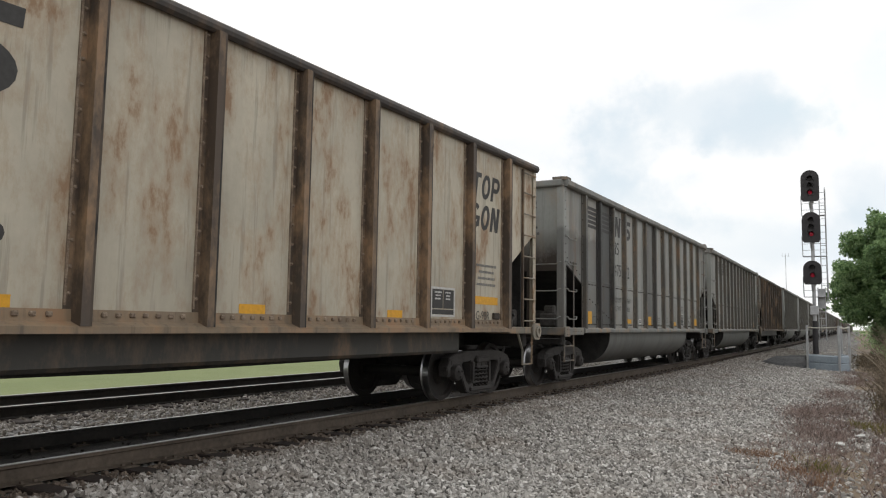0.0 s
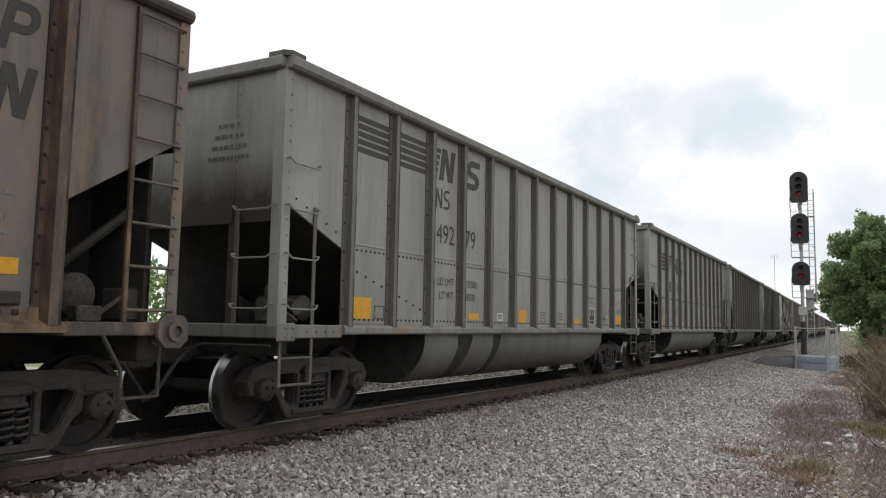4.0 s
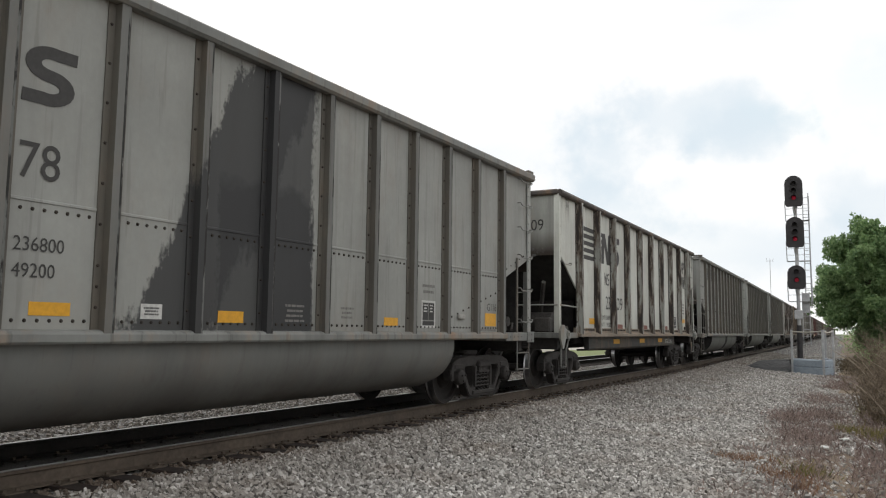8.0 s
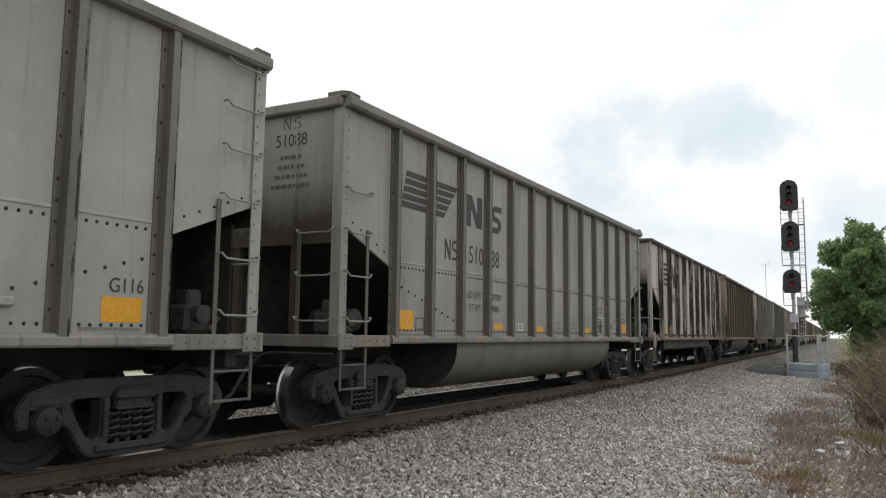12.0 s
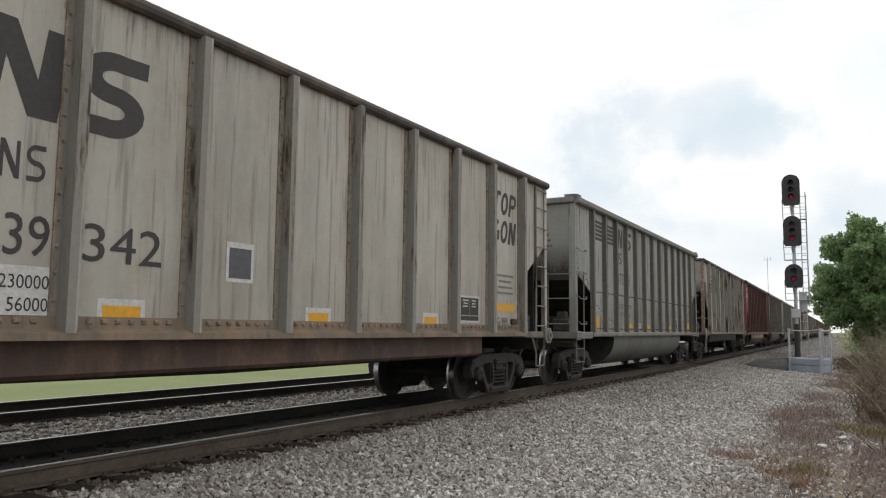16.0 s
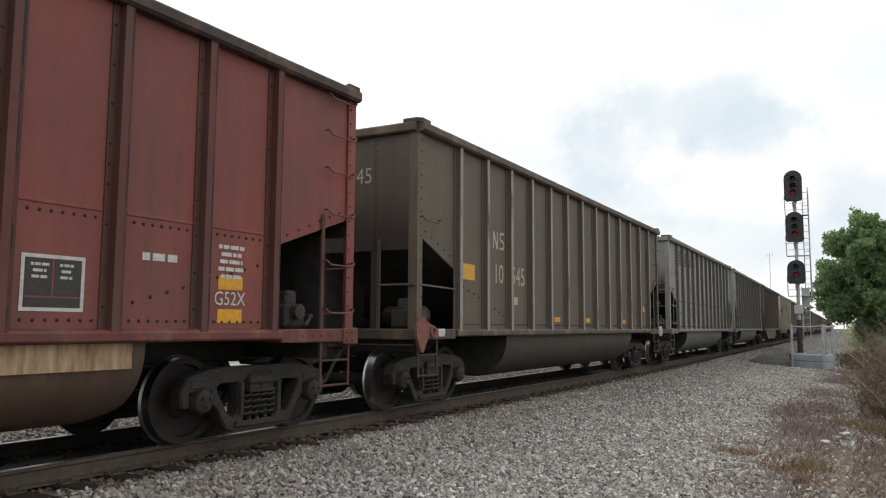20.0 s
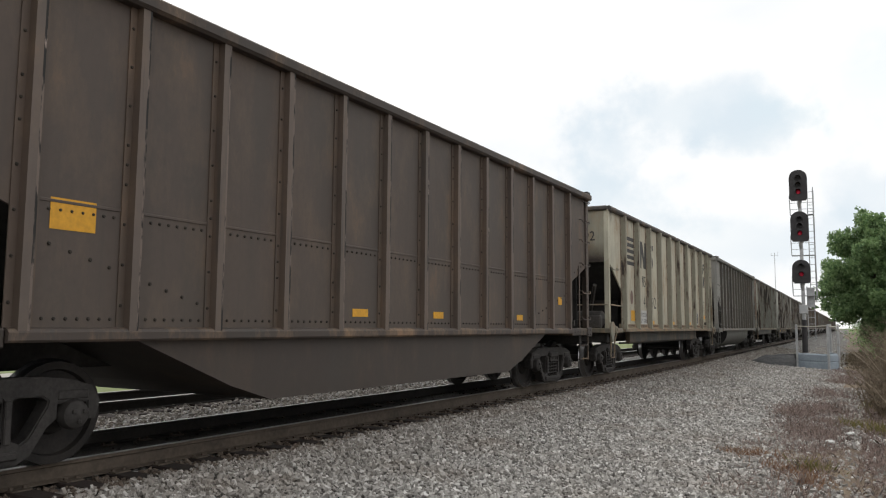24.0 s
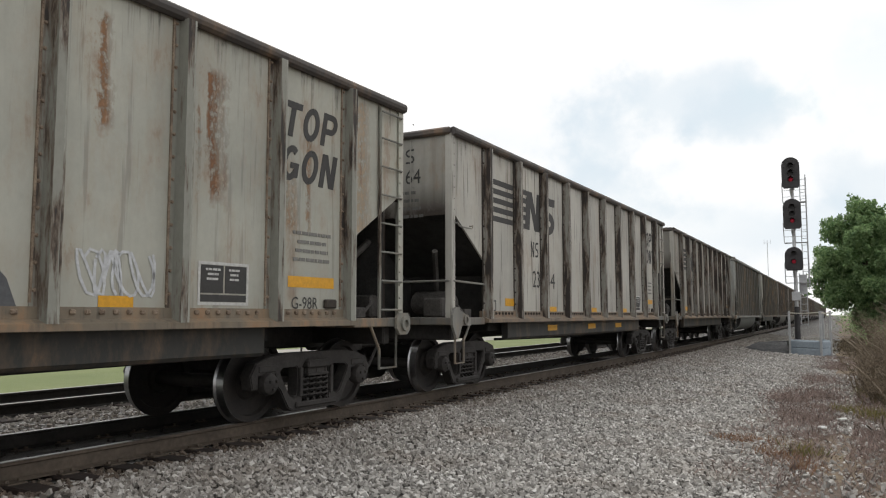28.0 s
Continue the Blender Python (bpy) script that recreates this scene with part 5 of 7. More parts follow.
M_PALER = plain("paler_grey_paint", (0.44, 0.45, 0.43), 0.65, 0.0, 0.18)
M_REDPATCH = plain("faded_red_patch", (0.24, 0.10, 0.08), 0.8, 0.0, 0.3)
M_SPRAY = plain("sprayed_white", (0.60, 0.62, 0.64), 0.6, 0.0, 0.3)
M_SPRAYGREY = plain("sprayed_grey", (0.10, 0.105, 0.115), 0.6, 0.0, 0.3)
M_CREAMINK = plain("cream_stencil", (0.56, 0.50, 0.40), 0.6, 0.0, 0.25)
M_BAND, n_, l_, b_ = nodes_of("rust_streaked_tan_band")
c_ = n_.new("ShaderNodeTexCoord").outputs["Object"]
k_ = noise_of(n_, l_, c_, 5.0, 5, .7, (1, 1, .15))
l_.new(blend(n_, l_, ramp_of(n_, l_, k_, .42, .66), (.50, .38, .24), (.20, .09, .045)), b_.inputs["Base Color"])
b_.inputs["Roughness"].default_value = .75


def boards(root, y, z, w, h, ink):
    """The dark consolidated data box with its pale frame."""
    sticker(root, ("box", y, z, w, h), "data_box", lambda: Geo().ring([(y - w / 2, z), (y + w / 2, z), (y + w / 2, z + h), (y - w / 2, z + h)], [(y - w / 2 + .03, z + .03), (y + w / 2 - .03, z + .03), (y + w / 2 - .03, z + h - .03), (y - w / 2 + .03, z + h - .03)], HW + .006, HW + .002, "x"), M_WHITE, "white frame of the data box")
    sticker(root, ("boxf", y, z, w, h), "data_box_field", lambda: flat([plate(y - w / 2 + .035, y - .012, z + h * .28, z + h - .035, HW + .0055), plate(y + .012, y + w / 2 - .035, z + h * .28, z + h - .035, HW + .0055), plate(y - w / 2 + .035, y + w / 2 - .035, z + .035, z + h * .24, HW + .0055)]), M_DARKINK, "black fields of the data box")
    sticker(root, ("boxt", y, z, w, h), "fine_print", lambda: bars(y - w * .22, z + h * .85, w * .28, h * .05, 3, 1.2, .4, HW + .008), M_WHITE)
    sticker(root, ("boxu", y, z, w, h), "fine_print", lambda: bars(y + w * .2, z + h * .85, w * .22, h * .05, 3, 1.2, .4, HW + .008), M_WHITE)


def tub_marks(root, i, emblem, num, load, light, end):
    P = [-INNER + k * INNER / 6 for k in range(13)]
    C = [(a + b) / 2 for a, b in zip(P, P[1:])]
    ink = M_DARKINK
    code = {4: "G116", 5: "G119", 6: "G119", 12: "G113", 19: "G117R", 17: "G52X"}.get(i, "G113" if i == 13 else "G117R" if i == 19 else "G116")
    yel = [(0, -.16, .42, 1.30, .28), (3, 0, .36, 1.33, .11), (5, 0, .36, 1.30, .12 if i not in (1, 4) else .24), (8, 0, .34, 1.30, .11), (11, .10, .42, 1.32, .22)]
    if i in (18, 21):
        yel = [(0, -.08, .42, 2.02, .26), (4, .0, .34, 1.36, .10), (6, 0, .30, 1.36, .10), (9, 0, .26, 1.36, .10), (11, .05, .2, 1.7, .16)]
    if i == 17:
        yel = [(0, .0, .36, 1.24, .26), (3, 0, .36, 1.24, .11), (5, 0, .30, 1.24, .11), (7, .1, .24, 1.24, .11), (11, -.1, .34, 1.28, .14), (11, -.1, .34, 1.62, .14)]
    for k, dy, w, z, h in yel:
        sticker(root, ("yel", k, dy, w, z, h), "reflector", lambda: flat([plate(C[k] + dy - w / 2, C[k] + dy + w / 2, z, z + h)]), M_YELLOW, "yellow reflective sheet")
    if i in (18, 21):
        if num[0]:
            part("reporting_mark", flat(shapes("ns", C[1] - .16, 2.62, .2, .32, .08)), M_TAN, root, "pale stencilled mark")
            part("car_number", typed(num[0], .34, C[1] + .28, 2.02, align=1), M_TAN, root, "pale stencilled number")
            part("car_number", typed(num[1], .34, P[2] + .13, 2.02), M_TAN, root, "pale stencilled number")
            part("end_number", typed(end, .24, .35, 3.42, "end", .5), M_TAN, root, "pale stencilled number")
            for k, m in ((-1, M_REDPATCH), (1, M_WHITE)):
                p = jacking(k, 1)
                part("jacking_plate", p, m, root, "rust and white jacking plate")
            part("end_bar", Geo().rbox(HW + .05, HW + .08, -HALF + .2, -HALF + .75, SILL - .06, SILL + .06, .01), M_WHITE, root, "white bar on the end sill")
            part("small_box", flat([plate(P[2] + .22, P[2] + .42, 1.66, 1.80)]), M_TAN, root)
        return
    if i == 17:
        part("emblem", flat([plate(-HALF + .28, -HALF + .62, 3.12, 3.2), plate(-HALF + .28, -HALF + .72, 3.0, 3.08)] +
             [[(HW + .006, -HALF + .75 + r * math.cos(a), 3.30 + r * math.sin(a)) for r, a in ((r0, a0), (r1, a0), (r1, a1), (r0, a1))]
              for r0, r1 in ((.1, .18), (.24, .33)) for a0, a1 in [(j * .42 + .0, j * .42 + .42) for j in range(8)]]), M_WHITE, root, "white arched emblem")
        part("lettering_bar", bars(-HALF + .7, 3.86, .62, .13), M_CREAMINK, root, "cream bar of lettering")
        for k, w in ((0, "50"), (1, "77"), (2, "60")):
            part("car_number", typed(w, .34, C[k], 2.10, align=.5), M_CREAMINK, root, "cream stencilled number")
        part("reporting_mark", flat(shapes("CR", C[1] - .2, 2.66, .18, .3, .05)), M_CREAMINK, root, "cream block shapes")
        for w, z in ((load, 1.62), (light, 1.44)):
            part("weight_number", typed(w, .10, C[2], z, align=.5), M_WHITE, root)
        for w, z in (("LD LMT", 1.62), ("LT WT", 1.44)):
            part("weight_word", typed(w, .10, C[1], z, align=.5), M_WHITE, root)
        part("code", typed("G52X", .14, C[11] - .1, 1.46, align=.5), M_WHITE, root, "white code between yellow sheets")
        part("end_number", typed(end, .2, .5, 3.45, "end", .5), M_CREAMINK, root, "cream stencilled number")
        part("fine_print", bars(C[11] - .1, 2.08, .36, .04, 5, .9, .3), M_WHITE, root)
        part("fine_print", bars(C[10], 1.92, .4, .07, 1), M_WHITE, root)
        part("patch", flat([plate(C[4] - .3, C[4] + .28, 3.28, 3.82)]), M_TANPATCH, root, "tan primer patch")
        part("patch", flat([plate(C[5] - .22, C[5] + .2, 1.34, 1.74)]), M_TANPATCH, root, "tan primer patch")
        boards(root, C[9] - .05, 1.36, .56, .46, None)
        part("tub_band", Geo().prism([(HW - .058, SILL - .07), (HW - .048, SILL - .07), (HW - .048, SILL - .30), (HW - .058, SILL - .30)], -4.3, 4.3, "y"), M_BAND, root, "rust-streaked tan band along the tubs")
        return
    if emblem == "A":
        z0, h = 3.46, .50
        st = []
        for j in range(5):
            for k in (0, 1):
                st.append(plate(P[k] + .12, P[k + 1] - .12, z0 + j * .102, z0 + j * .102 + .070, HW + .006))
            st.append(plate(P[2] + .12, P[2] + .2 + .03 * j, z0 + j * .102, z0 + j * .102 + .070, HW + .006))
        if i == 13:
            for k in range(4):
                sticker(root, ("pale", k), "pale_field", lambda: flat([plate(P[k] + .115, P[k + 1] - .115, 3.40, 3.99, HW + .003)]), M_PALEPATCH, "paler field under the emblem")
            for k in (2, 3):
                sticker(root, ("paleb", k), "pale_field", lambda: flat([plate(P[k] + .115, P[k + 1] - .115 - (0 if k == 2 else .1), 2.34, 3.2, HW + .003)]), M_PALEPATCH, "paler field under the number")
            for k in (-1, 1):
                part("window_plate", flat([plate(k * (HALF - .42) - .2, k * (HALF - .42) + .2, 3.55, 3.92)]), M_PALEPATCH, root, "pale framed plate")
                part("window_plate_field", flat([plate(k * (HALF - .42) - .16, k * (HALF - .42) + .16, 3.58, 3.89, HW + .009)]), M_SPRAYGREY, root, "grey field of the plate")
        sticker(root, "embA", "emblem_stripes", lambda: flat(st), ink, "dark emblem stripes")
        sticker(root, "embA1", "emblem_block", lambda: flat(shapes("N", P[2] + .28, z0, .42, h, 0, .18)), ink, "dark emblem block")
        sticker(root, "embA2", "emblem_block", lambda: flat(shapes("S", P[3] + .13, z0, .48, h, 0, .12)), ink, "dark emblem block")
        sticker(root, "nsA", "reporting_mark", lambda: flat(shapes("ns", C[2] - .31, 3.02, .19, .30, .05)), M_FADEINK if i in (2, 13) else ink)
        if num[0]:
            part("car_number", typed(num[0], .30, P[3] - .22, 2.48, align=1), ink, root, "dark stencilled number")
            part("car_number", typed(num[1], .30, P[3] + .16, 2.48), ink, root, "dark stencilled number")
    else:
        z0, h = 3.04, .50
        st = []
        for j in range(5):
            z = z0 + .02 + j * .115
            st.append([(HW + .006, P[0] + .16 + .03 * j, z), (HW + .006, P[1] - .12, z), (HW + .006, P[1] - .12, z + .085), (HW + .006, P[0] + .19 + .03 * j, z + .085)])
            e = P[1] + .42 + .1 * j
            st.append([(HW + .006, P[1] + .12, z), (HW + .006, e, z), (HW + .006, e + .08, z + .085), (HW + .006, P[1] + .12, z + .085)])
        sticker(root, "embB", "emblem_stripes", lambda: flat(st), ink, "dark emblem stripes")
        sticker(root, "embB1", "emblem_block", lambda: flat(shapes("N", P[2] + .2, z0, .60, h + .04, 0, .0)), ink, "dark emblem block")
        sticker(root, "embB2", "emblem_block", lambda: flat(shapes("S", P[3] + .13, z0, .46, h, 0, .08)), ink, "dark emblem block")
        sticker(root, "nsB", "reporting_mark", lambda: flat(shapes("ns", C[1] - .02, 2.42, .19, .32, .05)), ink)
        if num[0]:
            part("car_number", typed(num[0], .30, P[3] - .14, 2.42, align=1), ink, root, "dark stencilled number")
            part("car_number", typed(num[1], .30, P[3] + .16, 2.42), ink, root, "dark stencilled number")
    if load:
        for w, z in (("LD LMT", 1.84), ("LT WT", 1.63)):
            part("weight_word", typed(w, .115, P[3] - .22, z, align=1), ink, root)
        for w, z in ((load, 1.84), (light, 1.63)):
            part("weight_number", typed(w, .115, P[3] + .16, z), ink, root)
    sticker(root, "defect", "defect_box", lambda: Geo().ring([(C[0] + .12, 1.30), (C[0] + .36, 1.30), (C[0] + .36, 1.48), (C[0] + .12, 1.48)], [(C[0] + .14, 1.32), (C[0] + .34, 1.32), (C[0] + .34, 1.46), (C[0] + .14, 1.46)], HW + .006, HW + .002, "x"), M_FADEINK)
    sticker(root, "line0", "fine_print", lambda: bars(C[0], 1.24, .7, .035, 1), M_GHOST)
    sticker(root, "line11", "fine_print", lambda: bars(C[11], 1.27, .62, .03, 1), M_GHOST)
    sticker(root, "plate4", "notice_plate", lambda: flat([plate(C[4] - .12, C[4] + .12, 1.32, 1.46)]), M_WHITE, "small white notice plate")
    sticker(root, "plate4l", "small_print", lambda: bars(C[4], 1.43, .18, .016, 3, .8, .3, HW + .008), M_FADEINK)
    for k in (6, 7):
        sticker(root, ("tiny", k), "fine_print", lambda: bars(C[k], 1.52, .34 if k == 6 else .26, .026, 4 if k == 6 else 3, 1.2, .3), M_GHOST)
    sticker(root, "lines9", "fine_print", lambda: bars(C[9], 1.92, .34, .04, 2, 1.2, .2), M_GHOST)
    boards(root, C[9], 1.28, .40, .40, None)
    sticker(root, "brkt", "card_bracket", lambda: Geo().rbox(HW, HW + .05, C[10] - .1, C[10] + .1, 1.42, 1.50, .015), M_PALEPATCH, "small steel card bracket")
    sticker(root, ("code", code), "code", lambda: typed(code, .13, C[11] + .14, 1.58, align=.5), ink)
    if end:
        part("end_number", typed(end, .17, .66, 3.70, "end", .5), M_FADEINK if i in (6, 7) else ink, root, "dark stencilled number")
        sticker(root, "nsE", "reporting_mark", lambda: ns_end(.52, 3.93, .12, .16), M_FADEINK)
    sticker(root, "endl", "fine_print", lambda: end_bars(.66, 3.58, .72), M_FADEINK)
    if i == 6:
        part("pale_field", flat([plate(P[9] + .14, P[10] - .14, 1.24, 2.14, HW + .003)]), M_PALER, root, "repainted paler field under the boards")
        part("pale_field", flat([[(HW + .003, P[10] + .14 + .5 * math.sin(a), 1.85 + .3 * math.cos(a)) for a in [math.pi * j / 8 for j in range(9)]]]), M_PALER, root, "repainted paler field")
    if i == 10:
        part("scrawl", scrawl(P[4] + .2, 1.36, .55, .72, 4, .016), M_DARKINK, root, "black sprayed scrawl")
    if i in (4, 9):
        for y0, w in ((-2.9, .5), (-1.6, .3)) if i == 4 else ((.2, .8),):
            drip(root, y0, w, i)


def end_bars(x, z, w):
    g = Geo()
    for j in range(4):
        ww = w * (.5 + .14 * j)
        u = x - ww / 2
        k = 0
        while u < x + ww / 2:
            e = min(u + .05 + .03 * ((k + j) % 3), x + ww / 2)
            zz = z - j * .13
            g.add([(u, -HALF - .005, zz - .05), (e, -HALF - .005, zz - .05), (e, -HALF - .005, zz), (u, -HALF - .005, zz)], [(0, 1, 2, 3)])
            u = e + .02
            k += 1
    return g


def drip(root, y0, w, i):
    """A dark spill round the tub's side."""
    R, g, rng = .683, Geo(), random.Random(i)
    prof = [(HW - .057, SILL - .08), (HW - .057, .34 + .68)] + [(HW - .06 - .68 + R * math.cos(a), .34 + .68 - R * math.sin(a)) for a in [math.pi / 2 * k / 8 for k in range(1, 8)]]
    a = [(x, y0 + rng.uniform(-.05, .05), z) for x, z in prof]
    b = [(x, y0 + w * (1 - .05 * k) + rng.uniform(-.05, .05), z) for k, (x, z) in enumerate(prof)]
    n = len(prof)
    g.add(a + b, [(k, k + 1, n + k + 1, n + k) for k in range(n - 1)])
    part("spill", g, M_COAL, root, "black spill on the tub", True)


def gon_marks(root, i, emblem, num, load, light, end):
    P = [-INNER + k * 2 * INNER / 9 for k in range(10)]
    C = [(a + b) / 2 for a, b in zip(P, P[1:])]
    ink = M_DARKINK
    st, z0, h = [], 2.92, .76
    for j in range(5):
        z = z0 + j * .165
        st.append(plate(P[0] + .13, P[1] - .12, z, z + .1))
        st.append(plate(P[1] + .12, P[1] + .50 + .10 * z - .10 * z0, z, z + .1))
    sticker(root, "embC", "emblem_stripes", lambda: flat(st), ink, "dark emblem stripes")
    if i not in (0, 3):
        sticker(root, "embCp", "emblem_stripes", lambda: flat([plate(P[1] - .055, P[1] + .055, z0 + j * .165, z0 + j * .165 + .1, HW + .124) for j in range(5)]), ink, "dark emblem stripes across a post")
        sticker(root, "embCq", "emblem_block", lambda: flat([plate(P[2] - .055, P[2] + .055, z0 + .04, z0 + .72, HW + .124)]), ink, "dark emblem part across a post")
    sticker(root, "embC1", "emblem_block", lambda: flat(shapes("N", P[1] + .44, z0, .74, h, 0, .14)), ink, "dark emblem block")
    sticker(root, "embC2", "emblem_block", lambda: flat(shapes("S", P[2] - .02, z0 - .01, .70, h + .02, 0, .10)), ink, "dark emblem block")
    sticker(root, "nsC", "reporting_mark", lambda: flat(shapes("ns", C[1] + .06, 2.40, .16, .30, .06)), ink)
    if num[0]:
        part("car_number", typed(num[0], .33, P[2] - .16, 1.80, align=1), ink, root, "dark stencilled number")
    if num[1]:
        part("car_number", typed(num[1], .33, P[2] + .15, 1.80, narrow=1.25), ink, root, "dark stencilled number")
    if load:
        if i in (14, 22, 24):
            part("data_panel", flat([plate(P[1] + .2, P[2] - .12, 1.30, 1.72, HW + .003)]), M_WHITE if i != 24 else M_PALEPATCH, root, "pale data panel")
        for w, v, z in (("LD LMT", load, 1.54), ("LT WT", light, 1.36)):
            part("weight_word", typed(w, .11, P[1] + .26, z), ink, root)
            part("weight_number", typed(v, .11, P[2] - .14, z, align=1), ink, root)
    yel = [(0, .38, .46, 1.42, .28 if i in (22,) else .14), (2, -.1, .40, 1.32, .11), (4, 0, .38, 1.32, .11), (6, 0, .36, 1.32, .11), (8, .0, .84, 1.58, .13)]
    if i == 24:
        yel[0] = (0, .0, .84, 1.62, .15)
    for k, dy, w, z, hh in yel:
        if i == 8 and k in (2, 4, 6):
            sticker(root, ("redp", k), "faded_patch", lambda: flat([plate(C[k] - .3, C[k] + .3, 1.30, 1.44)]), M_REDPATCH, "faded red patch")
            continue
        sticker(root, ("yelC", k, dy, z, hh), "reflector", lambda: flat([plate(C[k] + dy - w / 2, C[k] + dy + w / 2, z, z + hh)]), M_YELLOW, "yellow reflective sheet")
    if i in (8, 25):
        for y in (-2.4, .3, 2.6):
            sticker(root, ("yelb", y), "reflector", lambda: flat([plate(y - .28, y + .28, .93, 1.05, 1.346)]), M_YELLOW, "yellow reflective sheet")
    if i == 8:
        part("stencil", typed("PROG-553-PO", .13, 3.3, .9, x=1.346), M_WHITE, root, "white stencil on the beam")
    boards(root, C[7] - .06, 1.36, .70, .44, None)
    sticker(root, "defC", "defect_box", lambda: Geo().ring([(P[0] + .2, 1.32), (P[0] + .42, 1.32), (P[0] + .42, 1.52), (P[0] + .2, 1.52)], [(P[0] + .23, 1.35), (P[0] + .39, 1.35), (P[0] + .39, 1.49), (P[0] + .23, 1.49)], HW + .006, HW + .002, "x"), M_FADEINK)
    for k in range(3):
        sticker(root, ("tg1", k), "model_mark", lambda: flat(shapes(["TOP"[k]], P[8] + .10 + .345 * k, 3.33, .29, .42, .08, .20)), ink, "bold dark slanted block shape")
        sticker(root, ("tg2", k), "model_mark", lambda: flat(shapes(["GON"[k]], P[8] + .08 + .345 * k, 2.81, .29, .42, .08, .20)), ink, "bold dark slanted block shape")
    sticker(root, "tgl", "fine_print", lambda: bars(C[8], 2.24, .7, .04, 4, 1.6, .35), M_GHOST)
    sticker(root, "tgc", "code", lambda: typed("G-98R", .14, C[8] - .12, 1.33, align=.5), ink)
    sticker(root, "brktC", "card_bracket", lambda: Geo().rbox(HW, HW + .05, C[8] + .22, C[8] + .44, 1.34, 1.45, .015), M_RIVET, "rusty card bracket")
    if i == 14:
        part("notice_border", flat([plate(C[3] - .2, C[3] + .2, 1.72, 2.14, HW + .004)]), M_WHITE, root, "white border of a dark panel")
        part("notice_panel", flat([plate(C[3] - .16, C[3] + .16, 1.76, 2.08, HW + .007)]), M_SPRAYGREY, root, "dark square panel")
        for k, dy, w, z, hh in yel[1:4]:
            part("reflector_border", flat([plate(C[k] + dy - w / 2 - .05, C[k] + dy + w / 2 + .05, z - .03, z + hh + .06, HW + .003)]), M_WHITE, root, "white paint round the reflector")
    if end:
        part("end_number", typed(end, .24, .80, 3.40, "end", .5), ink, root, "dark stencilled number")
        sticker(root, "nsCe", "reporting_mark", lambda: ns_end(.40, 3.74), ink)
        sticker(root, "endlC", "fine_print", lambda: end_bars(.72, 3.28, .6), M_FADEINK)
    if i == 24:
        for k, y, w, hh, m in ((1, C[3] - .4, .8, .4, M_SPRAY), (2, C[6] - .35, .7, .42, M_SPRAY), (3, C[4] - .3, .5, .5, M_PALEPATCH)):
            part("scrawl", scrawl(y, 1.42, w, hh, k, .014), m, root, "pale sprayed scrawl")
        part("sprayed_patch", flat([[(HW + .004, C[5] - .42, 1.30), (HW + .004, C[5] + .45, 1.30), (HW + .004, C[5] + .35, 1.55), (HW + .004, C[5] - .1, 2.0), (HW + .004, C[5] - .42, 1.75)]]), M_SPRAYGREY, root, "grey sprayed wedge")
        part("sprayed_edge", flat([[(HW + .006, C[5] - .40, 1.40), (HW + .006, C[5] - .1, 1.72), (HW + .006, C[5] - .30, 1.52), (HW + .006, C[5] - .05, 2.05), (HW + .006, C[5] - .16, 2.02), (HW + .006, C[5] - .42, 1.62)]]), M_SPRAY, root, "white sprayed edge")


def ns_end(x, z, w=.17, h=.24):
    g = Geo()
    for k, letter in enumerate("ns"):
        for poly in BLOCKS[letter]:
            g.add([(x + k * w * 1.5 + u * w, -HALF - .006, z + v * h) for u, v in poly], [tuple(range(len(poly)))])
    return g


# ---- the train ----
def flaked(name, base, seed):
    """Post edges with black flaking paint."""
    m, n, l, b = nodes_of(name)
    co = n.new("ShaderNodeTexCoord").outputs["Object"]
    f = noise_of(n, l, co, 7.0, 6, .7, (1, 1, .22), (seed * 3.3, seed * 1.9, seed * 5.1))
    g = noise_of(n, l, co, 26.0, 4, .6)
    col = blend(n, l, ramp_of(n, l, f, .47, .53), base, (.012, .011, .010))
    col = blend(n, l, ramp_of(n, l, f, .64, .70), col, tuple(min(c * 2.4 + .05, .6) for c in base))
    l.new(blend(n, l, .2, col, g, "MULTIPLY"), b.inputs["Base Color"])
    b.inputs["Roughness"].default_value = .7
    return m


def peeling(name, base, seed, cover):
    """Pressed posts whose pale paint has peeled to dark brown steel in long strips."""
    m, n, l, b = nodes_of(name)
    co = n.new("ShaderNodeTexCoord").outputs["Object"]
    sh = (seed * 2.3, seed * 4.9, seed * 1.1)
    f = noise_of(n, l, co, 5.0, 6, .68, (1, 1, .16), sh)
    g = noise_of(n, l, co, 22.0, 5, .65, (1, 1, .5), sh)
    col = blend(n, l, .35, base, blend(n, l, 1.0, base, g, "MULTIPLY"))
    edge = .66 - .30 * cover
    col = blend(n, l, ramp_of(n, l, f, edge - .07, edge + .02), col, (.11, .078, .055))
    col = blend(n, l, ramp_of(n, l, f, edge, edge + .05), col, (.032, .026, .023))
    l.new(col, b.inputs["Base Color"])
    b.inputs["Roughness"].default_value = .7
    bump_of(n, l, b, f, .25, .006)
    return m


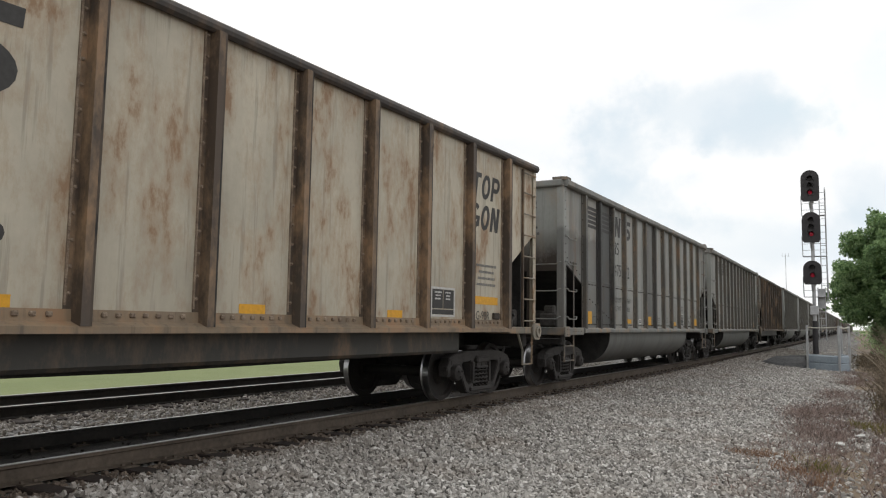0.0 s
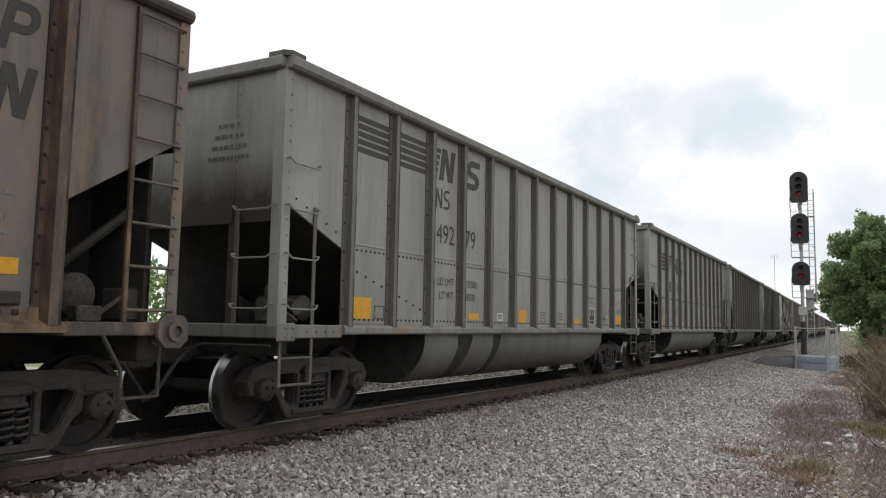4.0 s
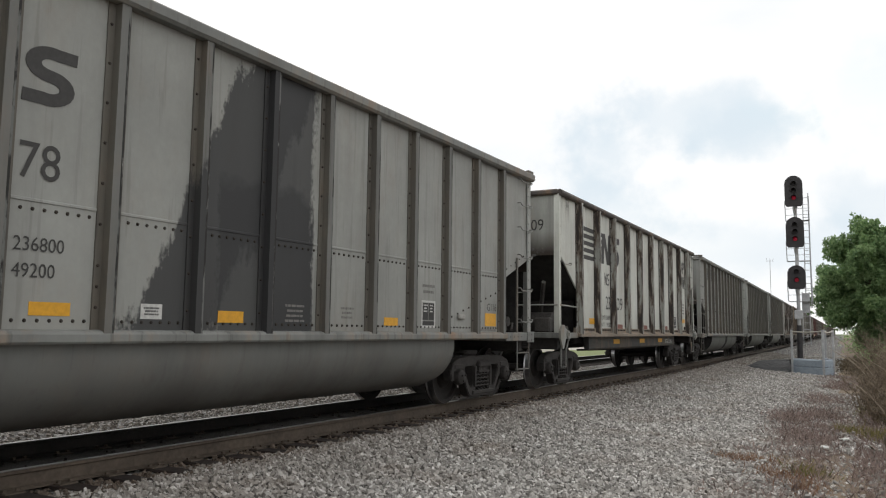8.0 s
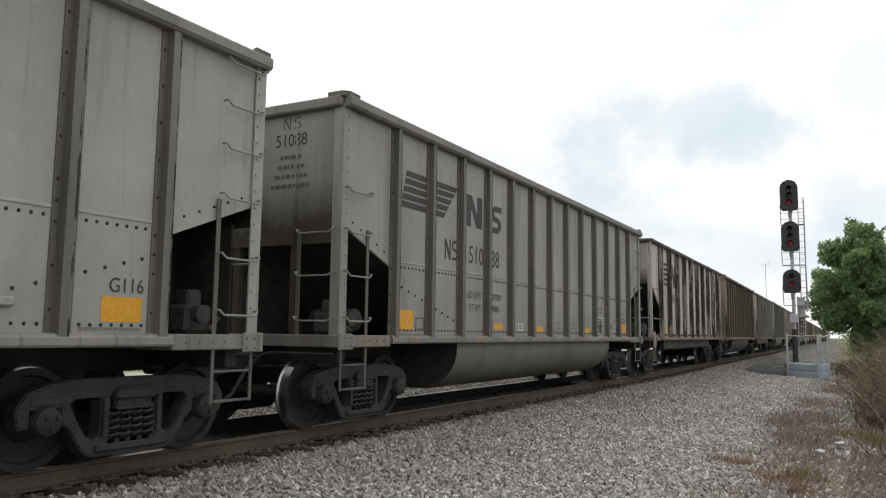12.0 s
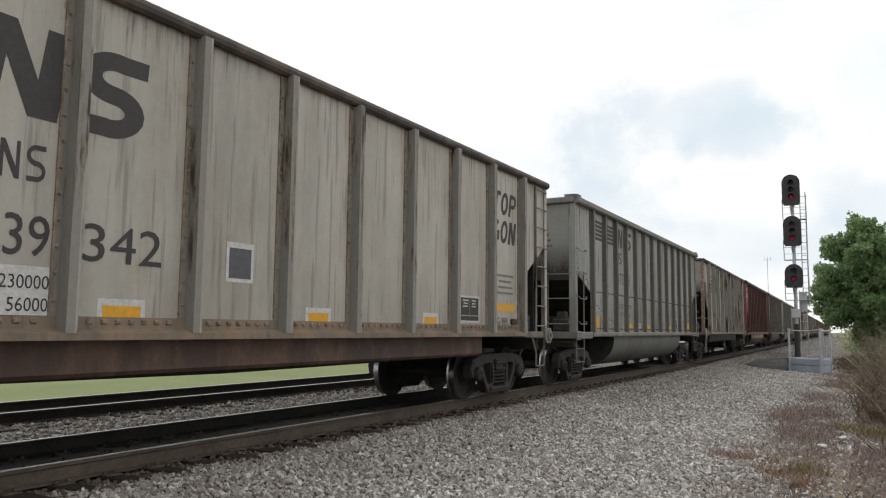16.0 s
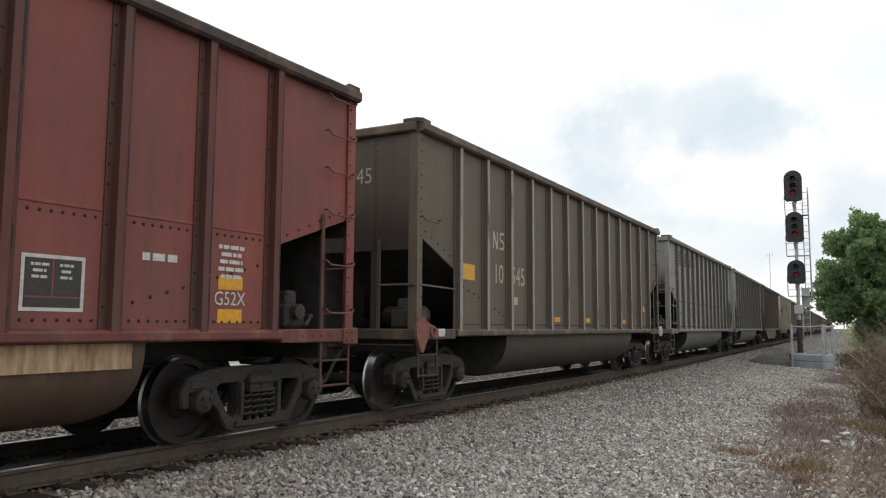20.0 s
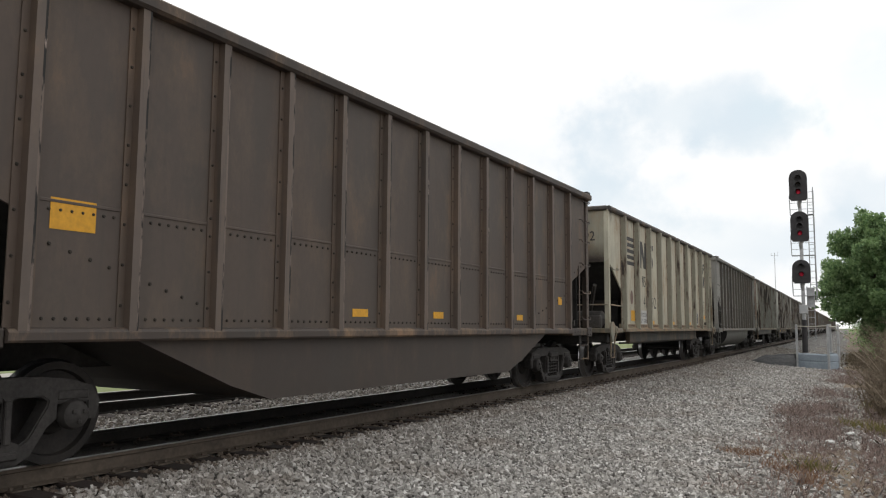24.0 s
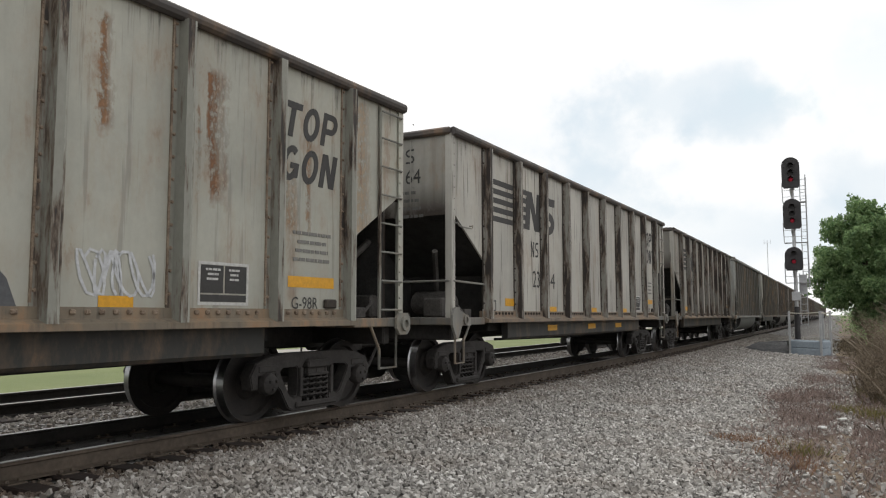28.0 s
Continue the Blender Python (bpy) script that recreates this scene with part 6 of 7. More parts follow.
def roles_of(i, base, **kw):
    """The paints of one car: sheets, posts, chord, sill, tubs and irons."""
    rusty = kw.get("rust", .2)
    dark_car = sum(base) < .25
    trim = (.085, .062, .046) if i in (0, 3) else (.075, .06, .05) if i in (8, 12, 25) else tuple(c * (.36 if LIST[i][0] == "gon" else .48) for c in base)
    if dark_car:
        trim = tuple(c * 1.5 + .01 for c in base) if i == 21 else tuple(c * .55 for c in base)
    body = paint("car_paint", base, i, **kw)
    # post (flanks, flanges) is darker than face: dirt plus shade put into the colour
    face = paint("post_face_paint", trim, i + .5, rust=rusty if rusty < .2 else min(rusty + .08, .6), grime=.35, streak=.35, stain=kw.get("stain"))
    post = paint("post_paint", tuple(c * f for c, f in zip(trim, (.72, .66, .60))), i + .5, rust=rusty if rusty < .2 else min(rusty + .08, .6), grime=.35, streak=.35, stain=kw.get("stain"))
    peel = {8: .50, 12: .6, 14: .14, 16: .36, 22: .22, 24: .36, 25: .5, 26: .5}.get(i)
    if peel:
        post = peeling("peeling_post", tuple(c * (.56 if i != 14 else .46) for c in base), i, peel)
        face = peeling("peeling_face", tuple(c * (.66 if i != 14 else .55) for c in base), i + .2, peel)
    # gon ends: tone lowered to carry the gap's shade as well as dirt
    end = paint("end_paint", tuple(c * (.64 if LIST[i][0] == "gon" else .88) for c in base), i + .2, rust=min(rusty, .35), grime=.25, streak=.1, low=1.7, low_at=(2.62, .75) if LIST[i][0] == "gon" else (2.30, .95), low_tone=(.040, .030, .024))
    # low deepens the tub downwards: dirt mixed with the underside's shade as colour
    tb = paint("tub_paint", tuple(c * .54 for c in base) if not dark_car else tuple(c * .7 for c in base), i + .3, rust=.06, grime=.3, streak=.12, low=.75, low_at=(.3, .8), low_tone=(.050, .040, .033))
    if i == 13:
        tb = paint("tub_paint", (.075, .070, .066), i + .3, rust=.06, grime=.3, streak=.12, low=0)
    if i == 17:
        tb = paint("tub_paint", (.10, .062, .044), i + .3, rust=.1, grime=.3, streak=.2, low=0)
    beam = paint("beam_paint", (.085, .05, .038) if i == 14 else tuple(c * .05 + .018 for c in base), i + .7, rust=.2, grime=.5, streak=.2, low=0)
    chord = paint("chord_paint", (.045, .03, .027) if i == 17 else (.06, .052, .048) if LIST[i][0] == "gon" else tuple(c * .62 for c in base), i + .9, rust=.2, grime=.3, streak=.2, low=0)
    iron = paint("iron_paint", tuple(c * (.4 if LIST[i][0] == "gon" else .65) + .02 for c in base), i + .4, rust=min(rusty + .1, .5), grime=.3, low=0)
    rail_tone = tuple(c * f for c, f in zip(base, (.40, .33, .28))) if LIST[i][0] == "gon" else tuple(c * (.62 if not dark_car else .8) for c in base)
    sill = paint("sill_paint", rail_tone, i + .6, rust=min(rusty + .25, .9), grime=.35, streak=.3, low=0)
    deck = paint("deck_paint", tuple(c * .30 + .004 for c in base), i + .8, rust=min(rusty + .2, .7), grime=.5, streak=.3, low=0)
    ledge = paint("ledge_paint", tuple(c * .54 + .004 for c in base), i + .85, rust=min(rusty + .15, .6), grime=.4, streak=.3, low=0)
    edge = flaked("edge_paint", tuple(c * (.85 if not dark_car else 1.2) for c in trim), i) if not peel else peeling("peeling_edge", tuple(c * .8 for c in base), i + .4, peel * .8)
    if i == 18:
        # bare worn steel on the faces of dark posts
        post = paint("post_paint", tuple(c * .8 for c in base), i + .5, rust=.06, grime=.3)
        face = edge = peeling("worn_steel", (.33, .32, .31), i, .20)
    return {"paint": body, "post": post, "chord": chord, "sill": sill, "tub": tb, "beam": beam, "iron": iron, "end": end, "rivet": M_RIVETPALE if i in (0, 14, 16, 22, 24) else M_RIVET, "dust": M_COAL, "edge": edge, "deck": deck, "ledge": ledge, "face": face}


M_RIVETPALE = mottled("rusty_rivet", (0.09, 0.06, 0.042), (0.34, 0.27, 0.20), 9.0, 0.75)
M_RIVET = mottled("rivet_dirt", (0.014, 0.012, 0.010), (0.055, 0.044, 0.034), 9.0, 0.8)
FAR_ROLES = {}
for i, (kind, base, kw, label, emblem, num, load, light, end) in LIST.items():
    if i > 26:
        key = (kind, base)
        if key not in FAR_ROLES:
            FAR_ROLES[key] = roles_of(i, base, **kw)
        roles = FAR_ROLES[key]
    else:
        roles = roles_of(i, base, **kw)
    root = car(kind, GAPS[i], GAPS[i + 1], roles, label, i > 27, {0: .06, 15: .17, 16: .26, 17: .08}.get(i, 0.0))
    HALF = 7.48 if kind == "long" else 7.29
    if i <= 27 and kind in ("tub", "long", "old", "deep"):
        tub_marks(root, i, emblem, num, load, light, end)
    elif i <= 27 and kind == "gon":
        gon_marks(root, i, emblem, num, load, light, end)


# ---- the signal beside the line ----
M_STEEL = mottled("galvanised_steel", (0.30, 0.31, 0.32), (0.52, 0.53, 0.54), 3.0, 0.5, 0.5, 0.15, 0.004)
M_HEAD = mottled("signal_black", (0.016, 0.015, 0.017), (0.036, 0.033, 0.036), 4.0, 0.6)
M_PANEL = mottled("grey_blue_sheet", (0.23, 0.28, 0.33), (0.38, 0.44, 0.50), 1.5, 0.6, 0.1)
M_LAMP = plain("red_lens", (0.42, 0.010, 0.035), 0.3, 0.0, 0.05, 0.16)
M_DARKGRAVEL = mottled("dark_gravel", (0.022, 0.023, 0.025), (0.085, 0.085, 0.087), 6.0, 0.95, 0.0, 0.8, 0.03)
MAST = (-3.30, 36.4)


def signal():
    root = tagged(new("railway_signal"), "three-headed railway signal on a steel mast, red lamps lit", "signal")
    mx, my = MAST
    root.matrix_basis = pose(mx, my, .15, 0, 0, 4)
    part("mast", Geo().lathe([(0, 0), (0, .11), (.05, .11), (.05, .075), (7.2, .065), (7.2, 0)], (0, 0, 0), "z", 14), M_STEEL, root, "", True)
    part("mast_foot", Geo().lathe([(0, .0), (0, .12), (1.4, .10), (1.4, .07)], (0, 0, .06), "z", 14), M_HEAD, root, "dark wrapped foot of the mast", True)
    part("junction_box", Geo().rbox(-.17, .17, -.22, .0, 1.72, 2.1, .02), M_STEEL, root)
    hx = -.03
    for z, half in ((7.25, .68), (5.455, .66), (3.51, .51)):
        outline = [(.36 * math.cos(a), half - .36 + .36 * math.sin(a)) for a in [math.pi * i / 12 for i in range(13)]] + [(-.36, -half + .12), (-.28, -half), (.28, -half), (.36, -half + .12)]
        head = part("signal_head", Geo().prism([(x + hx, z + v) for x, v in outline], -.36, -.33, "y"), M_HEAD, root, "black oval background with visors")
        body = Geo().rbox(hx - .17, hx + .17, -.33, -.08, z - .42, z + .42, .04).rbox(hx - .03, hx + .13, -.16, -.02, z - half - .04, z - .40, .02)
        body.tube([(hx, -.12, z - half + .02), (hx + .01, -.08, z - half - .12), (hx + .02, -.02, z - half - .28), (0, 0, z - half - .4)], [.07, .075, .06, .05], 8)
        part("head_bracket", body, M_STEEL, head)
        for dz in ((.3, 0, -.3) if half > .6 else (.22, -.12)):
            hood = Geo()
            n = 10
            for k in range(n):
                a0, a1 = -.4 + k * (math.pi + .8) / n, -.4 + (k + 1) * (math.pi + .8) / n
                rim = [(hx + r * math.cos(a), d, z + dz + r * math.sin(a)) for r in (.118, .112) for a, d in ((a0, -.36), (a1, -.36), (a1, -.60), (a0, -.60))]
                hood.add(rim, [(0, 1, 2, 3), (7, 6, 5, 4), (3, 2, 6, 7)])
            part("visor", hood, M_HEAD, head)
        lz = z - .3 if half > .6 else z - .12
        part("lens", Geo().lathe([(0, 0), (.0, .085), (.02, .06), (.03, 0)], (0, 0, 0), "z", 12), M_LAMP, head, "lit red lens").matrix_basis = pose(hx, -.362, lz, 90, 0, 0)
    for z in (6.02, 4.25, 2.5):
        g = Geo().rbox(-.39, .52, -.02, .35, z - .025, z, .006)
        pl = part("service_platform", g, M_STEEL, root)
        for x, y in ((-.39, -.02), (-.39, .35), (.06, .35)):
            part("stanchion", Geo().tube([(x, y, z), (x - .02, y, z + .85)], .014, 6), M_STEEL, pl)
        for zz in (.28, .56, .85):
            part("guard_rail", Geo().tube([(-.40, -.02, z + zz), (-.40, .35, z + zz), (.52, .35, z + zz)] if zz < .8 else [(-.40, -.02, z + zz), (-.40, .35, z + zz), (.30, .35, z + zz)], .010, 6), M_STEEL, pl)
    for x in (.30, .52):
        part("ladder_rail", Geo().tube([(x, .34, 2.2), (x, .34, 7.25)], .020, 6), M_STEEL, root)
    for x in (.15, .43):
        part("ladder_rail", Geo().tube([(x, .36, .62), (x, .36, 2.9)], .020, 6), M_STEEL, root)
    for i in range(17):
        part("ladder_rung", Geo().tube([(.30, .34, 2.4 + i * .29), (.52, .34, 2.4 + i * .29)], .012, 5), M_STEEL, root)
    for i in range(8):
        part("ladder_rung", Geo().tube([(.15, .36, .7 + i * .29), (.43, .36, .7 + i * .29)], .013, 5), M_STEEL, root)
    part("ladder_guard", Geo().rbox(.15, .43, .29, .32, 2.0, 2.85, .01), M_STEEL, root, "flat steel ladder guard")
    part("side_rail", Geo().tube([(.54, .30, 7.1), (.54, .2, 4.3), (.56, .15, 2.5), (.63, .1, 2.25), (.40, .1, 2.25)], .018, 6), M_STEEL, root)
    return root


signal()


def signal_base():
    """A sheet-metal box of fill round the mast's foot, with posts and a top rail."""
    root = tagged(new("signal_base"), "grey-blue sheet metal retaining box with a hand rail", "retaining box")
    pts = [(-3.60, 36.2), (-2.32, 35.0), (-2.01, 36.0), (-2.42, 38.0)]
    for (x0, y0), (x1, y1) in zip(pts, pts[1:]):
        n = Vector((y1 - y0, x0 - x1, 0)).normalized() * .045
        for k in range(3):
            z0 = -.72 + k * .31
            g = Geo().add([(x0, y0, z0), (x1, y1, z0), (x1, y1, z0 + .24), (x0, y0, z0 + .24), (x1 - n.x, y1 - n.y, z0 + .30), (x0 - n.x, y0 - n.y, z0 + .30),
                           (x0 - n.x * 2, y0 - n.y * 2, z0), (x1 - n.x * 2, y1 - n.y * 2, z0), (x1 - n.x * 2, y1 - n.y * 2, z0 + .3), (x0 - n.x * 2, y0 - n.y * 2, z0 + .3)],
                          [(0, 1, 2, 3), (3, 2, 4, 5), (6, 9, 8, 7), (0, 6, 7, 1), (5, 4, 8, 9), (0, 3, 5, 9, 6), (1, 7, 8, 4, 2)])
            part("panel", g, M_PANEL, root)
    for i, (x, y) in enumerate(pts):
        part("post", Geo().rbox(x - .045, x + .045, y - .045, y + .045, -.8, 1.42, .01), M_STEEL, root)
    rail = Geo()
    for (x0, y0), (x1, y1) in zip(pts[0:], pts[1:]):
        rail.tube([(x0, y0, 1.34), ((x0 + x1) / 2, (y0 + y1) / 2, 1.31), (x1, y1, 1.36)], .022, 6)
    part("top_rail", rail, plain("pale_rail", (.55, .53, .45), .6), root, "pale sagging top rail")
    fill = Geo().prism([(-3.9, 38.0), (-3.56, 36.25), (-2.33, 35.07), (-2.06, 36.0), (-2.46, 37.9)], -.7, .10, "z")
    part("fill", fill, M_DARKGRAVEL, root, "dark gravel fill")


signal_base()

pad = Geo()
rings = [[(-4.35 + 1.95 * q * math.cos(a) * (1 + .10 * math.sin(3 * a + 1)), 40.2 + 4.3 * q * math.sin(a) * (1 + .07 * math.sin(4 * a)), z + .03 * math.sin(5 * a + 9 * q)) for a in [2 * math.pi * k / 28 for k in range(28)]]
         for q, z in ((1.0, -.50), (.82, -.22), (.6, -.08), (.3, -.03), (.02, -.02))]
for r0, r1 in zip(rings, rings[1:]):
    pad.add(r0 + r1, [(k, (k + 1) % 28, 28 + (k + 1) % 28, 28 + k) for k in range(28)])
tagged(new("gravel_pad", pad.mesh("gravel_pad", M_DARKGRAVEL)), "dark gravel pad spread behind the signal", "gravel pad", kind="structure")

mast = tagged(new("antenna_mast"), "thin distant antenna mast with cross arms", "mast")
part("pole", Geo().tube([(-20.0, 166, -.8), (-20.0, 166, 16.2)], .05, 6), M_STEEL, mast)
for z, w in ((16.0, .5),):
    for x in (-.6, .6):
        part("element", Geo().tube([(-20 + x, 166, z - w), (-20 + x, 166, z + w * .6)], .03, 5), M_STEEL, mast)
    part("cross_arm", Geo().tube([(-20.6, 166, z - .3), (-19.4, 166, z - .3)], .03, 5), M_STEEL, mast)

# ---- plants ----
def leaf_material(name, dark, light):
    m, n, l, b = nodes_of(name)
    r = n.new("ShaderNodeNewGeometry").outputs["Random Per Island"]
    l.new(ramp_of(n, l, r, 0, 1, dark, light), b.inputs["Base Color"])
    b.inputs["Roughness"].default_value = .6
    t, x = n.new("ShaderNodeBsdfTranslucent"), n.new("ShaderNodeMixShader")
    l.new(b.inputs["Base Color"].links[0].from_socket, t.inputs["Color"])
    x.inputs["Fac"].default_value = .5
    l.new(b.outputs["BSDF"], x.inputs[1])
    l.new(t.outputs["BSDF"], x.inputs[2])
    l.new(x.outputs["Shader"], n["Material Output"].inputs["Surface"])
    return m


M_LEAF = leaf_material("leaves", (0.10, 0.185, 0.080), (0.32, 0.44, 0.20))
M_BARK = mottled("bark", (0.05, 0.04, 0.032), (0.16, 0.13, 0.10), 5.0, 0.9, 0.0, 0.6, 0.02)
M_TWIG = mottled("dry_twig", (0.095, 0.073, 0.052), (0.24, 0.19, 0.135), 8.0, 0.9)
M_CANE = mottled("pale_cane", (0.20, 0.165, 0.12), (0.42, 0.36, 0.28), 8.0, 0.85)
M_DEAD = leaf_material("dead_weed", (0.085, 0.062, 0.055), (0.40, 0.31, 0.275))
M_RUSTGRASS = leaf_material("rusty_dry_grass", (0.13, 0.065, 0.038), (0.36, 0.22, 0.14))
M_TUFT = leaf_material("yellow_green_grass", (0.10, 0.10, 0.03), (0.26, 0.22, 0.08))


def blades(name, P, N, U, size, mat, ratio=.45):
    """Many small pointed leaves: places P, normals N, long axes U."""
    S = np.cross(N, U)
    S /= np.linalg.norm(S, axis=1)[:, None] + 1e-9
    k = len(P)
    size = size.reshape(-1, 1)
    V = np.stack([P, P + U * size * .5 + S * size * ratio * .5, P + U * size, P + U * size * .5 - S * size * ratio * .5], 1).reshape(-1, 3)
    me = bpy.data.meshes.new(name)
    me.vertices.add(len(V))
    me.vertices.foreach_set("co", V.ravel())
    me.loops.add(4 * k)
    me.loops.foreach_set("vertex_index", np.arange(4 * k, dtype=np.int32))
    me.polygons.add(k)
    me.polygons.foreach_set("loop_start", np.arange(0, 4 * k, 4, dtype=np.int32))
    me.update(calc_edges=True)
    me.materials.append(mat)
    return me


def unit(rng, n):
    v = rng.normal(size=(n, 3))
    return v / np.linalg.norm(v, axis=1)[:, None]


def tree(x, y, height, spread, seed, leaves, leaf=.2, label="broad green leafy tree beside the line", low=.2):
    """A tapered trunk, limbs that fork out to clumps of leaves, and a rounded crown with gaps and sprigs at its rim."""
    rng = np.random.RandomState(seed)
    root = tagged(new("tree"), label, "tree", "trees beside the line")
    root.matrix_basis = pose(x, y, -.7)
    g = Geo().tube([(0, 0, 0), (.1, .05, height * .2), (-.05, .1, height * .45), (.05, 0, height * .75)], [.26, .2, .13, .05], 9)
    part("trunk", g, M_BARK, root, "", True)
    mid, half = height * (low + .97) / 2, height * (.97 - low) / 2
    clumps = []
    for k in range(170):
        d = unit(rng, 1)[0]
        q = rng.uniform(.3, .94)
        lump = 1 + .07 * math.sin(3.1 * math.atan2(d[1], d[0]) + seed) + .08 * math.sin(7 * d[2] + seed)
        wide = spread * (1 - .22 * max(0, -d[2]))
        clumps.append((Vector((d[0] * wide * q * lump, d[1] * wide * q * lump, mid + d[2] * half * q)), spread * rng.uniform(.09, .21)))
    for k, (c, r) in enumerate(clumps):
        if k % 5 == 0:
            p0 = Vector((0, 0, max(min(c.z - .25 * c.length, height * .7), height * .12)))
            part("limb", Geo().tube([p0, p0.lerp(c, .5) + Vector((0, 0, -.08 * r)), c], [.08, .05, .015], 6), M_BARK, root, "", True)
    for k in range(190):
        c, r = clumps[rng.randint(len(clumps))]
        out = (c - Vector((0, 0, mid))).normalized()
        clumps.append((c + out * r * rng.uniform(.7, 1.35) + Vector(rng.normal(size=3) * .28), r * rng.uniform(.18, .42)))
    cl = []
    weight = sum(r ** 2 for _, r in clumps)
    for c, r in clumps:
        n = max(int(leaves * r ** 2 / weight), 20)
        cl.append(np.array(c) + np.clip(rng.normal(size=(n, 3)), -1.7, 1.7) * r * .62 * np.array([1, 1, .8]))
    P = np.concatenate(cl)
    N = unit(rng, len(P)) + np.array([0, 0, .6])
    U = unit(rng, len(P)) + np.array([0, 0, -.35])
    U /= np.linalg.norm(U, axis=1)[:, None]
    crown = new("crown", blades("crown", P, N, U, leaf * rng.uniform(.6, 1.3, len(P)), M_LEAF, .6))
    crown.parent = root
    return root


tree(-.85, 51.0, 9.0, 2.85, 5, 125000, .165, low=.06)
tree(1.9, 55.0, 8.0, 2.9, 6, 50000, .19, low=.06)
tree(4.6, 49.0, 7.4, 3.0, 8, 16000, .24, low=.1)
tree(7.5, 58.0, 9.0, 4.0, 11, 9000, .28, low=.1)


def weeds(name, label, spots, blade, mat, seed, ratio=.10, up=.8):
    """Dry stalks and leaves in clumps: spots = (x, y, radius x, radius y, count, height)."""
    rng = np.random.RandomState(seed)
    Ps, Us, Ss = [], [], []
    for x, y, rx, ry, n, h in spots:
        q = rng.normal(size=(n, 2)) * .5
        P = np.stack([x + q[:, 0] * rx, y + q[:, 1] * ry, np.zeros(n)], 1)
        off = P[:, 0] + 7.4 + .0011 * np.minimum(P[:, 1], 40.9) ** 2 / 2
        P[:, 2] = np.interp(off, [o for o, _ in BED], [z for _, z in BED]) - .02 + rng.uniform(0, h * .5, n)
        P[:, 2] = np.where(off > 7.0, -.6 + rng.uniform(0, h * .5, n), P[:, 2])
        U = unit(rng, n) + np.array([0, 0, up])
        Ps.append(P)
        Us.append(U / np.linalg.norm(U, axis=1)[:, None])
        Ss.append(blade * rng.uniform(.4, 1.2, n))
    P, U, S = np.concatenate(Ps), np.concatenate(Us), np.concatenate(Ss)
    ob = new(name, blades(name, P, unit(rng, len(P)), U, S, mat, ratio))
    return tagged(ob, label, "weeds", kind="stuff")


rw = random.Random(21)
dead = [(-1.25 + rw.uniform(-.2, 2.2) + (.0 if k % 3 else -.3) + (.30 if k < 9 else 0), 9 + k * .52, rw.uniform(.45, .9), rw.uniform(.5, 1.2), 620 if k < 9 else 950, rw.uniform(.12, .3)) for k in range(52)]
dead += [(-.2 + rw.uniform(0, 3.0), 9 + k * .6, .9, .9, 650 if k < 6 else 750, .35) for k in range(46)]
dead += [(-.3 + rw.uniform(-.4, 3.2), -4 + k * .55, .8, .8, 220, .22) for k in range(24)]
dead += [(-.70 + rw.uniform(-.35, .6), 10.6 + k * .4, .45, .5, 750, .16) for k in range(16)]
dead += [(-1.75, 17.2, .45, 1.3, 1400, .22), (-1.35, 14.6, .5, .8, 900, .2), (-1.75, 12.2, .35, .25, 300, .10), (-1.6, 22, .5, 1.6, 900, .2)]
weeds("dead_weeds", "brown dead weeds matted beside the ballast", dead, .125, M_DEAD, 31, .10, .55)
weeds("rusty_grass", "rust-coloured dry grass tufts", [(-1.75, 11.3, .45, .25, 420, .1), (-1.15, 10.5, .40, .35, 620, .12), (-.85, 9.9, .35, .35, 400, .14)], .13, M_RUSTGRASS, 33, .08, .9)
weeds("yellow_tufts", "yellow-green grass tufts among dead weeds", [(-.65, 16.2, .25, .5, 350, .2), (-.2, 15.4, .3, .5, 350, .22), (-.9, 10.8, .3, .3, 180, .12), (-.5, 20, .3, .8, 250, .2)], .2, M_TUFT, 35, .07, 1.2)


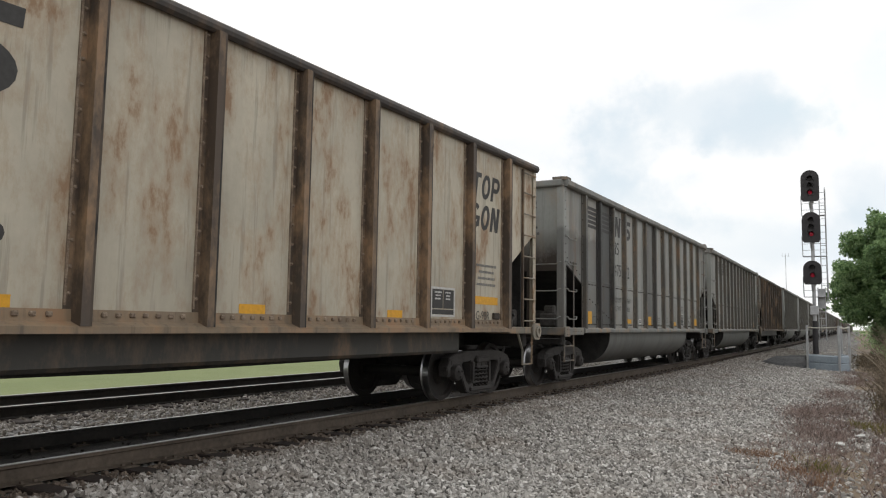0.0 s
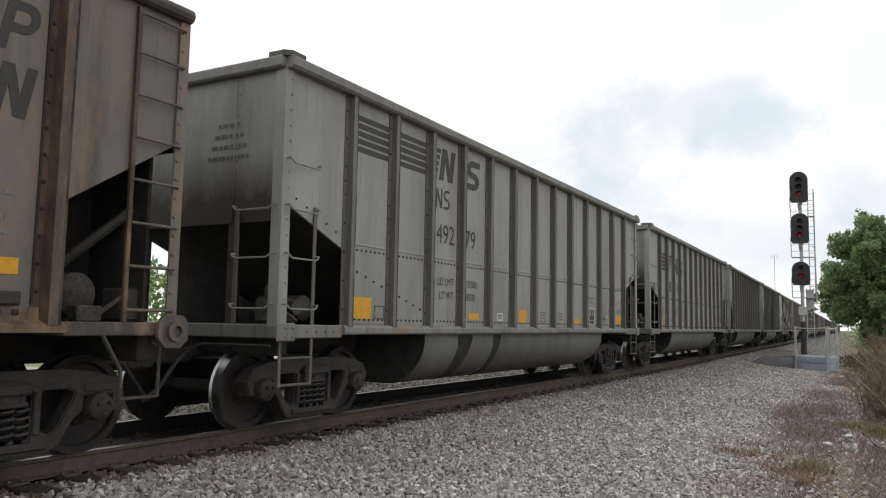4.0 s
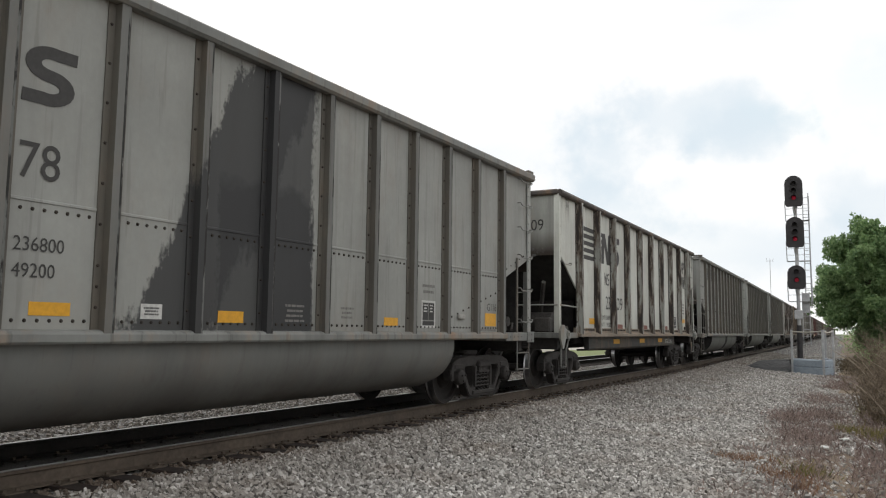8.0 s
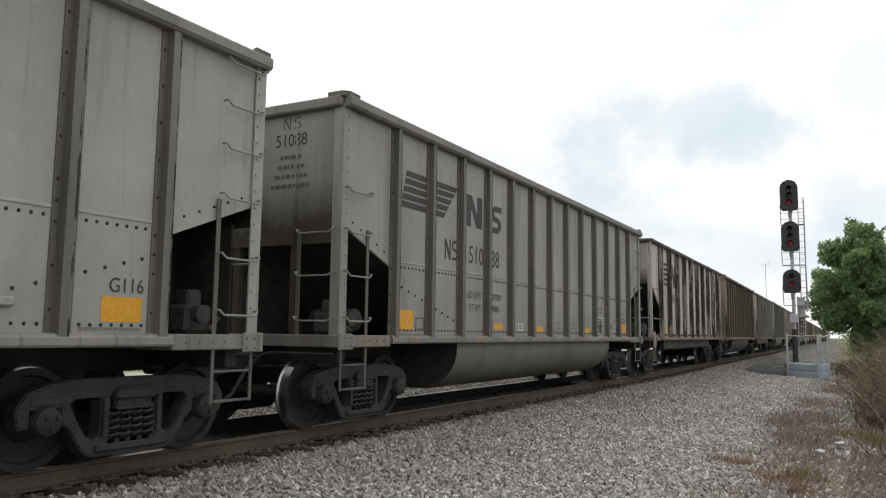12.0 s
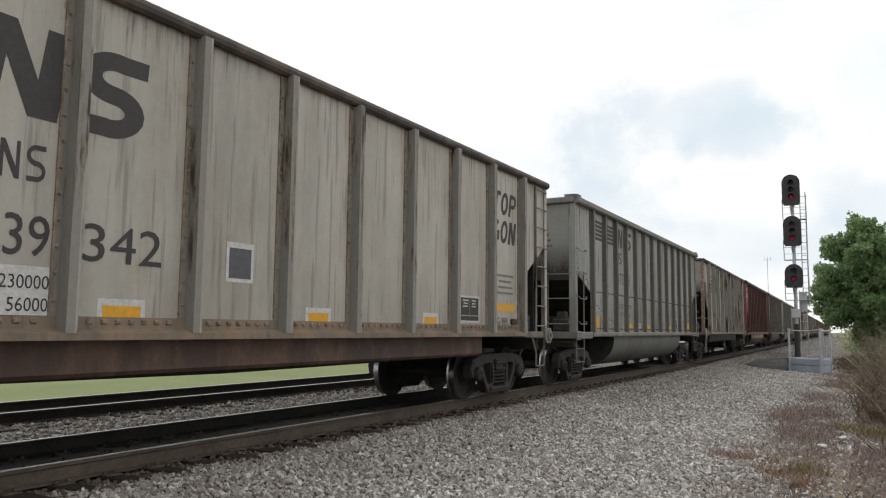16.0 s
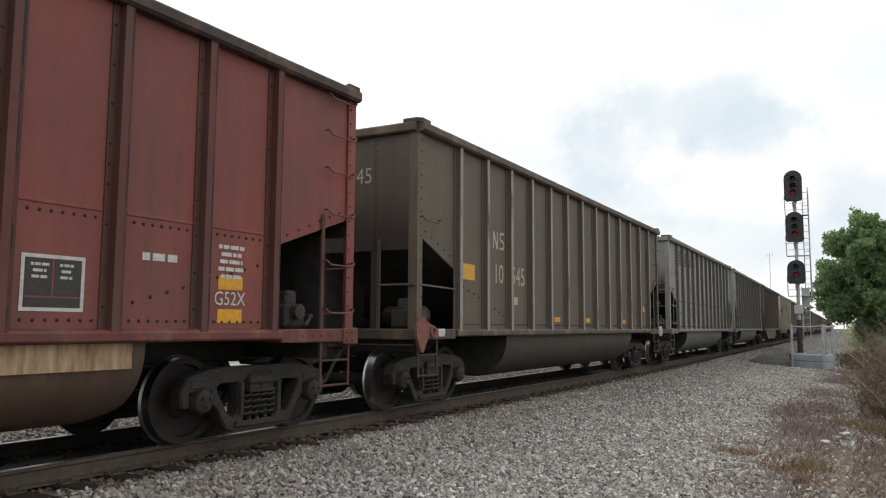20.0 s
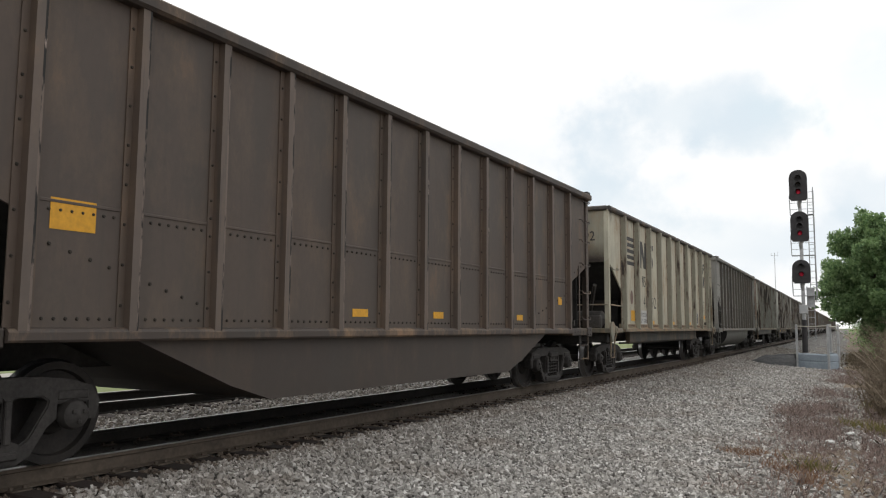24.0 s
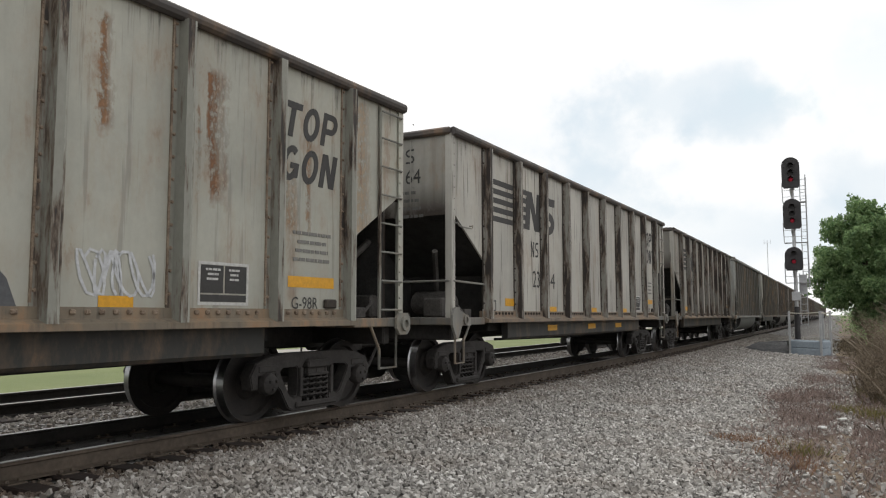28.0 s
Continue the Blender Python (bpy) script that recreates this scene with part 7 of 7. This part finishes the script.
def bush(x, y, h, seed, stems, name="bare_bush", label="bare tangled bush with thin tan twigs"):
    rng = random.Random(seed)
    root = tagged(new(name), label, "bush", "bare bushes beside the line")
    root.matrix_basis = pose(x, y, -.65)
    for k in range(stems):
        a = rng.uniform(0, 6.28)
        lean = rng.uniform(.25, 1.0)
        hh = h * rng.uniform(.6, 1.1)
        g = Geo()
        p = [Vector((.25 * math.cos(a) * rng.random(), .25 * math.sin(a) * rng.random(), 0))]
        for j in range(1, 7):
            f = j / 6
            p.append(p[0] + Vector((lean * hh * .55 * f * f * math.cos(a) + rng.uniform(-.08, .08), lean * hh * .55 * f * f * math.sin(a) + rng.uniform(-.08, .08), hh * (f - .2 * lean * f * f))))
        g.tube(p, [.018, .016, .014, .012, .009, .006, .003], 5)
        for j in range(2, 6):
            for _ in range(3):
                b = rng.uniform(0, 6.28)
                ll = hh * rng.uniform(.12, .34)
                q = p[j] + Vector((ll * math.cos(b) * .8, ll * math.sin(b) * .8, ll * rng.uniform(.1, .8)))
                m = p[j].lerp(q, .5) + Vector((rng.uniform(-.05, .05), rng.uniform(-.05, .05), .03))
                g.tube([p[j], m, q], [.008, .005, .002], 4)
                for _ in range(2):
                    e = q.lerp(p[j], rng.uniform(0, .6))
                    g.tube([e, e + Vector((rng.uniform(-.2, .2), rng.uniform(-.2, .2), rng.uniform(0, .22)))], [.004, .002], 3)
        part("stem", g, M_TWIG, root)
    for k in range(2):
        # long pale canes that lean out over the slope
        hh, f = h * rng.uniform(.85, 1.15), rng.uniform(.5, 1.0)
        y0, y1 = rng.uniform(-.5, .5), rng.uniform(-.6, .3)
        part("cane", Geo().tube([(.3, y0, 0), (.3 - .22 * f * hh, y0 + .3 * y1, hh * .38), (.3 - .5 * f * hh, y0 + .7 * y1, hh * .68), (.3 - .8 * f * hh, y0 + y1, hh * .86)], [.018, .015, .011, .005], 5), M_CANE, root, "long pale leaning cane")
    return root


for k, (x, y, h, st) in enumerate(((.35, 19.5, 1.7, 12), (.75, 22.5, 2.1, 14), (.3, 26.0, 1.9, 12), (1.3, 25.0, 2.4, 14), (.9, 30.5, 2.6, 14), (.0, 33.0, 1.8, 10), (1.9, 31.0, 2.8, 12), (.6, 37.5, 2.6, 12), (-.4, 40.5, 2.0, 10), (1.4, 42, 2.8, 12), (.25, 16.2, 1.2, 9), (-.6, 46.0, 2.4, 10), (-.2, 17.6, 1.2, 10), (-.25, 21.5, 1.6, 12), (-.4, 25.5, 1.8, 12), (-.45, 30.0, 2.0, 10))):
    bush(x, y, h, 50 + k, st)
under = [(.75 + rw.uniform(-.35, 1.6), 13.5 + k * .55, .6, .7, 420, .55) for k in range(26)]
under += [(-.15 + rw.uniform(-.35, .5), 17.5 + k * .7, .35, .5, 380, .5) for k in range(24)]
under += [(.6 + rw.uniform(-.3, 2.5), 18 + k * .75, .9, .9, 420, .9) for k in range(40)]
under += [(-1.7 + rw.uniform(0, 2.2), 37.5 + k * .6, .8, .8, 380, .7) for k in range(34)]
weeds("undergrowth", "brown and olive undergrowth below the trees", under, .22, leaf_material("undergrowth", (0.045, 0.035, 0.024), (0.17, 0.135, 0.085)), 41, .16, .6)
weeds("green_brush", "green leafy brush under the trees", [(.8 + rw.uniform(-.8, 3), 38 + k * .5, 1.0, 1.0, 420, 2.2) for k in range(28)] + [(-.3 + rw.uniform(0, 2.6), 45 + k * .35, .8, .8, 520, 2.6) for k in range(14)] + [(-.6 + rw.uniform(-.4, 4.0), 54 + k * .8, 1.3, 1.2, 500, 3.6) for k in range(34)] + [(-2.2 + rw.uniform(-.6, 4.0), 72 + k * 2.2, 2.0, 2.0, 420, 5.0) for k in range(24)], .30, M_LEAF, 43, .4, .2)

M_LITTER = plain("pale_litter", (.6, .6, .58), .6)
for k, (x, y) in enumerate(((-.33, 13.6), (-.68, 14.4), (-1.95, 13.4), (-1.55, 11.3), (-.9, 13.2), (-1.2, 30.5))):
    r = Geo().prism([(-.07, -.03), (.03, -.05), (.08, .0), (.02, .04), (-.05, .05)], 0, .02, "z")
    ob = tagged(new("litter", r.mesh("litter", M_LITTER)), "small pale scrap lying among dead weeds", "litter", "scraps of litter")
    ob.matrix_basis = pose(x, y, -.46, 25 * math.sin(k * 3), 20 * math.cos(k * 2), 50 * k)

# ---- beyond the tracks ----
M_ROAD = mottled("pale_gravel_road", (0.28, 0.26, 0.23), (0.44, 0.42, 0.38), 0.6, 0.95)
road = strip("road", [(-21.5, -.67), (-17.5, -.66)], [-300, -100, -20, 0, 20, 40, 70, 120, 200, 400], M_ROAD)
tagged(road, "pale gravel road beyond the tracks", "road", kind="structure")

def far_trees():
    """The wood behind the field: crowns of coarse leaves, nobody could count the trees."""
    rng = np.random.RandomState(77)
    Ps, Ss = [], []
    for k in range(130):
        s = -60 + k * 4.2 + rng.uniform(-2, 2)
        x = -85 - rng.uniform(0, 25) - .2 * max(s, 0)
        h, w = rng.uniform(10, 15), rng.uniform(3, 5)
        for j in range(9):
            c = np.array([x, s, -.7 + h * (.2 + .75 * j / 9)]) + rng.normal(size=3) * np.array([w * .4, w * .4, .6])
            r = w * (1.05 - .6 * j / 9)
            Ps.append(c + unit(rng, 60) * r * rng.uniform(.5, 1, (60, 1)))
            Ss.append(rng.uniform(.7, 1.4, 60))
    P, S = np.concatenate(Ps), np.concatenate(Ss)
    ob = new("far_woods", blades("far_woods", P, unit(rng, len(P)), unit(rng, len(P)), S, M_LEAF, .7))
    tagged(ob, "distant green woods beyond the field", "woods", kind="stuff")


far_trees()


def motions():
    """The train rolls towards the camera at an even speed; wheels turn while they are near."""
    for root, mid, sets in CARS:
        rows = []
        for j in range(0, 57):
            t = j * .5
            s = mid - SPEED * t
            p = track(s)
            rows.append((t, pose(p.x, p.y, 0, 0, 0, math.degrees(heading(s)))))
        walk(root, rows)
        t0, t1 = max((mid - 30) / SPEED, 0), min((mid + 8) / SPEED, 28)
        if t1 - t0 < .2 or t0 > 27.9:
            continue
        f0, f1 = math.ceil(t0 * FPS), math.floor(t1 * FPS)
        for w, at in sets:
            turn = [(f / FPS, pose(0, at, WHEEL_R, math.degrees((f - f0) / FPS * SPEED / WHEEL_R))) for f in range(f0, f1 + 1)]
            if f0 > 0:
                turn = [(0.0, turn[0][1])] + turn
            if f1 < 28 * FPS:
                turn.append((28.0, turn[-1][1]))
            walk(w, turn)


motions()
